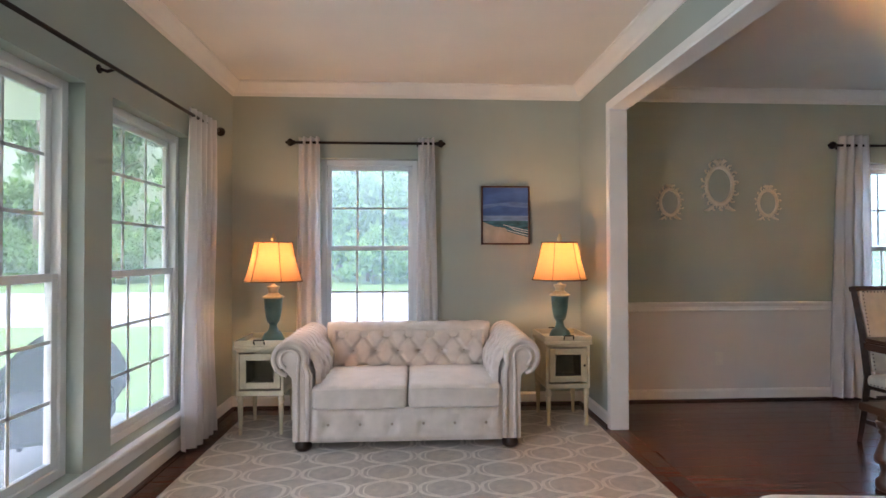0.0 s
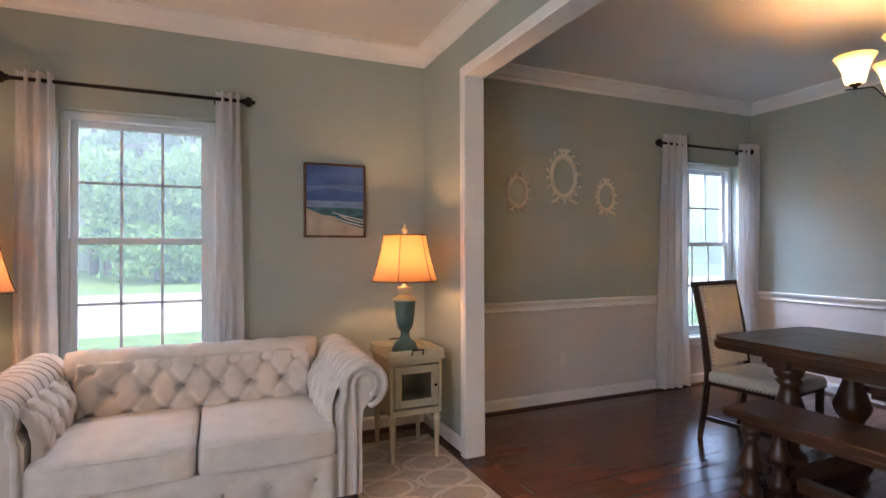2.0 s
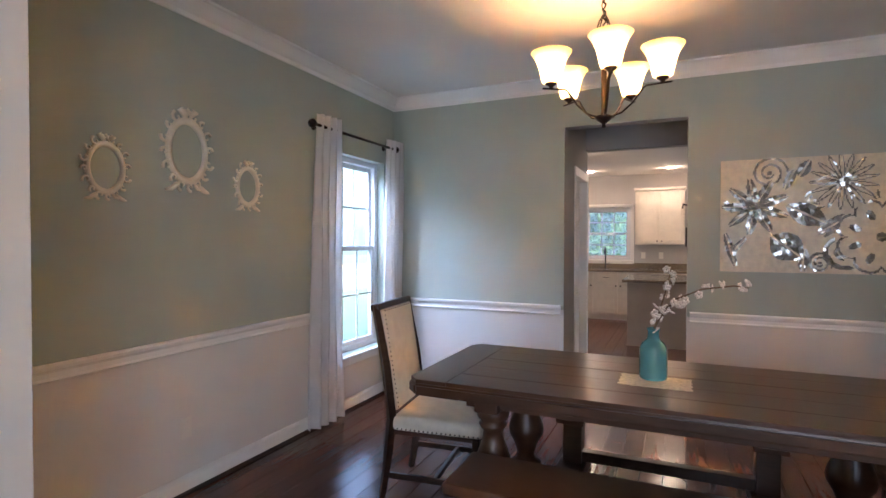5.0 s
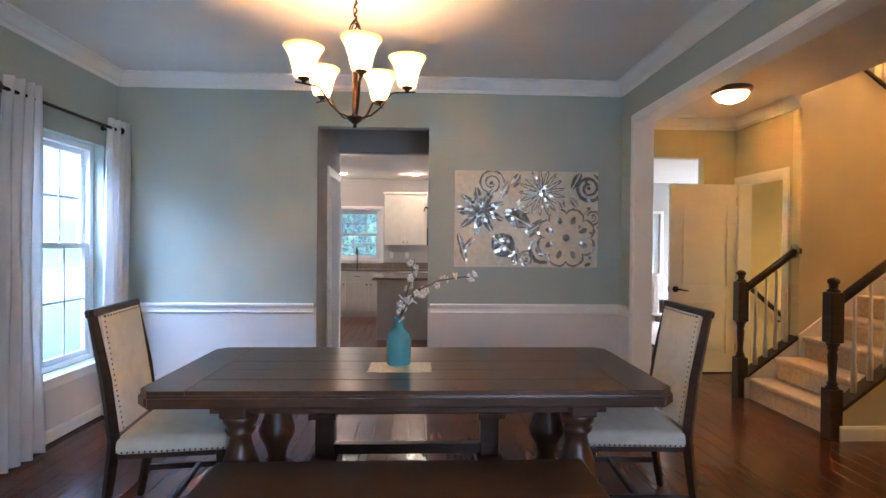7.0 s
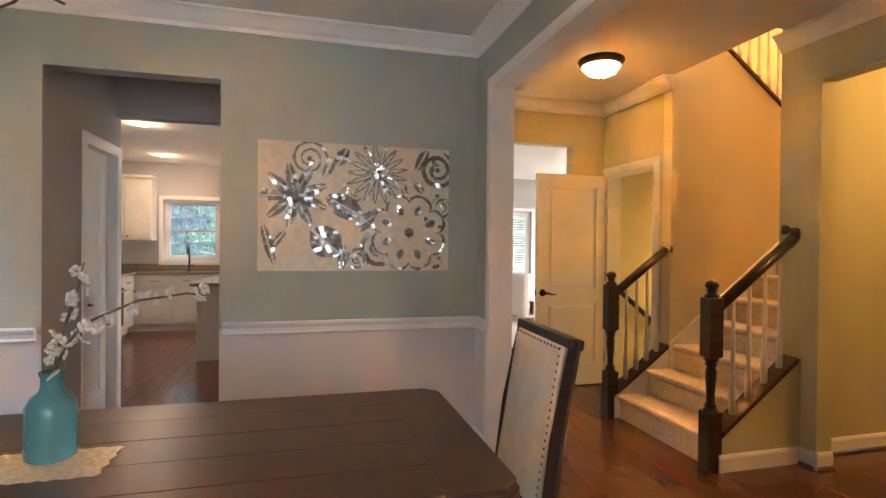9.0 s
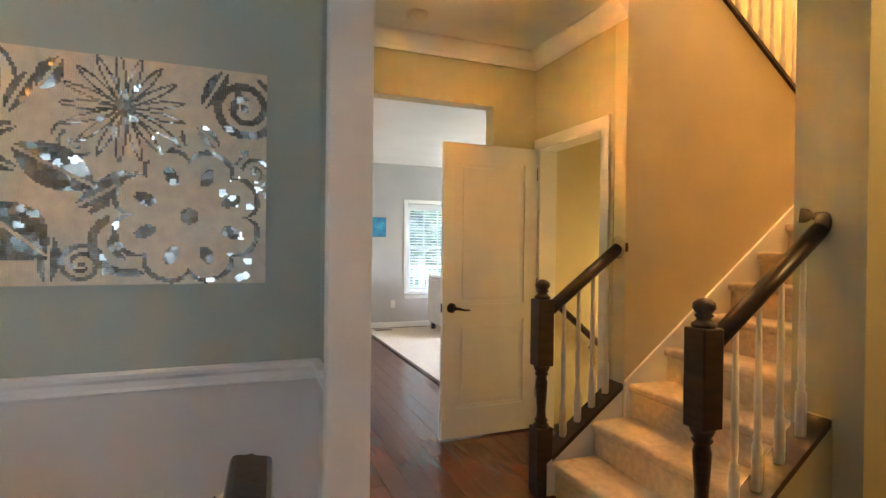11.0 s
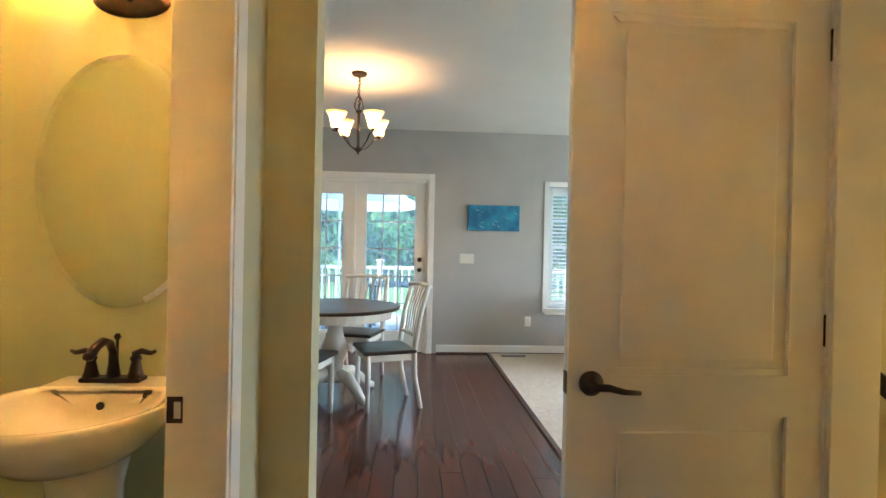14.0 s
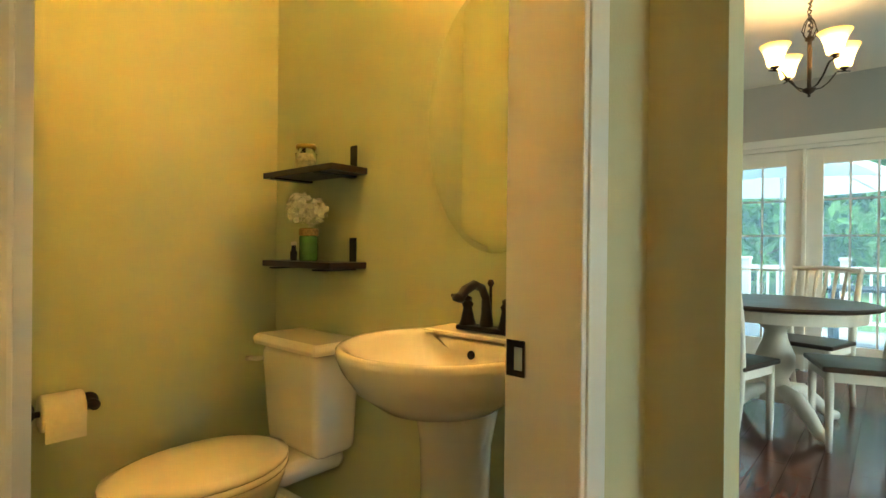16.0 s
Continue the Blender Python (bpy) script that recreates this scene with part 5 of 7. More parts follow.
def mosaic():
    W, Hh = 1.209, 0.805
    t = thing("mosaic_panel", pose(5.44, 1.588, 1.583, 0, 0, -90), "large floral mosaic wall panel of cream, grey and mirror chips", "wall art")
    part("backing", boxes(((-W / 2, -0.030, -Hh / 2), (W / 2, 0, Hh / 2), 0.003)), mat("cream grout board", (0.60, 0.53, 0.40), 0.8, vary=0.15, scale=20), t)
    rnd = random.Random(11)

    def leaf(x, z, x0, z0, x1, z1, fat):
        """1 inside a pointed leaf from (x0, z0) to (x1, z1), 2 along its mid rib."""
        dx, dz = x1 - x0, z1 - z0
        n = math.hypot(dx, dz)
        u = ((x - x0) * dx + (z - z0) * dz) / (n * n)
        v = ((x - x0) * dz - (z - z0) * dx) / n
        if not 0 < u < 1 or abs(v) > fat * math.sin(math.pi * u) ** 0.8:
            return 0
        return 2 if abs(v) < 0.006 else 1

    def curl(x, z, cx, cz, r, turn, thick, hand=1):
        d, a = math.hypot(x - cx, z - cz) / r, math.atan2(z - cz, x - cx) * hand
        if d > 1:
            return False
        k = (a - turn) / (2 * math.pi) % 1
        return any(abs(d - (0.22 + 0.39 * (k + n))) < thick * (0.5 + 0.6 * d) for n in (0, 1)) or d < 0.14

    def tone(x, z):
        """0 cream, 1 grey glass, 2 silver, 3 mirror."""
        d, a = math.hypot(x + 0.388, z - 0.065), math.atan2(z - 0.065, x + 0.388)
        if d < 0.225:
            k = (a / (2 * math.pi) * 9) % 1
            if d < 0.225 * (1 - abs(k - 0.5) * 1.2) or d < 0.07:
                return 0 if abs(k - 0.5) < 0.035 and d > 0.05 else (3 if z < 0.06 else 1)
        d, a = math.hypot(x - 0.127, z - 0.225), math.atan2(z - 0.225, x - 0.127)
        if d < 0.195:
            k = (a / (2 * math.pi) * 17) % 1
            edge = 0.5 * (1 - (d / 0.195) ** 2.2) + 0.02
            if d < 0.035:
                return 2
            return 1 if abs(abs(k - 0.5) - edge * 0.8) < 0.0045 / max(d, 0.03) * 2.2 else 0
        d, a = math.hypot(x - 0.336, z + 0.152), math.atan2(z + 0.152, x - 0.336)
        if d < 0.255:
            k = abs((a / (2 * math.pi) * 8) % 1 - 0.5) * 2
            rim = 0.175 + 0.065 * math.sqrt(max(0.0, 1 - k * k))
            if d < rim:
                drop = math.hypot((d - 0.155) / 0.036, k * d * 0.4 / 0.022)
                return 1 if drop < 1 and d < 0.19 else (2 if d < 0.03 else 0)
            if d < rim + 0.020:
                return 1
            return 0
        for x0, z0, x1, z1, fat, kind in ((-0.20, 0.07, 0.04, -0.06, 0.075, 3), (-0.29, -0.14, -0.10, -0.30, 0.10, 3), (-0.02, -0.13, 0.20, 0.01, 0.045, 1),
                                          (0.19, 0.385, 0.33, 0.06, 0.034, 1), (-0.22, 0.17, -0.14, 0.33, 0.030, 1), (-0.13, 0.26, -0.06, 0.38, 0.04, 1),
                                          (-0.58, -0.10, -0.50, -0.38, 0.028, 3), (-0.56, -0.30, -0.43, -0.14, 0.022, 3), (-0.09, -0.22, -0.10, -0.40, 0.035, 1),
                                          (0.46, 0.40, 0.38, 0.25, 0.035, 1), (0.36, 0.19, 0.44, 0.10, 0.025, 2), (-0.58, 0.12, -0.52, 0.02, 0.02, 3)):
            v = leaf(x, z, x0, z0, x1, z1, fat)
            if v:
                return kind if v == 1 else 0
        if curl(x, z, 0.13, -0.245, 0.150, 2.4, 0.11):
            return 1
        if curl(x, z, -0.30, 0.30, 0.115, 0.3, 0.07, -1):
            return 1
        if curl(x, z, 0.525, 0.265, 0.125, 1.2, 0.12):
            return 1
        if curl(x, z, 0.00, -0.33, 0.075, 0.5, 0.12, -1):
            return 1
        if curl(x, z, 0.56, 0.02, 0.075, 4.0, 0.11, -1):
            return 2
        if curl(x, z, -0.02, 0.10, 0.075, 3.0, 0.09):
            return 2
        return 0

    step, cell = 0.0072, 0.026
    nx, nz = int(W / step), int(Hh / step)
    tilt = {}
    vs, fs, kinds = [], [], []
    for i in range(nx):
        for j in range(nz):
            x, z = -W / 2 + (i + 0.5) * W / nx, -Hh / 2 + (j + 0.5) * Hh / nz
            k = tone(x, z)
            shard = (int((x + 0.35 * z) / cell), int((z - 0.3 * x) / cell), k)
            if shard not in tilt:
                m = 0.16 if k else 0.02
                tilt[shard] = (rnd.uniform(-m, m), rnd.uniform(-m, m), rnd.uniform(0, 0.0006), rnd.random())
            tx, tz, lift, luck = tilt[shard]
            kind = k
            if k == 3:
                kind = 3 if luck > 0.5 else 1
            elif k == 1 and luck > 0.82 or k == 2 and luck > 0.6:
                kind = 3
            elif k == 0 and x > 0.40 and luck > 0.955:
                kind = 3
            hs = step * 0.47
            o = len(vs)
            ring = []
            for u, v in ((-1, -1), (1, -1), (1, 1), (-1, 1)):
                px, pz = x + u * hs + rnd.uniform(-0.0005, 0.0005), z + v * hs + rnd.uniform(-0.0005, 0.0005)
                ring.append((px, pz, -0.0345 - lift + tx * (px - x) + tz * (pz - z), pz))
            vs.extend((p, y, q) for p, _, y, q in ring)
            vs.extend((p, -0.0301, q) for p, _, y, q in ring)
            fs.append((o, o + 1, o + 2, o + 3))
            fs.extend((o + q, o + 4 + q, o + 4 + (q + 1) % 4, o + (q + 1) % 4) for q in range(4))
            kinds.extend([kind] * 5)
    me = bpy.data.meshes.new("mosaic_surface")
    me.from_pydata(vs, [], fs)
    for m in (mat("cream shell chips", (0.74, 0.66, 0.50), 0.4, vary=0.14, scale=26),
              mat("taupe-grey glass chips", (0.26, 0.25, 0.22), 0.22, metal=0.45, vary=0.35, scale=40),
              mat("silver glass chips", (0.46, 0.43, 0.36), 0.22, metal=0.5, vary=0.3, scale=40),
              mat("mirror chips", (0.34, 0.35, 0.34), 0.15, metal=1.0, vary=0.2, scale=40, rough_vary=0.03)):
        me.materials.append(m)
    me.polygons.foreach_set("material_index", kinds)
    me.update()
    surface = new("mosaic_surface", me)
    surface.parent = t
    tagged(surface, "cream, grey and mirror mosaic chips", kind="stuff")

mosaic()

# ---- hall and stairs ----
RISE, RUN, Y0 = 0.187, 0.25, -0.50
for i in range(10):
    y = Y0 - RUN * i
    st = thing("stair_step", pose(0, 0, 0), "carpeted stair step in beige pile", "stair step", "carpeted stair steps")
    bm = bmesh.new()
    add_box(bm, (4.74, y - RUN - 0.01 if i < 9 else -4.48, RISE * i if i == 0 else RISE * i - 0.05), (5.635, y, RISE * (i + 1)), 0.0)
    nose = boxes(((4.742, y - 0.05, RISE * (i + 1) - 0.045), (5.633, y + 0.028, RISE * (i + 1) + 0.004), 0.018, None, 3))
    part("nosing", nose, CARPET, st, smooth=True)
    if i == 9:
        add_box(bm, (5.74, -4.48, RISE * 10 - 0.2), (6.62, -2.9, RISE * 10))
    part("riser", bm, CARPET, st)
tagged(link_mesh("stair_soffit", prism([(-1.08, 3.25), (-2.9, 1.87), (-2.9, 1.70), (-1.08, 3.05)], "x", 5.745, 6.615), BEIGE), kind="structure")
slope = RISE / RUN
# white skirt board up the inner wall
tagged(link_mesh("skirt_trim", prism([(-0.95, 0.30), (-0.95, 0.578), (-2.72, 0.578 + 1.77 * 0.765), (-2.72, 0.30 + 1.77 * slope)], "x", 5.622, 5.639), TRIM), kind="structure")
# knee walls below the two balustrades
tagged(link_mesh("knee_wall_trim", prism([(-0.46, 0), (-0.46, 0.17), (-0.95, 0.17 + 0.49 * slope), (-0.95, 0)], "x", 5.645, 5.70), TRIM), kind="structure")
tagged(link_mesh("knee_wall", prism([(-0.46, 0), (-0.46, 0.17), (-1.12, 0.17 + 0.66 * slope), (-1.12, 0)], "x", 4.63, 4.735), TAN), kind="structure")
strip("baseboard", (4.63, -1.12), (4.63, -0.50), (-1, 0), BASE)


def newel(m, label):
    t = thing("newel_post", m, label, "newel post", "dark newel posts")
    part("base_block", boxes(((-0.047, -0.047, 0), (0.047, 0.047, 0.36), 0.004)), DARKWOOD, t)
    part("turning", lathe([(0.046, 0.36), (0.040, 0.375), (0.030, 0.385), (0.038, 0.395), (0.026, 0.41), (0.024, 0.45), (0.031, 0.56), (0.033, 0.60), (0.026, 0.63), (0.038, 0.645), (0.030, 0.655), (0.040, 0.67), (0.046, 0.69)], 20), DARKWOOD, t, smooth=True)
    part("top_block", boxes(((-0.047, -0.047, 0.69), (0.047, 0.047, 1.05), 0.006)), DARKWOOD, t)
    part("cap", lathe([(0.040, 1.05), (0.044, 1.062), (0.030, 1.072), (0.024, 1.082), (0.034, 1.092), (0.026, 1.10), (0.040, 1.118), (0.038, 1.138), (0.020, 1.152), (0.004, 1.156)], 20), DARKWOOD, t, smooth=True)
    return t


newel(pose(5.70, -0.45, 0), "dark stained newel post beside the basement door")
newel(pose(4.675, -0.48, 0), "dark stained newel post at the foot of the stairs")


def baluster(m, h, group):
    ob = link_mesh("baluster", lathe([(0.020, 0), (0.020, 0.17), (0.013, 0.185), (0.017, 0.20), (0.011, 0.215), (0.014, 0.26), (0.013, h * 0.6), (0.009, h)], 12), WHITEPAINT, smooth=True)
    ob.matrix_basis = m
    return tagged(ob, "white painted turned stair baluster", "baluster", group)


def balustrade(x, y0, y1, count, z_cap, z_rail, name_label, rosette=False):
    """Sloped dark cap, balusters and handrail between a newel and a wall."""
    cap = bmesh.new()
    z0, z1 = z_cap, z_cap + (y0 - y1) * slope
    add_prism(cap, [(y0, z0), (y1, z1), (y1, z1 + 0.03), (y0, z0 + 0.03)], "x", x - 0.058, x + 0.058)
    tagged(link_mesh("rail_cap", cap, DARKWOOD), "dark stained sloped cap below the balusters", "stair cap")
    t = thing("handrail", pose(x, y0, z_rail), name_label, "handrail")
    L = y0 - y1
    part("rail", tube([(0, 0.0, 0), (0, -L * 0.5, L * 0.5 * slope), (0, -L, L * slope)], 0.034, 12), DARKWOOD, t, smooth=True)
    if rosette:
        part("rosette", lathe([(0.066, 0), (0.066, 0.018), (0.054, 0.024)], 22, pose(0, -L, L * slope + 0.005, 90)), DARKWOOD, t)
    else:
        part("turn_fitting", tube([(0, -L, L * slope), (0.0, -L - 0.04, L * slope + 0.045), (0.05, -L - 0.06, L * slope + 0.06), (0.10, -L - 0.03, L * slope + 0.065)], 0.033, 12), DARKWOOD, t, smooth=True)
    for i in range(count):
        f = (i + 0.75) / (count + 0.35)
        y = y0 - 0.03 - f * (L - 0.05)
        zb = z0 + (y0 - y) * slope + 0.028
        baluster(Matrix.Translation((x, y, zb)), z_rail + (y0 - y) * slope - zb - 0.01, "white stair balusters")


balustrade(5.70, -0.49, -0.95, 4, 0.185, 0.985, "dark stained handrail ending in a round rosette", True)
balustrade(4.675, -0.52, -1.09, 4, 0.21, 0.985, "dark stained handrail turning at the column")
# upper flight
cap = prism([(-1.07, 3.31), (-2.9, 1.925), (-2.9, 1.955), (-1.07, 3.34)], "x", 5.62, 5.76)
tagged(link_mesh("upper_rail_cap", cap, DARKWOOD), "dark stained sloped cap of the upper flight", "stair cap")
for i in range(17):
    y = -1.13 - 0.104 * i
    baluster(Matrix.Translation((5.69, y, 3.336 + (y + 1.07) * 0.757)), 0.80, "white upper balusters")
up = thing("upper_handrail", pose(5.69, -1.07, 4.14), "dark stained handrail of the upper flight", "handrail")
part("rail", tube([(0, 0, 0), (0, -0.9, -0.68), (0, -1.83, -1.385)], 0.034, 12), DARKWOOD, up, smooth=True)
bh = thing("wall_handrail", pose(6.57, -1.10, 0.92), "dark handrail on brackets going down the basement stairs", "handrail")
part("rail", tube([(0, 0, 0), (0, -0.8, -0.66), (0, -1.8, -1.5)], 0.024, 10), DARKWOOD, bh, smooth=True)
for f in (0.35, 1.3):
    part("bracket", tube([(0, -f, -f * 0.83 - 0.02), (0.0, -f, -f * 0.83 - 0.07), (0.048, -f, -f * 0.83 - 0.075)], 0.007, 6), BRONZE, bh)
for i in range(12):
    tagged(link_mesh("basement_step", boxes(((5.745, -1.08 - 0.25 * (i + 1), -0.19 * (i + 1) - 0.2), (6.615, -1.08 - 0.25 * i, -0.19 * (i + 1)))), CARPET), "carpeted basement stair step", "stair step", "basement stair steps")


def panel_door(m, w, h, label, handle=True, hinges=True):
    """Two-panel door; local x from the hinge to the latch, y through it, z up."""
    t = thing("panel_door", m, label, "door")
    T = 0.035
    st = 0.105
    bm = bmesh.new()
    mid0, mid1 = 0.80, 0.915
    for lo, hi in (((0, 0), (st, h)), ((w - st, 0), (w, h)), ((st, 0), (w - st, 0.20)), ((st, mid0), (w - st, mid1)), ((st, h - 0.12), (w - st, h))):
        add_box(bm, (lo[0], -T / 2, lo[1]), (hi[0], T / 2, hi[1]), 0.0)
    part("leaf", bm, TRIM, t)
    for z0, z1 in ((0.20, mid0), (mid1, h - 0.12)):
        p = bmesh.new()
        add_box(p, (st, -0.004, z0), (w - st, 0.004, z1))
        for s in (-1, 1):
            add_prism(p, [(st, z0), (w - st, z0), (w - st - 0.02, z0 + 0.02), (st + 0.02, z0 + 0.02)], "y", *sorted((s * 0.0042, s * 0.0105)))
            add_prism(p, [(st, z1), (w - st, z1), (w - st - 0.02, z1 - 0.02), (st + 0.02, z1 - 0.02)], "y", *sorted((s * 0.0042, s * 0.0105)))
            add_box(p, (st + 0.042, min(s * 0.0042, s * 0.013), z0 + 0.042), (w - st - 0.042, max(s * 0.0042, s * 0.013), z1 - 0.042), 0.007)
        part("panel", p, TRIM, t)
    if handle:
        for s in (-1, 1):
            hd = part("rosette", lathe([(0.034, 0), (0.034, 0.006), (0.022, 0.014), (0.012, 0.016), (0.012, 0.05)], 20, pose(w - 0.065, s * T / 2, 0.895, 90 if s < 0 else -90)), BRONZE, t, "dark bronze round rosette", True)
            y = s * (T / 2 + 0.045)
            part("lever", tube([(w - 0.065, y, 0.895), (w - 0.10, y, 0.893), (w - 0.14, y, 0.883), (w - 0.185, y, 0.88)], [0.011, 0.010, 0.008, 0.006], 10), BRONZE, hd, "dark bronze lever", True)
        part("latch_plate", boxes(((w, -0.012, 0.865), (w + 0.003, 0.012, 0.925))), BRONZE, t)
    if hinges:
        for z in (0.22, 1.0, 1.80):
            part("hinge", lathe([(0.008, 0), (0.008, 0.09)], 10, pose(-0.004, T / 2, z)), BRONZE, t)
    return t


panel_door(pose(6.575, -0.935, 0.012, 0, 0, 90.5), 0.735, 2.025, "white two-panel door standing open with bronze lever")
panel_door(pose(5.70, 0.765, 0.012, 0, 0, 93), 0.64, 2.015, "white two-panel bathroom door swung open against the wall")
panel_door(pose(6.68, 3.44, 0.012, 0, 0, 180), 0.565, 2.015, "white two-panel pantry door, closed", hinges=False)


def dome_light(x, y, label):
    t = thing("ceiling_light", pose(x, y, H), label, "ceiling light")
    part("pan", lathe([(0.165, 0), (0.172, -0.012), (0.160, -0.035), (0.135, -0.05)][::-1], 32), BRONZE, t, smooth=True)
    part("bowl", lathe([(0.012, -0.118), (0.06, -0.112), (0.105, -0.092), (0.132, -0.062), (0.137, -0.045)], 32, cap=False), FROST, t, "lit frosted glass bowl", True)
    part("finial", lathe([(0.004, -0.145), (0.012, -0.138), (0.006, -0.128), (0.014, -0.118)], 12), BRONZE, t, smooth=True)


dome_light(5.50, -0.21, "lit flush ceiling light with bronze rim and frosted bowl")
bulb("hall_dome_light", (5.50, -0.21, H - 0.075), DOME_W, radius=0.03)
tagged(link_mesh("smoke_detector", lathe([(0.050, -0.035), (0.062, -0.028), (0.066, 0)], 24, pose(6.285, 0.09, H - 0.001)), PLASTIC, smooth=True), "round ivory smoke detector on the hall ceiling", "smoke detector")
# Fill lights without fixtures, added to brighten stairwell, back hall and basement.
bulb("stair_fill", (5.3, -2.4, 4.9), 12.0, radius=0.12)
bulb("back_hall_fill", (3.6, -2.1, 2.55), 3.1, (1.0, 0.60, 0.18), radius=0.1)
bulb("basement_fill", (6.2, -2.3, 0.9), 1.5, (1.0, 0.72, 0.30), radius=0.1)

th = thing("thermostat", pose(5.495, 0.635, 1.43), "ivory wall thermostat with grey screen", "thermostat")
part("case", boxes(((-0.06, -0.028, -0.045), (0.06, 0, 0.045), 0.008)), PLASTIC, th)
part("screen", boxes(((-0.045, -0.030, -0.022), (0.015, -0.0282, 0.03), 0.0)), mat("blue-grey screen", (0.10, 0.17, 0.20), 0.2, vary=0.1), th, "blue-grey display")
for i in range(3):
    part("button", lathe([(0.006, 0), (0.006, 0.003)], 10, pose(-0.035 + 0.022 * i, -0.028, -0.034, 90)), mat("tan button", (0.4, 0.33, 0.22), 0.5), th)
for i in range(2):
    part("button", lathe([(0.008, 0), (0.008, 0.003)], 10, pose(0.038, -0.028, 0.012 - 0.024 * i, 90)), mat("tan button", (0.4, 0.33, 0.22), 0.5), th)
outlet(pose(5.345, 0.635, 1.09), "ivory two-switch wall plate by the hall opening", 2, 0.116)
nl = outlet(pose(4.69, -2.15, 0.365, 0, 0, -90), "wall outlet with a small glowing night light")
part("night_light", boxes(((-0.02, -0.03, -0.01), (0.02, -0.0085, 0.045), 0.006)), glow("night light glow", (0.9, 0.95, 1.0), 2.5), nl, "small white glowing night light")

# ---- bathroom ----
XB = 6.79
pl = thing("pedestal_sink", pose(XB, 1.075, 0), "white porcelain pedestal sink with oval basin", "sink")
bm = bmesh.new()
n = 44
def basin_ring(k, z, sx=1.0):
    out = []
    for i in range(n):
        a = 2 * math.pi * i / n
        x = -0.255 + 0.245 * k * math.cos(a)
        y = 0.235 * k * math.sin(a) * sx
        if x > -0.06:
            y = y if abs(y) < 0.01 else math.copysign(max(abs(y), 0.15 * k), y)
            x = min(x, -0.004)
        out.append((x, y, z))
    return out
prof = [(0.36, 0.708), (0.60, 0.722), (0.82, 0.762), (0.95, 0.808), (1.0, 0.838), (1.0, 0.852), (0.975, 0.858), (0.93, 0.856), (0.88, 0.844), (0.80, 0.815), (0.62, 0.778), (0.35, 0.760), (0.08, 0.755)]
rings = [[bm.verts.new(p) for p in basin_ring(k, z)] for k, z in prof]
for j in range(len(rings) - 1):
    if prof[j][0] < 0.94 and j >= 7:
        for v in rings[j]:
            v.co.x = min(v.co.x, -0.135)
for v in rings[-1]:
    v.co.x = min(v.co.x, -0.2)
for a, b in zip(rings, rings[1:]):
    for i in range(n):
        bm.faces.new((a[i], a[(i + 1) % n], b[(i + 1) % n], b[i]))
bm.faces.new(rings[-1])
bm.faces.new(rings[0][::-1])
bmesh.ops.recalc_face_normals(bm, faces=bm.faces[:])
basin = part("basin", bm, PORCELAIN, pl, smooth=True)
part("deck", boxes(((-0.135, -0.175, 0.835), (-0.002, 0.175, 0.862), 0.010)), PORCELAIN, pl)
part("overflow", lathe([(0.011, 0), (0.011, 0.003)], 14, pose(-0.139, 0.0, 0.812, 0, -80)), BLACK, basin, "dark overflow hole")
part("pedestal", lathe([(0.125, 0), (0.128, 0.03), (0.105, 0.06), (0.092, 0.20), (0.088, 0.52), (0.092, 0.62), (0.11, 0.712)], 28, Matrix.Translation((-0.20, 0, 0)) @ Matrix.Diagonal((0.85, 1, 1, 1))), PORCELAIN, pl, smooth=True)
fc = thing("faucet", pose(XB - 0.07, 1.08, 0.862), "oil-rubbed bronze two-handle bathroom faucet", "faucet")
part("base_plate", boxes(((-0.026, -0.085, 0), (0.026, 0.085, 0.014), 0.006)), BRONZE, fc)
part("spout", tube([(0, 0, 0.012), (0.0, 0, 0.05), (-0.004, 0, 0.088), (-0.022, 0, 0.115), (-0.055, 0, 0.125), (-0.092, 0, 0.112), (-0.112, 0, 0.094), (-0.128, 0, 0.098)], [0.019, 0.014, 0.011, 0.011, 0.012, 0.013, 0.013, 0.010], 12), BRONZE, fc, smooth=True)
part("lift_rod", lathe([(0.004, 0.05), (0.004, 0.135), (0.010, 0.145), (0.006, 0.155)], 10, Matrix.Translation((0.018, 0, -0.02))), BRONZE, fc, smooth=True)
for s in (-1, 1):
    h = part("handle_base", lathe([(0.024, 0.012), (0.018, 0.028), (0.012, 0.058), (0.016, 0.068), (0.009, 0.078)], 16, Matrix.Translation((0, s * 0.062, 0))), BRONZE, fc, smooth=True)
    part("lever", tube([(0, s * 0.056, 0.078), (0, s * 0.078, 0.088), (0, s * 0.104, 0.082), (0, s * 0.118, 0.088)], [0.010, 0.009, 0.007, 0.005], 8), BRONZE, h, smooth=True)


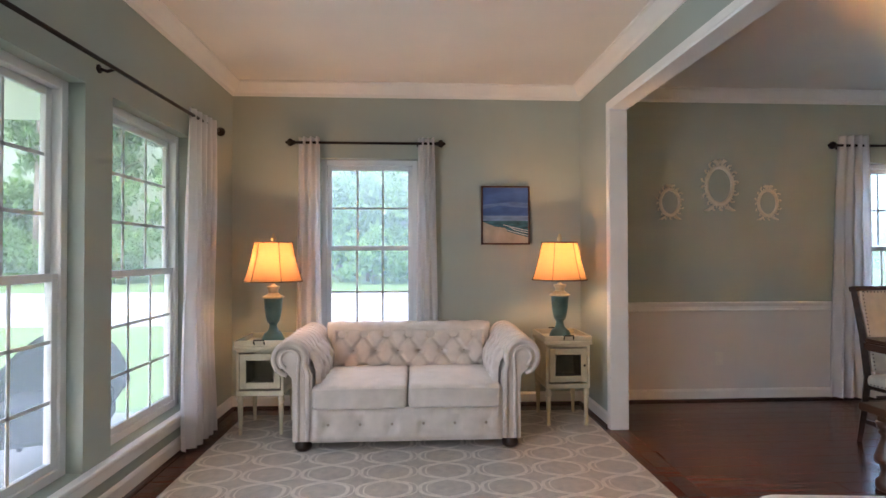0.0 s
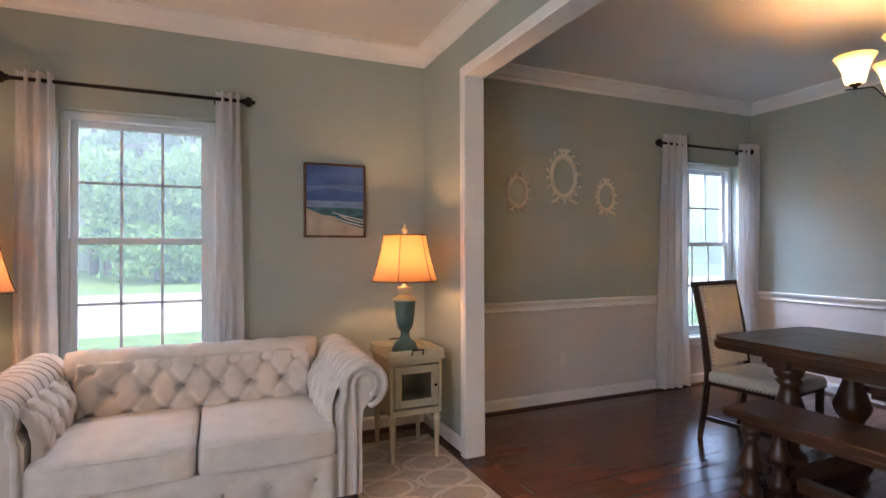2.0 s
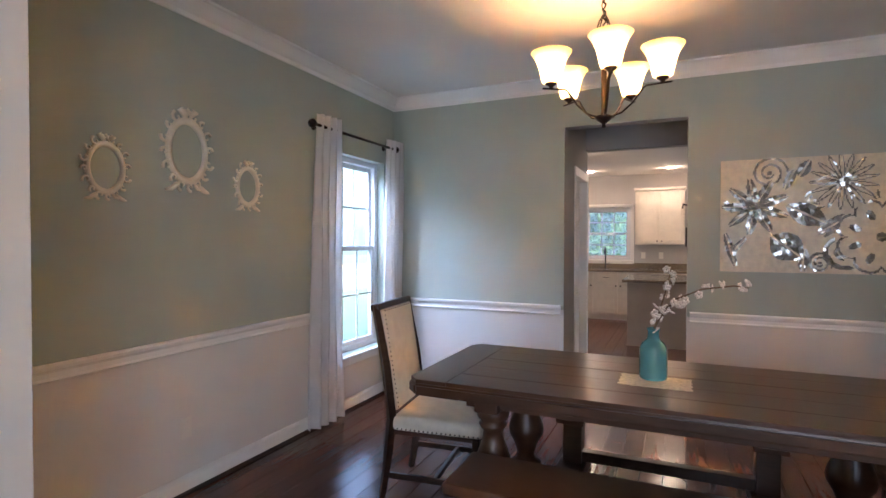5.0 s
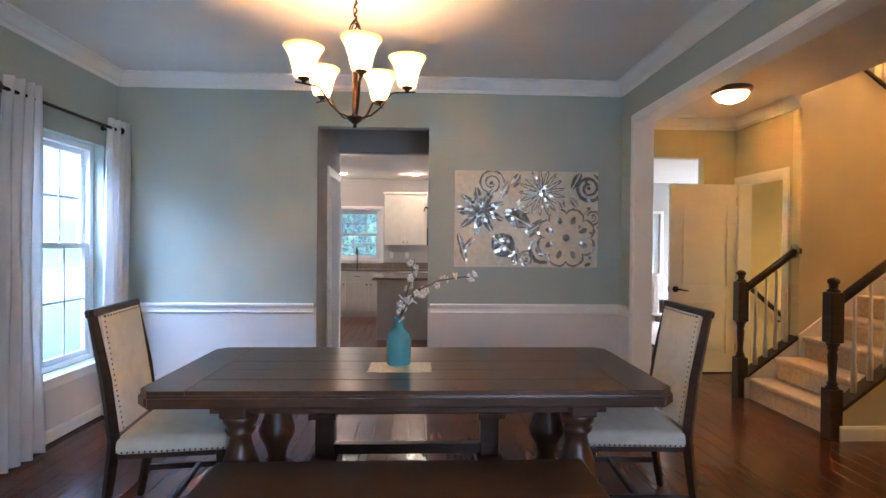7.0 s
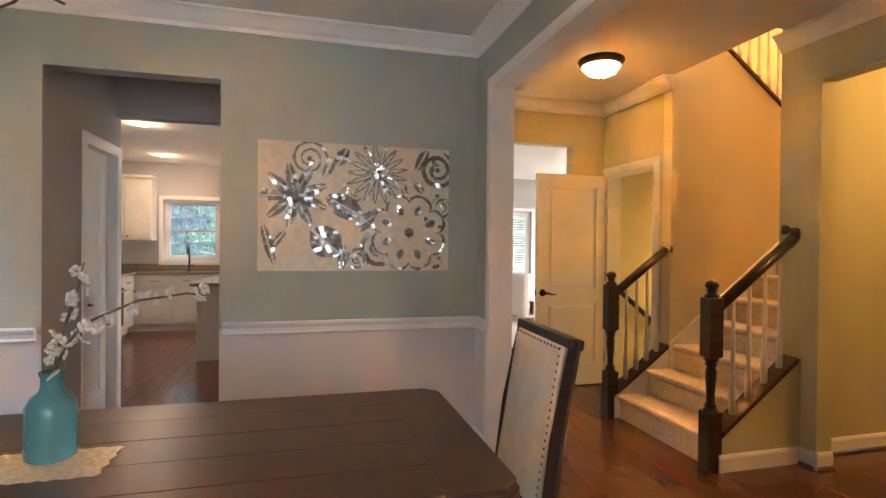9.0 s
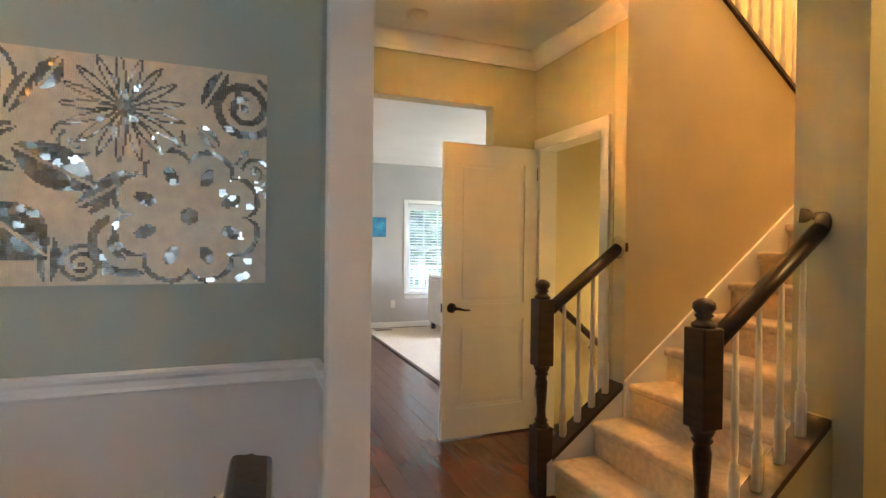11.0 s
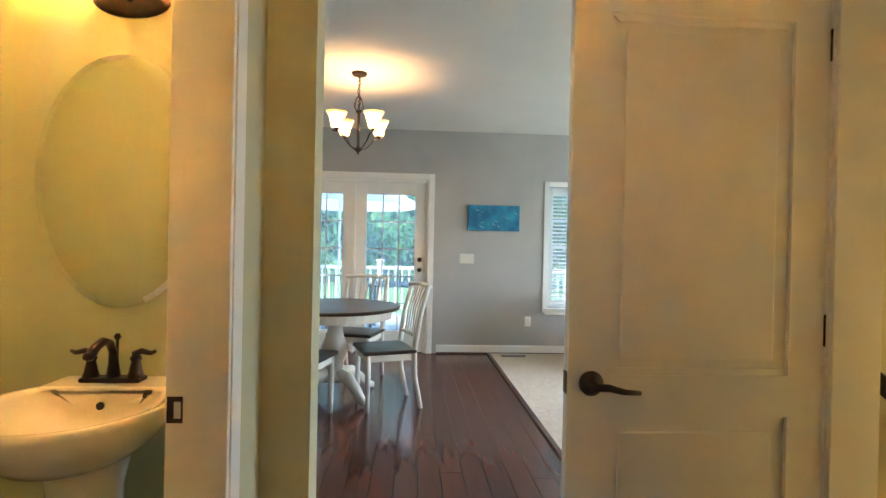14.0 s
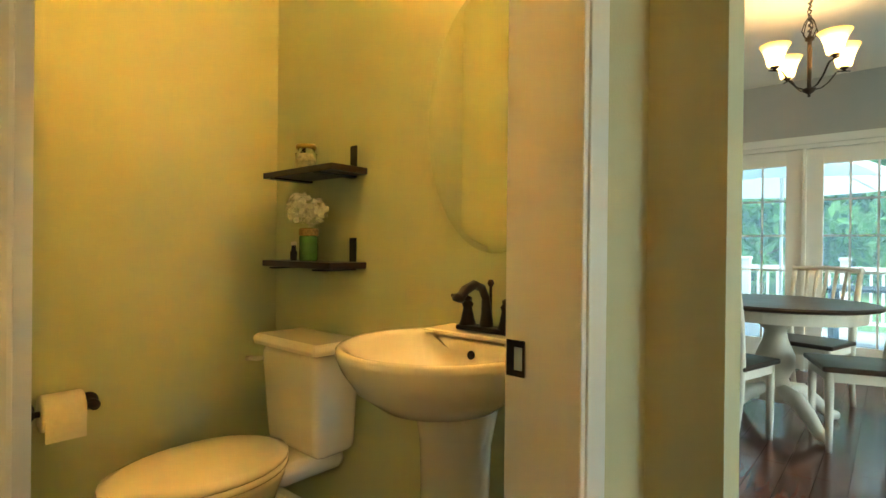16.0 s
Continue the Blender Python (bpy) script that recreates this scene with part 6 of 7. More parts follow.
def toilet():
    t = thing("toilet", pose(XB, 1.80, 0), "white two-piece toilet with closed elongated lid", "toilet")
    bm = bmesh.new()
    add_box(bm, (-0.205, -0.175, 0.39), (-0.02, 0.175, 0.735), 0.035, segs=4)
    for v in bm.verts:
        f = (v.co.z - 0.39) / 0.345
        v.co.y *= 0.86 + 0.14 * f
        if v.co.x < -0.1:
            v.co.x += 0.02 * (1 - f)
    tank = part("tank", bm, PORCELAIN, t, smooth=True)
    part("tank_lid", boxes(((-0.225, -0.19, 0.732), (-0.01, 0.19, 0.772), 0.018)), PORCELAIN, tank)
    part("flush_lever", tube([(-0.208, 0.135, 0.69), (-0.225, 0.135, 0.69), (-0.228, 0.18, 0.685), (-0.228, 0.205, 0.68)], 0.009, 8), PORCELAIN, tank, smooth=True)
    def egg(k, z, x0=-0.46):
        out = []
        for i in range(36):
            a = 2 * math.pi * i / 36
            c = math.cos(a)
            out.append((x0 + k * (0.235 if c > 0 else 0.275) * c, k * 0.182 * math.sin(a), z))
        return out
    def loft(name, rs, label=""):
        b = bmesh.new()
        rg = [[b.verts.new(p) for p in egg(*r)] for r in rs]
        for p, q in zip(rg, rg[1:]):
            for i in range(36):
                b.faces.new((p[i], p[(i + 1) % 36], q[(i + 1) % 36], q[i]))
        b.faces.new(rg[0][::-1])
        b.faces.new(rg[-1])
        return part(name, b, PORCELAIN, t, label, True)
    loft("bowl", [(0.62, 0, -0.40), (0.64, 0.03, -0.40), (0.52, 0.10, -0.40), (0.55, 0.20, -0.41), (0.85, 0.32, -0.45), (1.0, 0.385), (1.0, 0.40)])
    loft("seat_ring", [(1.01, 0.403), (1.03, 0.41), (1.02, 0.422)])
    loft("lid", [(1.0, 0.424), (1.03, 0.430), (1.02, 0.444), (0.9, 0.452), (0.4, 0.456)])
    part("shelf", boxes(((-0.30, -0.12, 0.33), (-0.04, 0.12, 0.40), 0.03)), PORCELAIN, t, smooth=True)
    return t


toilet()


def bath_shelf(z, label):
    t = thing("wall_shelf", pose(XB, 1.835, z), label, "shelf", "dark wood bathroom shelves")
    part("board", boxes(((-0.155, -0.205, 0), (-0.004, 0.205, 0.022), 0.003)), DARKWOOD, t)
    for y in (-0.13, 0.13):
        b = bmesh.new()
        add_box(b, (-0.16, y - 0.016, -0.007), (-0.002, y + 0.016, -0.001))
        add_box(b, (-0.006, y - 0.016, -0.006), (-0.001, y + 0.016, 0.105))
        part("bracket", b, BLACK, t, "black metal L bracket")


bath_shelf(1.325, "dark wood wall shelf on black brackets holding a glass jar")
bath_shelf(1.005, "dark wood wall shelf on black brackets holding flowers")
jar = thing("glass_jar", pose(XB - 0.085, 1.87, 1.347), "small glass jar with brass lid on the shelf", "jar")
part("body", lathe([(0.034, 0), (0.037, 0.01), (0.037, 0.06), (0.030, 0.07), (0.030, 0.078)], 24), glass("jar glass", (0.95, 0.97, 0.95), 0.02), jar, smooth=True)
part("filling", lathe([(0.032, 0.004), (0.032, 0.035), (0.02, 0.045), (0.016, 0.06)], 18), mat("cream bath salts", (0.7, 0.6, 0.42), 0.9, vary=0.3, scale=60, bump=0.8), jar)
part("lid", lathe([(0.034, 0.078), (0.036, 0.082), (0.036, 0.09), (0.033, 0.094)], 24), mat("aged brass", (0.42, 0.30, 0.10), 0.35, metal=1.0, vary=0.3, scale=30), jar, "aged brass lid", True)
fl = thing("flower_vase", pose(XB - 0.085, 1.85, 1.027), "white hydrangeas in a green glass jar on the shelf", "flowers")
part("jar", lathe([(0.030, 0), (0.033, 0.01), (0.033, 0.085), (0.026, 0.095), (0.027, 0.105)], 20), mat("green bottle glass", (0.05, 0.14, 0.04), 0.1, vary=0.2, scale=20), fl, smooth=True)
part("twine", lathe([(0.030, 0.088), (0.0345, 0.092), (0.0345, 0.112), (0.028, 0.116)], 18), mat("jute twine", (0.34, 0.22, 0.10), 0.95, vary=0.4, scale=120, bump=0.8), fl, "jute twine wrap")
random.seed(9)
petal = mat("cream hydrangea petals", (0.74, 0.70, 0.56), 0.8, vary=0.2, scale=60, per_piece=0.5)
for c in ((-0.01, 0.055, 0.175), (0.0, -0.045, 0.18), (-0.035, 0.0, 0.20), (0.02, 0.01, 0.165)):
    bm = bmesh.new()
    for k in range(60):
        d = Vector((random.gauss(0, 1), random.gauss(0, 1), random.gauss(0, 1))).normalized() * random.uniform(0.03, 0.042)
        q = Matrix.Translation(Vector(c) + d) @ d.to_track_quat("Z", "Y").to_matrix().to_4x4() @ pose(0, 0, 0, random.uniform(-25, 25), random.uniform(-25, 25), random.uniform(0, 360))
        vs = [bm.verts.new(q @ Vector(p)) for p in ((-0.012, 0, 0), (0, -0.012, 0.003), (0.012, 0, 0), (0, 0.012, 0.003))]
        bm.faces.new(vs)
    tagged(part("blossom_head", bm, petal, fl), kind="stuff")
bt = thing("small_bottle", pose(XB - 0.10, 1.92, 1.027), "small dark bottle on the bathroom shelf", "bottle")
part("bottle", lathe([(0.012, 0), (0.013, 0.03), (0.008, 0.04), (0.008, 0.055)], 14), BLACK, bt, smooth=True)
part("cap", lathe([(0.010, 0.055), (0.010, 0.068)], 14), PLASTIC, bt)

mr = thing("oval_mirror", pose(XB, 1.10, 1.445), "plain oval wall mirror with polished edge above the sink", "mirror")
bm = bmesh.new()
seg = 64
r0 = [bm.verts.new((-0.003, 0.25 * math.cos(2 * math.pi * i / seg), 0.38 * math.sin(2 * math.pi * i / seg))) for i in range(seg)]
r1 = [bm.verts.new((-0.006, 0.25 * math.cos(2 * math.pi * i / seg), 0.38 * math.sin(2 * math.pi * i / seg))) for i in range(seg)]
r2 = [bm.verts.new((-0.009, 0.232 * math.cos(2 * math.pi * i / seg), 0.362 * math.sin(2 * math.pi * i / seg))) for i in range(seg)]
for a, b in ((r0, r1), (r1, r2)):
    for i in range(seg):
        bm.faces.new((a[i], a[(i + 1) % seg], b[(i + 1) % seg], b[i]))
bm.faces.new(r2)
bmesh.ops.recalc_face_normals(bm, faces=bm.faces[:])
part("glass", bm, MIRROR, mr)
vl = thing("vanity_light", pose(XB, 1.08, 1.985), "bronze vanity light with lit glass shades above the mirror", "wall light")
part("back_plate", lathe([(0.07, 0), (0.07, 0.008), (0.055, 0.018)], 28, pose(-0.001, 0, 0, 0, -90) @ Matrix.Diagonal((0.7, 1.6, 1, 1))), BRONZE, vl, smooth=True)
part("bar", tube([(-0.05, -0.22, 0), (-0.06, 0, 0.01), (-0.05, 0.22, 0)], 0.010, 8), BRONZE, vl)
part("stem", tube([(-0.01, 0, 0), (-0.06, 0, 0.01)], 0.012, 8), BRONZE, vl)
for y in (-0.2, 0.0, 0.2):
    part("shade", lathe([(0.025, 0.02), (0.04, 0.05), (0.055, 0.12), (0.065, 0.15)], 20, Matrix.Translation((-0.06, y, 0)), cap=False), FROST, vl, "lit frosted bell glass", True)
    bulb("vanity_light_bulb", (XB - 0.06, 1.08 + y, 2.10), BATH_W / 3)

tp = thing("toilet_paper_holder", pose(6.05, 2.20, 0.585), "bronze toilet paper holder with a white roll", "paper holder")
for s in (-1, 1):
    part("mount", lathe([(0.028, 0), (0.028, 0.006), (0.018, 0.014), (0.012, 0.03), (0.016, 0.07)], 18, pose(s * 0.082, 0, 0, 90)), BRONZE, tp, smooth=True)
part("bar", tube([(-0.085, -0.058, 0), (0.085, -0.058, 0)], 0.009, 10), BRONZE, tp)
paper = mat("white tissue paper", (0.80, 0.76, 0.66), 0.95, vary=0.05, scale=40, bump=0.4, bump_scale=90)
rl = part("roll", lathe([(0.020, -0.052), (0.052, -0.052), (0.054, -0.048), (0.054, 0.048), (0.052, 0.052), (0.020, 0.052)], 28, pose(0, -0.058, 0, 0, 90)), paper, tp, "white paper roll", True)
part("hanging_sheet", boxes(((-0.050, -0.113, -0.075), (0.050, -0.111, 0.0), 0.0)), paper, rl)
strike = thing("strike_plate", pose(6.345, 0.70, 0.905), "dark bronze strike plate on the bathroom door jamb", "strike plate")
part("plate", boxes(((-0.021, 0.018, -0.029), (-0.0185, 0.052, 0.029), 0.001)), BRONZE, strike)
part("latch_hole", boxes(((-0.0225, 0.022, -0.018), (-0.0211, 0.036, 0.018), 0.0)), STEEL, strike)

# ---- breakfast and family room ----
fd = tagged(new("door_french"), kind="structure")
fd.location = (0, 0.06, 0)
bm = bmesh.new()
for lo, hi in (((-0.03, 0), (0.0, 2.04)), ((1.67, 0), (1.70, 2.04)), ((0.0, 2.0), (1.67, 2.04)), ((0.815, 0), (0.845, 2.0))):
    add_box(bm, (11.275, lo[0], lo[1]), (11.42, hi[0], hi[1]), 0.003)
part("door_frame", bm, TRIM, fd)
for y0 in (0.0, 0.845):
    bm = bmesh.new()
    y1 = y0 + 0.815
    g0, g1, z0, z1 = y0 + 0.125, y1 - 0.125, 0.26, 1.86
    for lo, hi in (((y0, 0.01), (g0, 1.998)), ((g1, 0.01), (y1, 1.998)), ((g0, 0.01), (g1, z0)), ((g0, z1), (g1, 1.998))):
        add_box(bm, (11.30, lo[0], lo[1]), (11.345, hi[0], hi[1]), 0.003)
    lf = part("door_leaf", bm, TRIM, fd)
    pn = part("pane", boxes(((11.320, g0, z0), (11.325, g1, z1))), PANE, lf)
    pn.visible_shadow = False
    # Sheet added behind the door glass only to haze the deck view.
    part("haze_screen", boxes(((11.352, g0, z0), (11.353, g1, z1))), HAZE_SCREEN, lf, "thin pale screen that hazes the view outside")
    m = bmesh.new()
    for i in range(1, 3):
        y = g0 + (g1 - g0) * i / 3
        add_box(m, (11.312, y - 0.008, z0), (11.318, y + 0.008, z1))
    for i in range(1, 5):
        z = z0 + (z1 - z0) * i / 5
        add_box(m, (11.3125, g0, z - 0.008), (11.3175, g1, z + 0.008))
    part("muntin", m, TRIM, lf)
    if y0 == 0.0:
        for z in (0.98, 1.10):
            part("knob", lathe([(0.028, 0), (0.028, 0.006), (0.014, 0.012), (0.02, 0.035), (0.014, 0.045)], 16, pose(11.30, 0.06, z, 0, -90)), BRONZE, lf, "dark bronze knob", True)
    for z in (0.25, 1.0, 1.78):
        part("hinge", lathe([(0.009, 0), (0.009, 0.09)], 8, pose(11.295, 0.83, z)), BRONZE, lf)
bm = bmesh.new()
for lo, hi in (((-0.04, 0), (0.03, 2.11)), ((1.76, 0), (1.83, 2.11)), ((0.03, 2.04), (1.76, 2.11))):
    add_box(bm, (11.252, lo[0], lo[1]), (11.272, hi[0], hi[1]), 0.004)
tagged(link_mesh("door_casing_trim", bm, TRIM), kind="structure")
bm = bmesh.new()
for lo, hi in (((-2.36, 0.50), (-2.30, 2.06)), ((-1.41, 0.50), (-1.35, 2.06)), ((-2.30, 2.0), (-1.41, 2.06))):
    add_box(bm, (11.255, lo[0], lo[1]), (11.271, hi[0], hi[1]), 0.004)
for lo, hi in (((3.21, 0.99), (3.27, 2.09)), ((4.11, 0.99), (4.17, 2.09)), ((3.27, 2.03), (4.11, 2.09))):
    add_box(bm, (11.255, lo[0], lo[1]), (11.271, hi[0], hi[1]), 0.004)
tagged(link_mesh("window_casing_trim", bm, TRIM), kind="structure")

chandelier(pose(9.3, 0.66, 2.02), "four-light bronze breakfast chandelier with lit amber glass shades", 4, 0.20, H2 - 2.02, 40, 0.78)
for i in range(4):
    a = radians(40 + 90 * i)
    bulb("breakfast_light", (9.3 + 0.20 * math.cos(a), 0.66 + 0.20 * math.sin(a), 2.02 + 0.186), BREAK_W / 4)

ba = thing("blue_painting", pose(11.27, -0.745, 1.61, 0, 0, -90), "small turquoise abstract canvas on the grey wall", "painting")
part("canvas", boxes(((-0.305, -0.032, -0.15), (0.305, 0, 0.15), 0.004)), mat("turquoise abstract paint", (0.03, 0.22, 0.34), 0.5, vary=0.9, scale=7, dark=(0.02, 0.10, 0.25), bump=0.4, bump_scale=40), ba)
random.seed(21)
aqua = mat("pale aqua strokes", (0.28, 0.48, 0.56), 0.5, vary=0.3, scale=30)
for i in range(16):
    x, z = random.uniform(-0.26, 0.26), random.uniform(-0.11, 0.11)
    a = random.uniform(0, 6)
    stroke = prism([(x + 0.035 * math.cos(a), z + 0.02 * math.sin(a)), (x + 0.01 * math.cos(a + 2), z + 0.012 * math.sin(a + 2)), (x - 0.03 * math.cos(a), z - 0.014 * math.sin(a))], "y", -0.0335, -0.0325)
    part("paint_stroke", stroke, aqua, ba, "pale aqua stroke")
outlet(pose(11.27, -0.435, 1.125, 0, 0, -90), "wide ivory wall switch plate on the grey wall", 3, 0.17)
outlet(pose(11.27, -1.18, 0.39, 0, 0, -90))
vent = thing("floor_vent", pose(11.1, -0.98, 0.012), "dark metal floor register in the carpet", "floor vent")
part("grille", boxes(*[((-0.05, -0.14 + 0.02 * i, 0), (0.05, -0.128 + 0.02 * i, 0.005)) for i in range(14)]), BLACK, vent)
tagged(link_mesh("threshold_trim", boxes(((6.74, -0.735, 0.0), (11.25, -0.695, 0.016), 0.006)), WOODFLOOR), kind="structure")


def round_table():
    t = thing("round_table", pose(9.50, 0.84, 0), "white pedestal breakfast table with dark round top", "table")
    part("tabletop", lathe([(0.50, 0.735), (0.53, 0.742), (0.535, 0.755), (0.525, 0.765)], 48), DARKWOOD, t, "dark stained round top")
    part("apron", lathe([(0.46, 0.665), (0.465, 0.735)], 40), WHITEPAINT, t)
    part("pedestal", lathe([(0.13, 0.15), (0.14, 0.18), (0.085, 0.23), (0.075, 0.28), (0.105, 0.36), (0.11, 0.42), (0.07, 0.52), (0.06, 0.58), (0.10, 0.62), (0.13, 0.665)], 28), WHITEPAINT, t, smooth=True)
    for i in range(4):
        a = radians(45 + 90 * i)
        pts = [(0.06, 0.20), (0.18, 0.19), (0.28, 0.12), (0.36, 0.045), (0.42, 0.03)]
        part("foot", tube([(u * math.cos(a), u * math.sin(a), v) for u, v in pts], [0.055, 0.05, 0.042, 0.035, 0.028], 8), WHITEPAINT, t, smooth=True)


round_table()


def slat_chair(m, label):
    t = thing("kitchen_chair", m, label, "chair", "white chairs at the breakfast table")
    part("seat", boxes(((-0.215, -0.20, 0.435), (0.215, 0.215, 0.465), 0.010)), DARKWOOD, t, "dark stained seat")
    part("seat_apron", boxes(((-0.19, -0.18, 0.38), (0.19, 0.19, 0.434), 0.004)), WHITEPAINT, t)
    for s in (-1, 1):
        part("front_leg", lathe([(0.014, 0), (0.018, 0.10), (0.022, 0.32), (0.020, 0.43)], 12, Matrix.Translation((s * 0.175, 0.175, 0))), WHITEPAINT, t, smooth=True)
        part("back_post", tube([(s * 0.18, -0.25, 0), (s * 0.185, -0.195, 0.25), (s * 0.19, -0.185, 0.45), (s * 0.20, -0.22, 0.70), (s * 0.205, -0.29, 0.965)], [0.018, 0.02, 0.022, 0.02, 0.018], 8), WHITEPAINT, t, smooth=True)
    part("top_rail", tube([(-0.215, -0.285, 0.945), (-0.1, -0.302, 0.955), (0, -0.308, 0.958), (0.1, -0.302, 0.955), (0.215, -0.285, 0.945)], 0.032, 8, 0.5), WHITEPAINT, t, smooth=True)
    part("lower_rail", tube([(-0.195, -0.20, 0.56), (0, -0.208, 0.56), (0.195, -0.20, 0.56)], 0.018, 8, 0.6), WHITEPAINT, t)
    for i in range(5):
        x = -0.11 + 0.055 * i
        part("slat", tube([(x, -0.205, 0.56), (x * 1.05, -0.235, 0.75), (x * 1.1, -0.298, 0.94)], 0.012, 6, 0.5), WHITEPAINT, t)
    return t


ch = slat_chair(pose(9.32, 0.42, 0, 0, 0, 18), "white slat-back kitchen chair with dark seat")
copy_thing(ch, pose(10.05, 0.72, 0, 0, 0, 75))
copy_thing(ch, pose(8.98, 1.02, 0, 0, 0, -105))
copy_thing(ch, pose(9.72, 1.42, 0, 0, 0, 168))
wc = thing("white_sofa", pose(10.6, -2.47, 0.012), "white slipcovered sofa standing on the family room carpet", "sofa")
part("seat", boxes(((-0.45, -0.9, 0.10), (0.45, 0.75, 0.45), 0.05)), LINEN, wc)
part("backrest", boxes(((-0.45, 0.55, 0.10), (0.45, 0.80, 0.86), 0.07)), mat("white slipcover cotton", (0.75, 0.74, 0.72), 0.95, vary=0.08, scale=12, bump=0.4), wc)
for s in (-1, 1):
    for y in (-0.8, 0.7):
        part("foot", boxes(((s * 0.40 - 0.03, y - 0.03, 0), (s * 0.40 + 0.03, y + 0.03, 0.10))), DARKWOOD, wc)


# ---- kitchen ----
def cabinet(m, w, d, h, doors, label, z0=0.0, drawer=False, crown_top=False):
    t = thing("kitchen_cabinet", m, label, "cabinet", "cream kitchen cabinets")
    body = boxes(((0, 0.02, z0 + (0.10 if z0 == 0 else 0)), (w, d, z0 + h)))
    if z0 == 0:
        add_box(body, (0, 0.08, 0), (w, d, 0.10))
    part("body", body, CABINET, t)
    for i in range(doors):
        x0, x1 = w * i / doors + 0.008, w * (i + 1) / doors - 0.008
        b0, b1 = z0 + (0.12 if z0 == 0 else 0.01), z0 + h - (0.20 if drawer else 0.01)
        bm = bmesh.new()
        add_box(bm, (x0, 0.0, b0), (x1, 0.019, b1), 0.003)
        add_box(bm, (x0 + 0.06, -0.006, b0 + 0.06), (x1 - 0.06, 0.0005, b1 - 0.06), 0.005)
        dr = part("door", bm, CABINET, t)
        kx = x1 - 0.03 if i % 2 == 0 else x0 + 0.03
        part("knob", lathe([(0.006, 0), (0.006, 0.012), (0.014, 0.02), (0.010, 0.028)], 12, pose(kx, 0, b1 - 0.05 if z0 == 0 else b0 + 0.05, 90)), BRONZE, dr, smooth=True)
        if drawer:
            dw = part("drawer_front", boxes(((x0, 0.0, z0 + h - 0.185), (x1, 0.019, z0 + h - 0.015), 0.003)), CABINET, t)
            part("pull", tube([((x0 + x1) / 2 - 0.05, -0.002, z0 + h - 0.10), ((x0 + x1) / 2 - 0.05, -0.025, z0 + h - 0.10), ((x0 + x1) / 2 + 0.05, -0.025, z0 + h - 0.10), ((x0 + x1) / 2 + 0.05, -0.002, z0 + h - 0.10)], 0.005, 6), BRONZE, dw)
    if crown_top:
        part("crown", boxes(((-0.02, -0.03, z0 + h), (w + 0.02, d, z0 + h + 0.05), 0.012)), CABINET, t)
    return t


for y, w, dd in ((4.92, 0.62, 1), (4.30, 0.45, 1), (3.85, 0.85, 2), (3.0, 0.6, 1), (2.4, 0.6, 1)):
    cabinet(pose(10.67, y, 0, 0, 0, -90), w, 0.60, 0.86, dd, "cream base cabinet with raised-panel doors below the worktop", drawer=True)
tagged(link_mesh("worktop", boxes(((10.63, 1.80, 0.862), (11.262, 4.94, 0.90), 0.006), ((11.24, 1.80, 0.901), (11.266, 3.2, 1.0), 0.003), ((11.24, 4.18, 0.901), (11.266, 4.94, 1.0), 0.003), ((11.24, 3.2, 0.901), (11.266, 4.18, 0.98), 0.003), ((9.10, 4.32, 0.862), (10.625, 4.94, 0.90), 0.006)), GRANITE), "brown granite worktop along the kitchen walls", "worktop")
cabinet(pose(10.93, 4.92, 0, 0, 0, -90), 0.72, 0.33, 0.95, 2, "cream wall cabinet with raised-panel doors", 1.37, crown_top=True)
cabinet(pose(10.93, 3.17, 0, 0, 0, -90), 0.80, 0.33, 0.95, 2, "cream wall cabinet with raised-panel doors by the window", 1.34, crown_top=True)
cabinet(pose(10.07, 4.345, 0, 0, 0, 0), 0.55, 0.60, 0.86, 1, "cream base cabinet beside the range", drawer=True)
cabinet(pose(9.9, 4.62, 0, 0, 0, 0), 1.0, 0.32, 0.95, 2, "cream wall cabinet above the range side", 1.37, crown_top=True)
rg = thing("range_oven", pose(9.68, 4.62, 0), "stainless steel range oven between cabinets", "oven")
part("body", boxes(((-0.38, -0.29, 0.02), (0.38, 0.32, 0.86), 0.006)), STEEL, rg)
part("oven_door", boxes(((-0.36, -0.32, 0.20), (0.36, -0.292, 0.72), 0.008)), BLACK, rg, "black glass oven door")
part("handle", tube([(-0.32, -0.32, 0.68), (-0.32, -0.36, 0.68), (0.32, -0.36, 0.68), (0.32, -0.32, 0.68)], 0.012, 8), STEEL, rg)
kf = thing("kitchen_faucet", pose(11.15, 3.70, 0.90), "black pull-down kitchen faucet at the window", "faucet")
part("spout", tube([(0, 0, 0), (0, 0, 0.28), (-0.03, 0, 0.36), (-0.09, 0, 0.38), (-0.15, 0, 0.34), (-0.16, 0, 0.26)], 0.014, 10), BLACK, kf, smooth=True)
part("lever", tube([(0, -0.02, 0.06), (0, -0.07, 0.10)], 0.008, 8), BLACK, kf)
isl = thing("kitchen_island", pose(8.45, 2.45, 0), "grey-beige kitchen island with brown granite top", "kitchen island")
part("body", boxes(((0, -0.75, 0.0), (1.1, 0.64, 0.855), 0.004)), mat("taupe island paint", (0.42, 0.36, 0.30), 0.5, vary=0.06), isl)
part("worktop", boxes(((-0.10, -0.80, 0.856), (1.15, 0.70, 0.892), 0.008)), GRANITE, isl, "brown granite top")
for z0 in (1.14,):
    outlet(pose(11.268, 3.05, z0, 0, 0, -90), "ivory outlet on the kitchen backsplash")
    outlet(pose(11.268, 2.75, z0, 0, 0, -90), "ivory switch on the kitchen backsplash", 1)
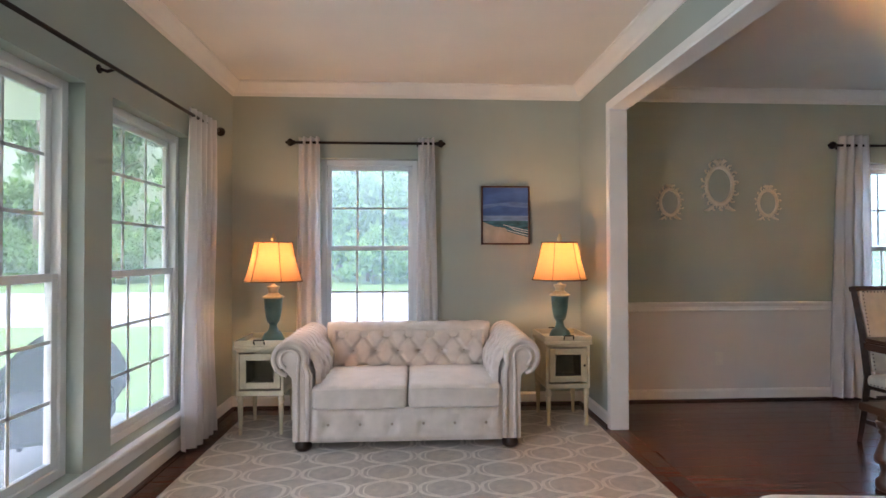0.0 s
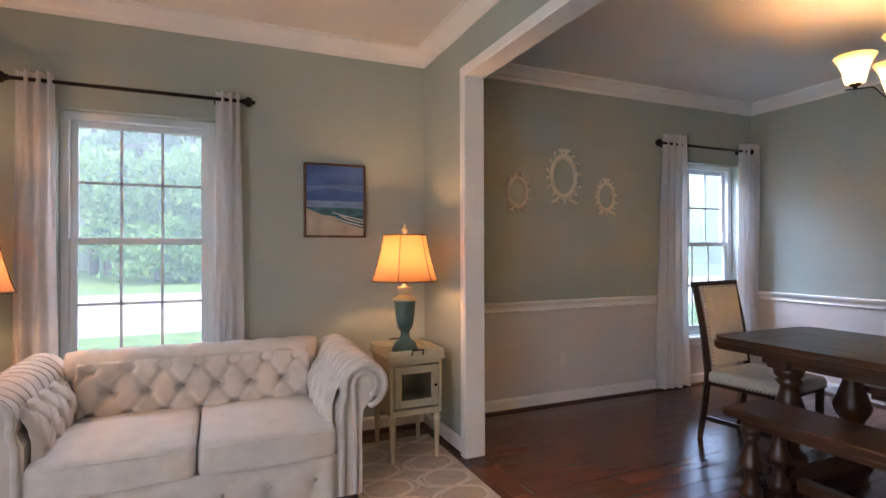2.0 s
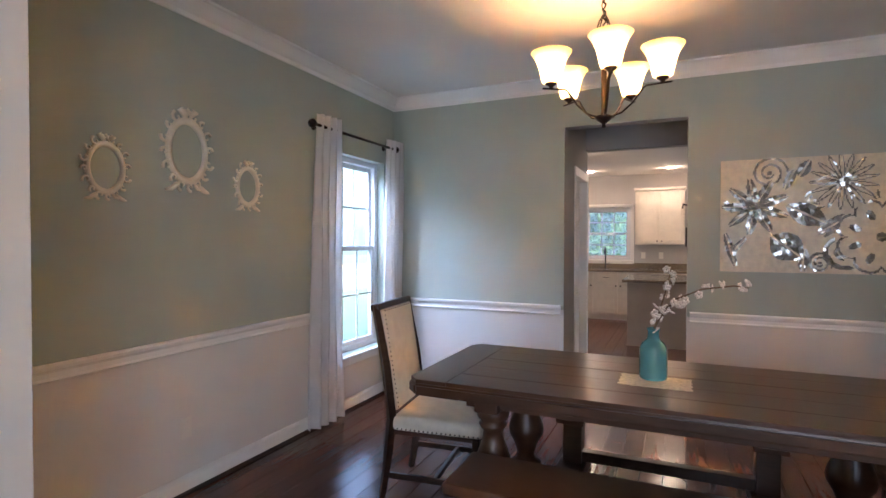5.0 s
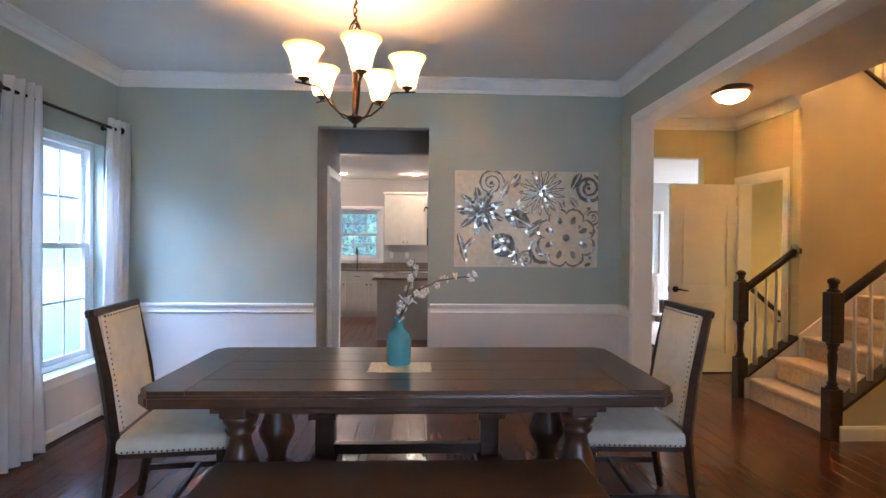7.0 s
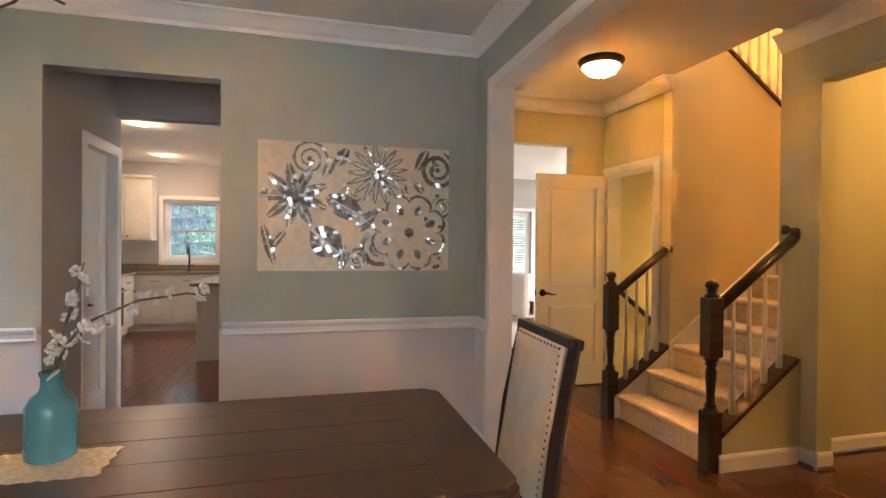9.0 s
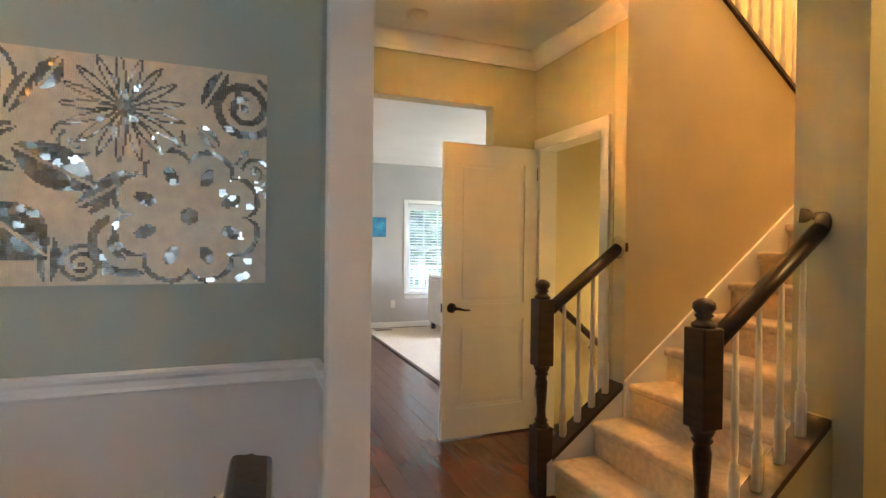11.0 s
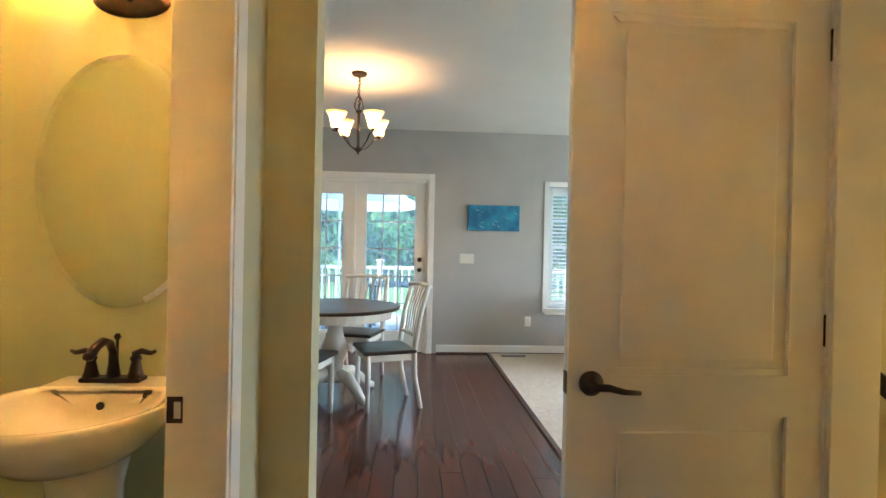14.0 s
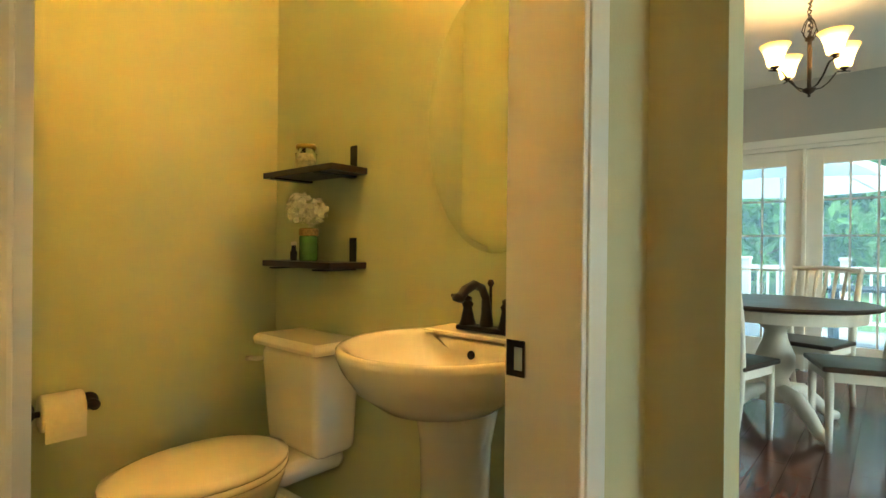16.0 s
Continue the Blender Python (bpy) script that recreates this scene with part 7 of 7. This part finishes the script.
for x, y in ((10.5, 3.9), (10.48, 2.6), (8.3, 3.6)):
    dl = thing("downlight", pose(x, y, H2), "lit round recessed ceiling light", "downlight", "kitchen downlights")
    part("ring", lathe([(0.085, -0.001), (0.085, -0.006), (0.065, -0.008)][::-1], 24, cap=False), TRIM, dl)
    part("lens", lathe([(0.066, -0.006), (0.066, -0.003)], 24), glow("lit downlight", (1.0, 0.85, 0.65), 12.0), dl, "lit frosted lens")
    bulb("downlight_lamp", (x, y, H2 - 0.05), SPOT_W / 3, (1.0, 0.75, 0.5), 0.05)
wi = thing("wall_phone_rack", pose(6.52, 2.34, 1.55), "black metal wall rack in the kitchen passage", "wall rack")
part("rack", boxes(((-0.06, 0.0, -0.28), (0.06, 0.02, 0.22), 0.004)), BLACK, wi)
part("hook", tube([(0, 0.02, 0.18), (0, 0.09, 0.20), (0, 0.10, 0.16)], 0.010, 6), BLACK, wi)
part("basket", boxes(((-0.06, 0.02, -0.20), (0.06, 0.07, -0.02), 0.004)), BLACK, wi)

# ---- outside ----
def porch_chair(m, label):
    t = thing("wicker_chair", m, label, "outdoor chair", "dark wicker porch chairs")
    part("seat", boxes(((-0.32, -0.30, 0.18), (0.32, 0.32, 0.42), 0.04)), WICKER, t)
    bm = bmesh.new()
    grid = []
    for j in range(9):
        row = []
        for i in range(17):
            a = radians(-20 - 140 * i / 16 - 90 + 90)
            f = j / 8
            r = 0.34 + 0.12 * f
            row.append(bm.verts.new((r * math.cos(a), r * math.sin(a), 0.30 + (0.55 * math.sin(math.pi * (0.1 + 0.8 * i / 16))) * f)))
        grid.append(row)
    for a, b in zip(grid, grid[1:]):
        for i in range(16):
            bm.faces.new((a[i], a[i + 1], b[i + 1], b[i]))
    bmesh.ops.solidify(bm, geom=bm.faces[:], thickness=0.035)
    part("backrest", bm, WICKER, t, smooth=True)
    for x in (-0.27, 0.27):
        for y in (-0.25, 0.27):
            part("leg", lathe([(0.018, 0), (0.022, 0.19)], 10, Matrix.Translation((x, y, 0))), WICKER, t)
    return t


porch_chair(pose(-2.05, 4.25, -0.12, 0, 0, 200), "dark wicker porch chair with curved back")
porch_chair(pose(-2.0, 2.75, -0.12, 0, 0, -20), "dark wicker porch chair with curved back")
mt = thing("porch_mat", pose(-1.75, 2.9, -0.119), "dark striped outdoor mat on the porch", "mat")
part("mat", boxes(*[((-0.4, -0.7 + 0.07 * i, 0), (0.4, -0.64 + 0.07 * i, 0.012)) for i in range(20)]), WICKER, mt)
for y in (2.35, 5.1):
    pc = thing("porch_column", pose(-3.35, y, -0.12), "white square porch column with base trim", "column", "porch columns")
    part("shaft", boxes(((-0.12, -0.12, 0), (0.12, 0.12, 2.67), 0.006)), TRIM, pc)
    part("plinth", boxes(((-0.15, -0.15, 0), (0.15, 0.15, 0.22), 0.008)), TRIM, pc)
    part("collar", boxes(((-0.15, -0.15, 2.5), (0.15, 0.15, 2.66), 0.008)), TRIM, pc)

random.seed(3)


def leaf_cloud(count, spread, size, mat_, base):
    """Many small leaf clumps in an uneven crown; returns a bmesh."""
    vs, fs = [], []
    blobs = [(Vector((random.gauss(0, spread[0] * 0.55), random.gauss(0, spread[1] * 0.55), random.uniform(-spread[2], spread[2]))), random.uniform(0.25, 0.5)) for _ in range(26)]
    for k in range(count):
        c, r = random.choice(blobs)
        p = c + Vector((random.gauss(0, 1), random.gauss(0, 1), random.gauss(0, 0.7))) * r * spread[0] * 0.55 + Vector((0, 0, base))
        R = Euler([random.uniform(0, 6.28) for _ in range(3)]).to_matrix()
        s = size * random.uniform(0.6, 1.4)
        i = len(vs)
        for q in ((-1, 0, 0), (0, -0.55, 0.15), (1, 0, 0), (0, 0.55, 0.15)):
            vs.append(tuple(p + R @ (Vector(q) * s)))
        fs.append((i, i + 1, i + 2, i + 3))
    me = bpy.data.meshes.new("crown")
    me.from_pydata(vs, [], fs)
    me.materials.append(mat_)
    return me


def tree(m, label, h, crown_base, spread, mat_, leaves, size, group):
    t = thing("tree", m, label, "tree", group)
    part("trunk", tube([(0, 0, 0), (0.05, 0.02, h * 0.3), (-0.04, 0.05, h * 0.6), (0, 0, h * 0.95)], [0.018 * h, 0.014 * h, 0.010 * h, 0.003 * h], 9), BARK, t, smooth=True)
    for i in range(6):
        a = i * 2.4
        z = crown_base + (h - crown_base) * i / 7
        L = spread[0] * 0.8
        part("limb", tube([(0, 0, z), (L * 0.5 * math.cos(a), L * 0.5 * math.sin(a), z + 0.25 * L), (L * math.cos(a), L * math.sin(a), z + 0.35 * L)], [0.006 * h, 0.004 * h, 0.0015 * h], 6), BARK, t)
    me = leaf_cloud(leaves, spread, size, mat_, (crown_base + h) / 2)
    c = new("crown", me)
    c.parent = t
    tagged(c, kind="stuff")
    return t


pine = tree(pose(-6, 44, -0.6), "tall straight pine tree at the wood's edge", 20, 9, (2.6, 2.6, 5.5), LEAF, 3600, 0.30, "wood behind the road")
oak = tree(pose(-3, 38, -0.6), "leafy green tree at the roadside", 8.5, 1.2, (2.6, 2.6, 3.2), LEAF2, 4200, 0.24, "roadside trees")
shrub = tree(pose(1, 36, -0.6), "low leafy green bush at the wood's edge", 4.0, 0.4, (2.0, 2.0, 1.5), LEAF2, 2600, 0.17, "bushes at the wood's edge")
for i in range(34):
    copy_thing(pine, pose(-30 + 1.9 * i + random.uniform(-0.7, 0.7), 40 + random.uniform(0, 14), -0.6, 0, 0, random.uniform(0, 360)))
for i in range(8):
    copy_thing(oak, pose(-30 + 8.4 * i + random.uniform(-1, 1), 37 + random.uniform(0, 5), -0.6, 0, 0, random.uniform(0, 360)))
for i in range(8):
    copy_thing(shrub, pose(-27 + 8.0 * i + random.uniform(-1, 1), 34.5 + random.uniform(0, 2), -0.6, 0, 0, random.uniform(0, 360)))
# woods to the west, seen past the porch
for i in range(20):
    copy_thing(oak, pose(-32 - random.uniform(0, 7), -4 + 2.6 * i + random.uniform(-1, 1), -0.6, 0, 0, random.uniform(0, 360)))
for i in range(14):
    copy_thing(pine, pose(-42 - random.uniform(0, 8), 0 + 3.4 * i, -0.6, 0, 0, random.uniform(0, 360)))
# trees behind the deck
for i in range(13):
    copy_thing(oak, pose(27 + random.uniform(0, 6), -14 + 2.6 * i, -1.4, 0, 0, random.uniform(0, 360)))
for i in range(8):
    copy_thing(pine, pose(36 + random.uniform(0, 5), -16 + 4.5 * i, -1.4, 0, 0, random.uniform(0, 360)))


def parked_truck():
    red, chrome = mat("white car paint", (0.75, 0.75, 0.76), 0.2, vary=0.03, coat=0.6), mat("red car paint", (0.35, 0.03, 0.02), 0.25, vary=0.05, coat=0.6)
    t = thing("parked_truck", pose(5.3, 32.5, -0.54, 0, 0, 20), "white and red pickup truck parked by the road", "truck")
    bm = bmesh.new()
    add_prism(bm, [(-2.4, 0.4), (2.4, 0.4), (2.45, 0.75), (2.3, 1.05), (1.1, 1.12), (0.5, 1.72), (-0.9, 1.75), (-1.1, 1.12), (-2.4, 1.08)], "y", -0.9, 0.9)
    bmesh.ops.bevel(bm, geom=bm.edges[:], offset=0.06, segments=2, affect="EDGES")
    part("body", bm, red, t)
    part("stripe", boxes(((-2.3, -0.915, 0.62), (2.3, 0.915, 0.85), 0.02)), chrome, t, "red lower stripe")
    part("windscreen", prism([(0.58, 1.18), (1.02, 1.18), (0.52, 1.64), (-0.85, 1.66), (-0.95, 1.18)], "y", -0.91, 0.91), mat("dark car glass", (0.02, 0.025, 0.03), 0.05), t, "dark glass")
    for x in (-1.5, 1.5):
        for s in (-1, 1):
            w = part("wheel", lathe([(0.2, -0.11), (0.37, -0.10), (0.38, 0.0), (0.37, 0.10), (0.2, 0.11)], 22, pose(x, s * 0.85, 0.37, 90)), BLACK, t)
            part("rim", lathe([(0.21, -0.115), (0.10, -0.118)], 16, pose(x, s * 0.86, 0.37, 90)), STEEL, w)


parked_truck()
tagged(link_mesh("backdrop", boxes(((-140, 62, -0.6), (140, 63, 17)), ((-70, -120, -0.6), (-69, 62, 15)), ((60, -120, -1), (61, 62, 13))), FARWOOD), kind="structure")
mb = thing("mailbox", pose(2.0, 14.0, -0.55), "dark mailbox on a pale post by the driveway", "mailbox")
part("post", boxes(((-0.05, -0.05, 0), (0.05, 0.05, 1.05), 0.006)), TRIM, mb)
part("box", prism([(-0.10, 1.05), (0.10, 1.05), (0.10, 1.20), (0.06, 1.28), (-0.06, 1.28), (-0.10, 1.20)], "y", -0.25, 0.25), BLACK, mb)
# deck behind the french doors
deckm = mat("white deck boards", (0.34, 0.32, 0.30), 0.7, vary=0.15, scale=5)
tagged(link_mesh("deck_floor", boxes(*[((11.45 + 0.145 * i, -4.5, -0.16), (11.588 + 0.145 * i, 4.8, -0.06)) for i in range(26)]), deckm), kind="structure")
for i in range(8):
    y = -4.2 + 1.25 * i
    dp = thing("deck_post", pose(15.1, y, -0.06), "white deck railing post with cap", "railing post", "deck railing")
    part("post", boxes(((-0.055, -0.055, 0), (0.055, 0.055, 1.0), 0.004)), TRIM, dp)
    part("cap", boxes(((-0.075, -0.075, 1.0), (0.075, 0.075, 1.05), 0.015)), TRIM, dp)
    if i < 7:
        rl = thing("deck_railing", pose(15.1, y, -0.06), "white deck railing section with square balusters", "railing", "deck railing")
        part("top_rail", boxes(((-0.03, 0.055, 0.86), (0.03, 1.195, 0.92), 0.006)), TRIM, rl)
        part("bottom_rail", boxes(((-0.025, 0.055, 0.10), (0.025, 1.195, 0.15), 0.004)), TRIM, rl)
        for k in range(8):
            part("baluster", boxes(((-0.016, 0.16 + 0.13 * k, 0.15), (0.016, 0.192 + 0.13 * k, 0.86))), TRIM, rl)
um = thing("patio_umbrella", pose(13.4, 1.35, -0.06), "pale patio umbrella open over the deck", "umbrella")
part("pole", lathe([(0.02, 0), (0.02, 2.5)], 12), TRIM, um)
part("base", lathe([(0.25, 0), (0.25, 0.05), (0.05, 0.10)], 24), BLACK, um)
part("canopy", lathe([(1.35, 1.92), (1.3, 1.95), (0.7, 2.28), (0.04, 2.52)], 8, cap=False), thin("pale canvas", (0.75, 0.74, 0.70), 0.4), um)
for i in range(8):
    a = 2 * math.pi * i / 8
    part("rib", tube([(0.03 * math.cos(a), 0.03 * math.sin(a), 2.49), (1.32 * math.cos(a), 1.32 * math.sin(a), 1.91)], 0.008, 5), STEEL, um)
pt = thing("patio_table", pose(13.3, 0.1, -0.06), "dark outdoor dining table on the deck", "table")
part("tabletop", boxes(((-0.45, -0.75, 0.70), (0.45, 0.75, 0.73), 0.008)), WICKER, pt)
for x in (-0.4, 0.4):
    for y in (-0.7, 0.7):
        part("leg", boxes(((x - 0.025, y - 0.025, 0), (x + 0.025, y + 0.025, 0.70))), WICKER, pt)


# ---- floor planks ----
def plank_rows(x0, x1, y0, y1, seed, width=0.127):
    rnd = random.Random(seed)
    y = y0
    while y < y1 - 0.01:
        yb = min(y + width, y1)
        x = x0 - rnd.uniform(0, 0.9)
        while x < x1:
            L = rnd.choice((0.9, 1.2, 1.5))
            a, b = max(x, x0), min(x + L, x1)
            if b - a > 0.02:
                yield a, b, y, yb
            x += L
        y += width


FLOOR = bpy.data.objects["floor"]
SHARED = {}


def plank(a, b, y, yb):
    key = (round(b - a, 3), round(yb - y, 3))
    if key not in SHARED:
        bm = bmesh.new()
        lx, ly = (b - a) / 2 - 0.0006, (yb - y) / 2 - 0.0008
        top = [bm.verts.new((u * (lx - 0.0015), v * (ly - 0.0015), 0)) for u, v in ((-1, -1), (1, -1), (1, 1), (-1, 1))]
        mid = [bm.verts.new((u * lx, v * ly, -0.0015)) for u, v in ((-1, -1), (1, -1), (1, 1), (-1, 1))]
        low = [bm.verts.new((u * lx, v * ly, -0.0075)) for u, v in ((-1, -1), (1, -1), (1, 1), (-1, 1))]
        bm.faces.new(top)
        for p, q in ((top, mid), (mid, low)):
            for i in range(4):
                bm.faces.new((p[i], q[i], q[(i + 1) % 4], p[(i + 1) % 4]))
        bmesh.ops.recalc_face_normals(bm, faces=bm.faces[:])
        me = bpy.data.meshes.new("plank")
        bm.to_mesh(me)
        bm.free()
        me.materials.append(WOODFLOOR)
        SHARED[key] = me
    ob = new("plank", SHARED[key])
    ob.location = ((a + b) / 2, (y + yb) / 2, 0)
    ob.parent = FLOOR


count = 0
rest = []
for area in ((2.0, 5.44, 0.77, 4.95, 1), (2.0, 6.62, -0.95, 0.77, 2), (1.89, 2.0, 0.9, 4.255, 3)):
    for p in plank_rows(*area):
        if count < 300:
            plank(*p)
            count += 1
        else:
            rest.append(p)
for area in ((-1.09, 1.89, -0.33, 4.95, 4), (2.0, 4.69, -3.0, -0.95, 5), (5.44, 6.74, 2.34, 3.47, 6), (6.62, 11.45, -0.72, 4.95, 7), (5.44, 6.79, 0.60, 2.25, 8)):
    rest += list(plank_rows(*area))
vs, fs = [], []
for a, b, y, yb in rest:
    a, b, y, yb = a + 0.0006, b - 0.0006, y + 0.0008, yb - 0.0008
    i = len(vs)
    e = 0.0015
    vs += [(a + e, y + e, 0), (b - e, y + e, 0), (b - e, yb - e, 0), (a + e, yb - e, 0), (a, y, -0.0015), (b, y, -0.0015), (b, yb, -0.0015), (a, yb, -0.0015), (a, y, -0.0075), (b, y, -0.0075), (b, yb, -0.0075), (a, yb, -0.0075)]
    fs.append((i, i + 1, i + 2, i + 3))
    for o in (0, 4):
        for k in range(4):
            fs.append((i + o + k, i + o + 4 + k, i + o + 4 + (k + 1) % 4, i + o + (k + 1) % 4))
me = bpy.data.meshes.new("plank_field")
me.from_pydata(vs, [], fs)
me.materials.append(WOODFLOOR)
pf = new("plank_field", me)
pf.parent = FLOOR
tagged(pf, "dark red-brown oak floor planks", kind="stuff")
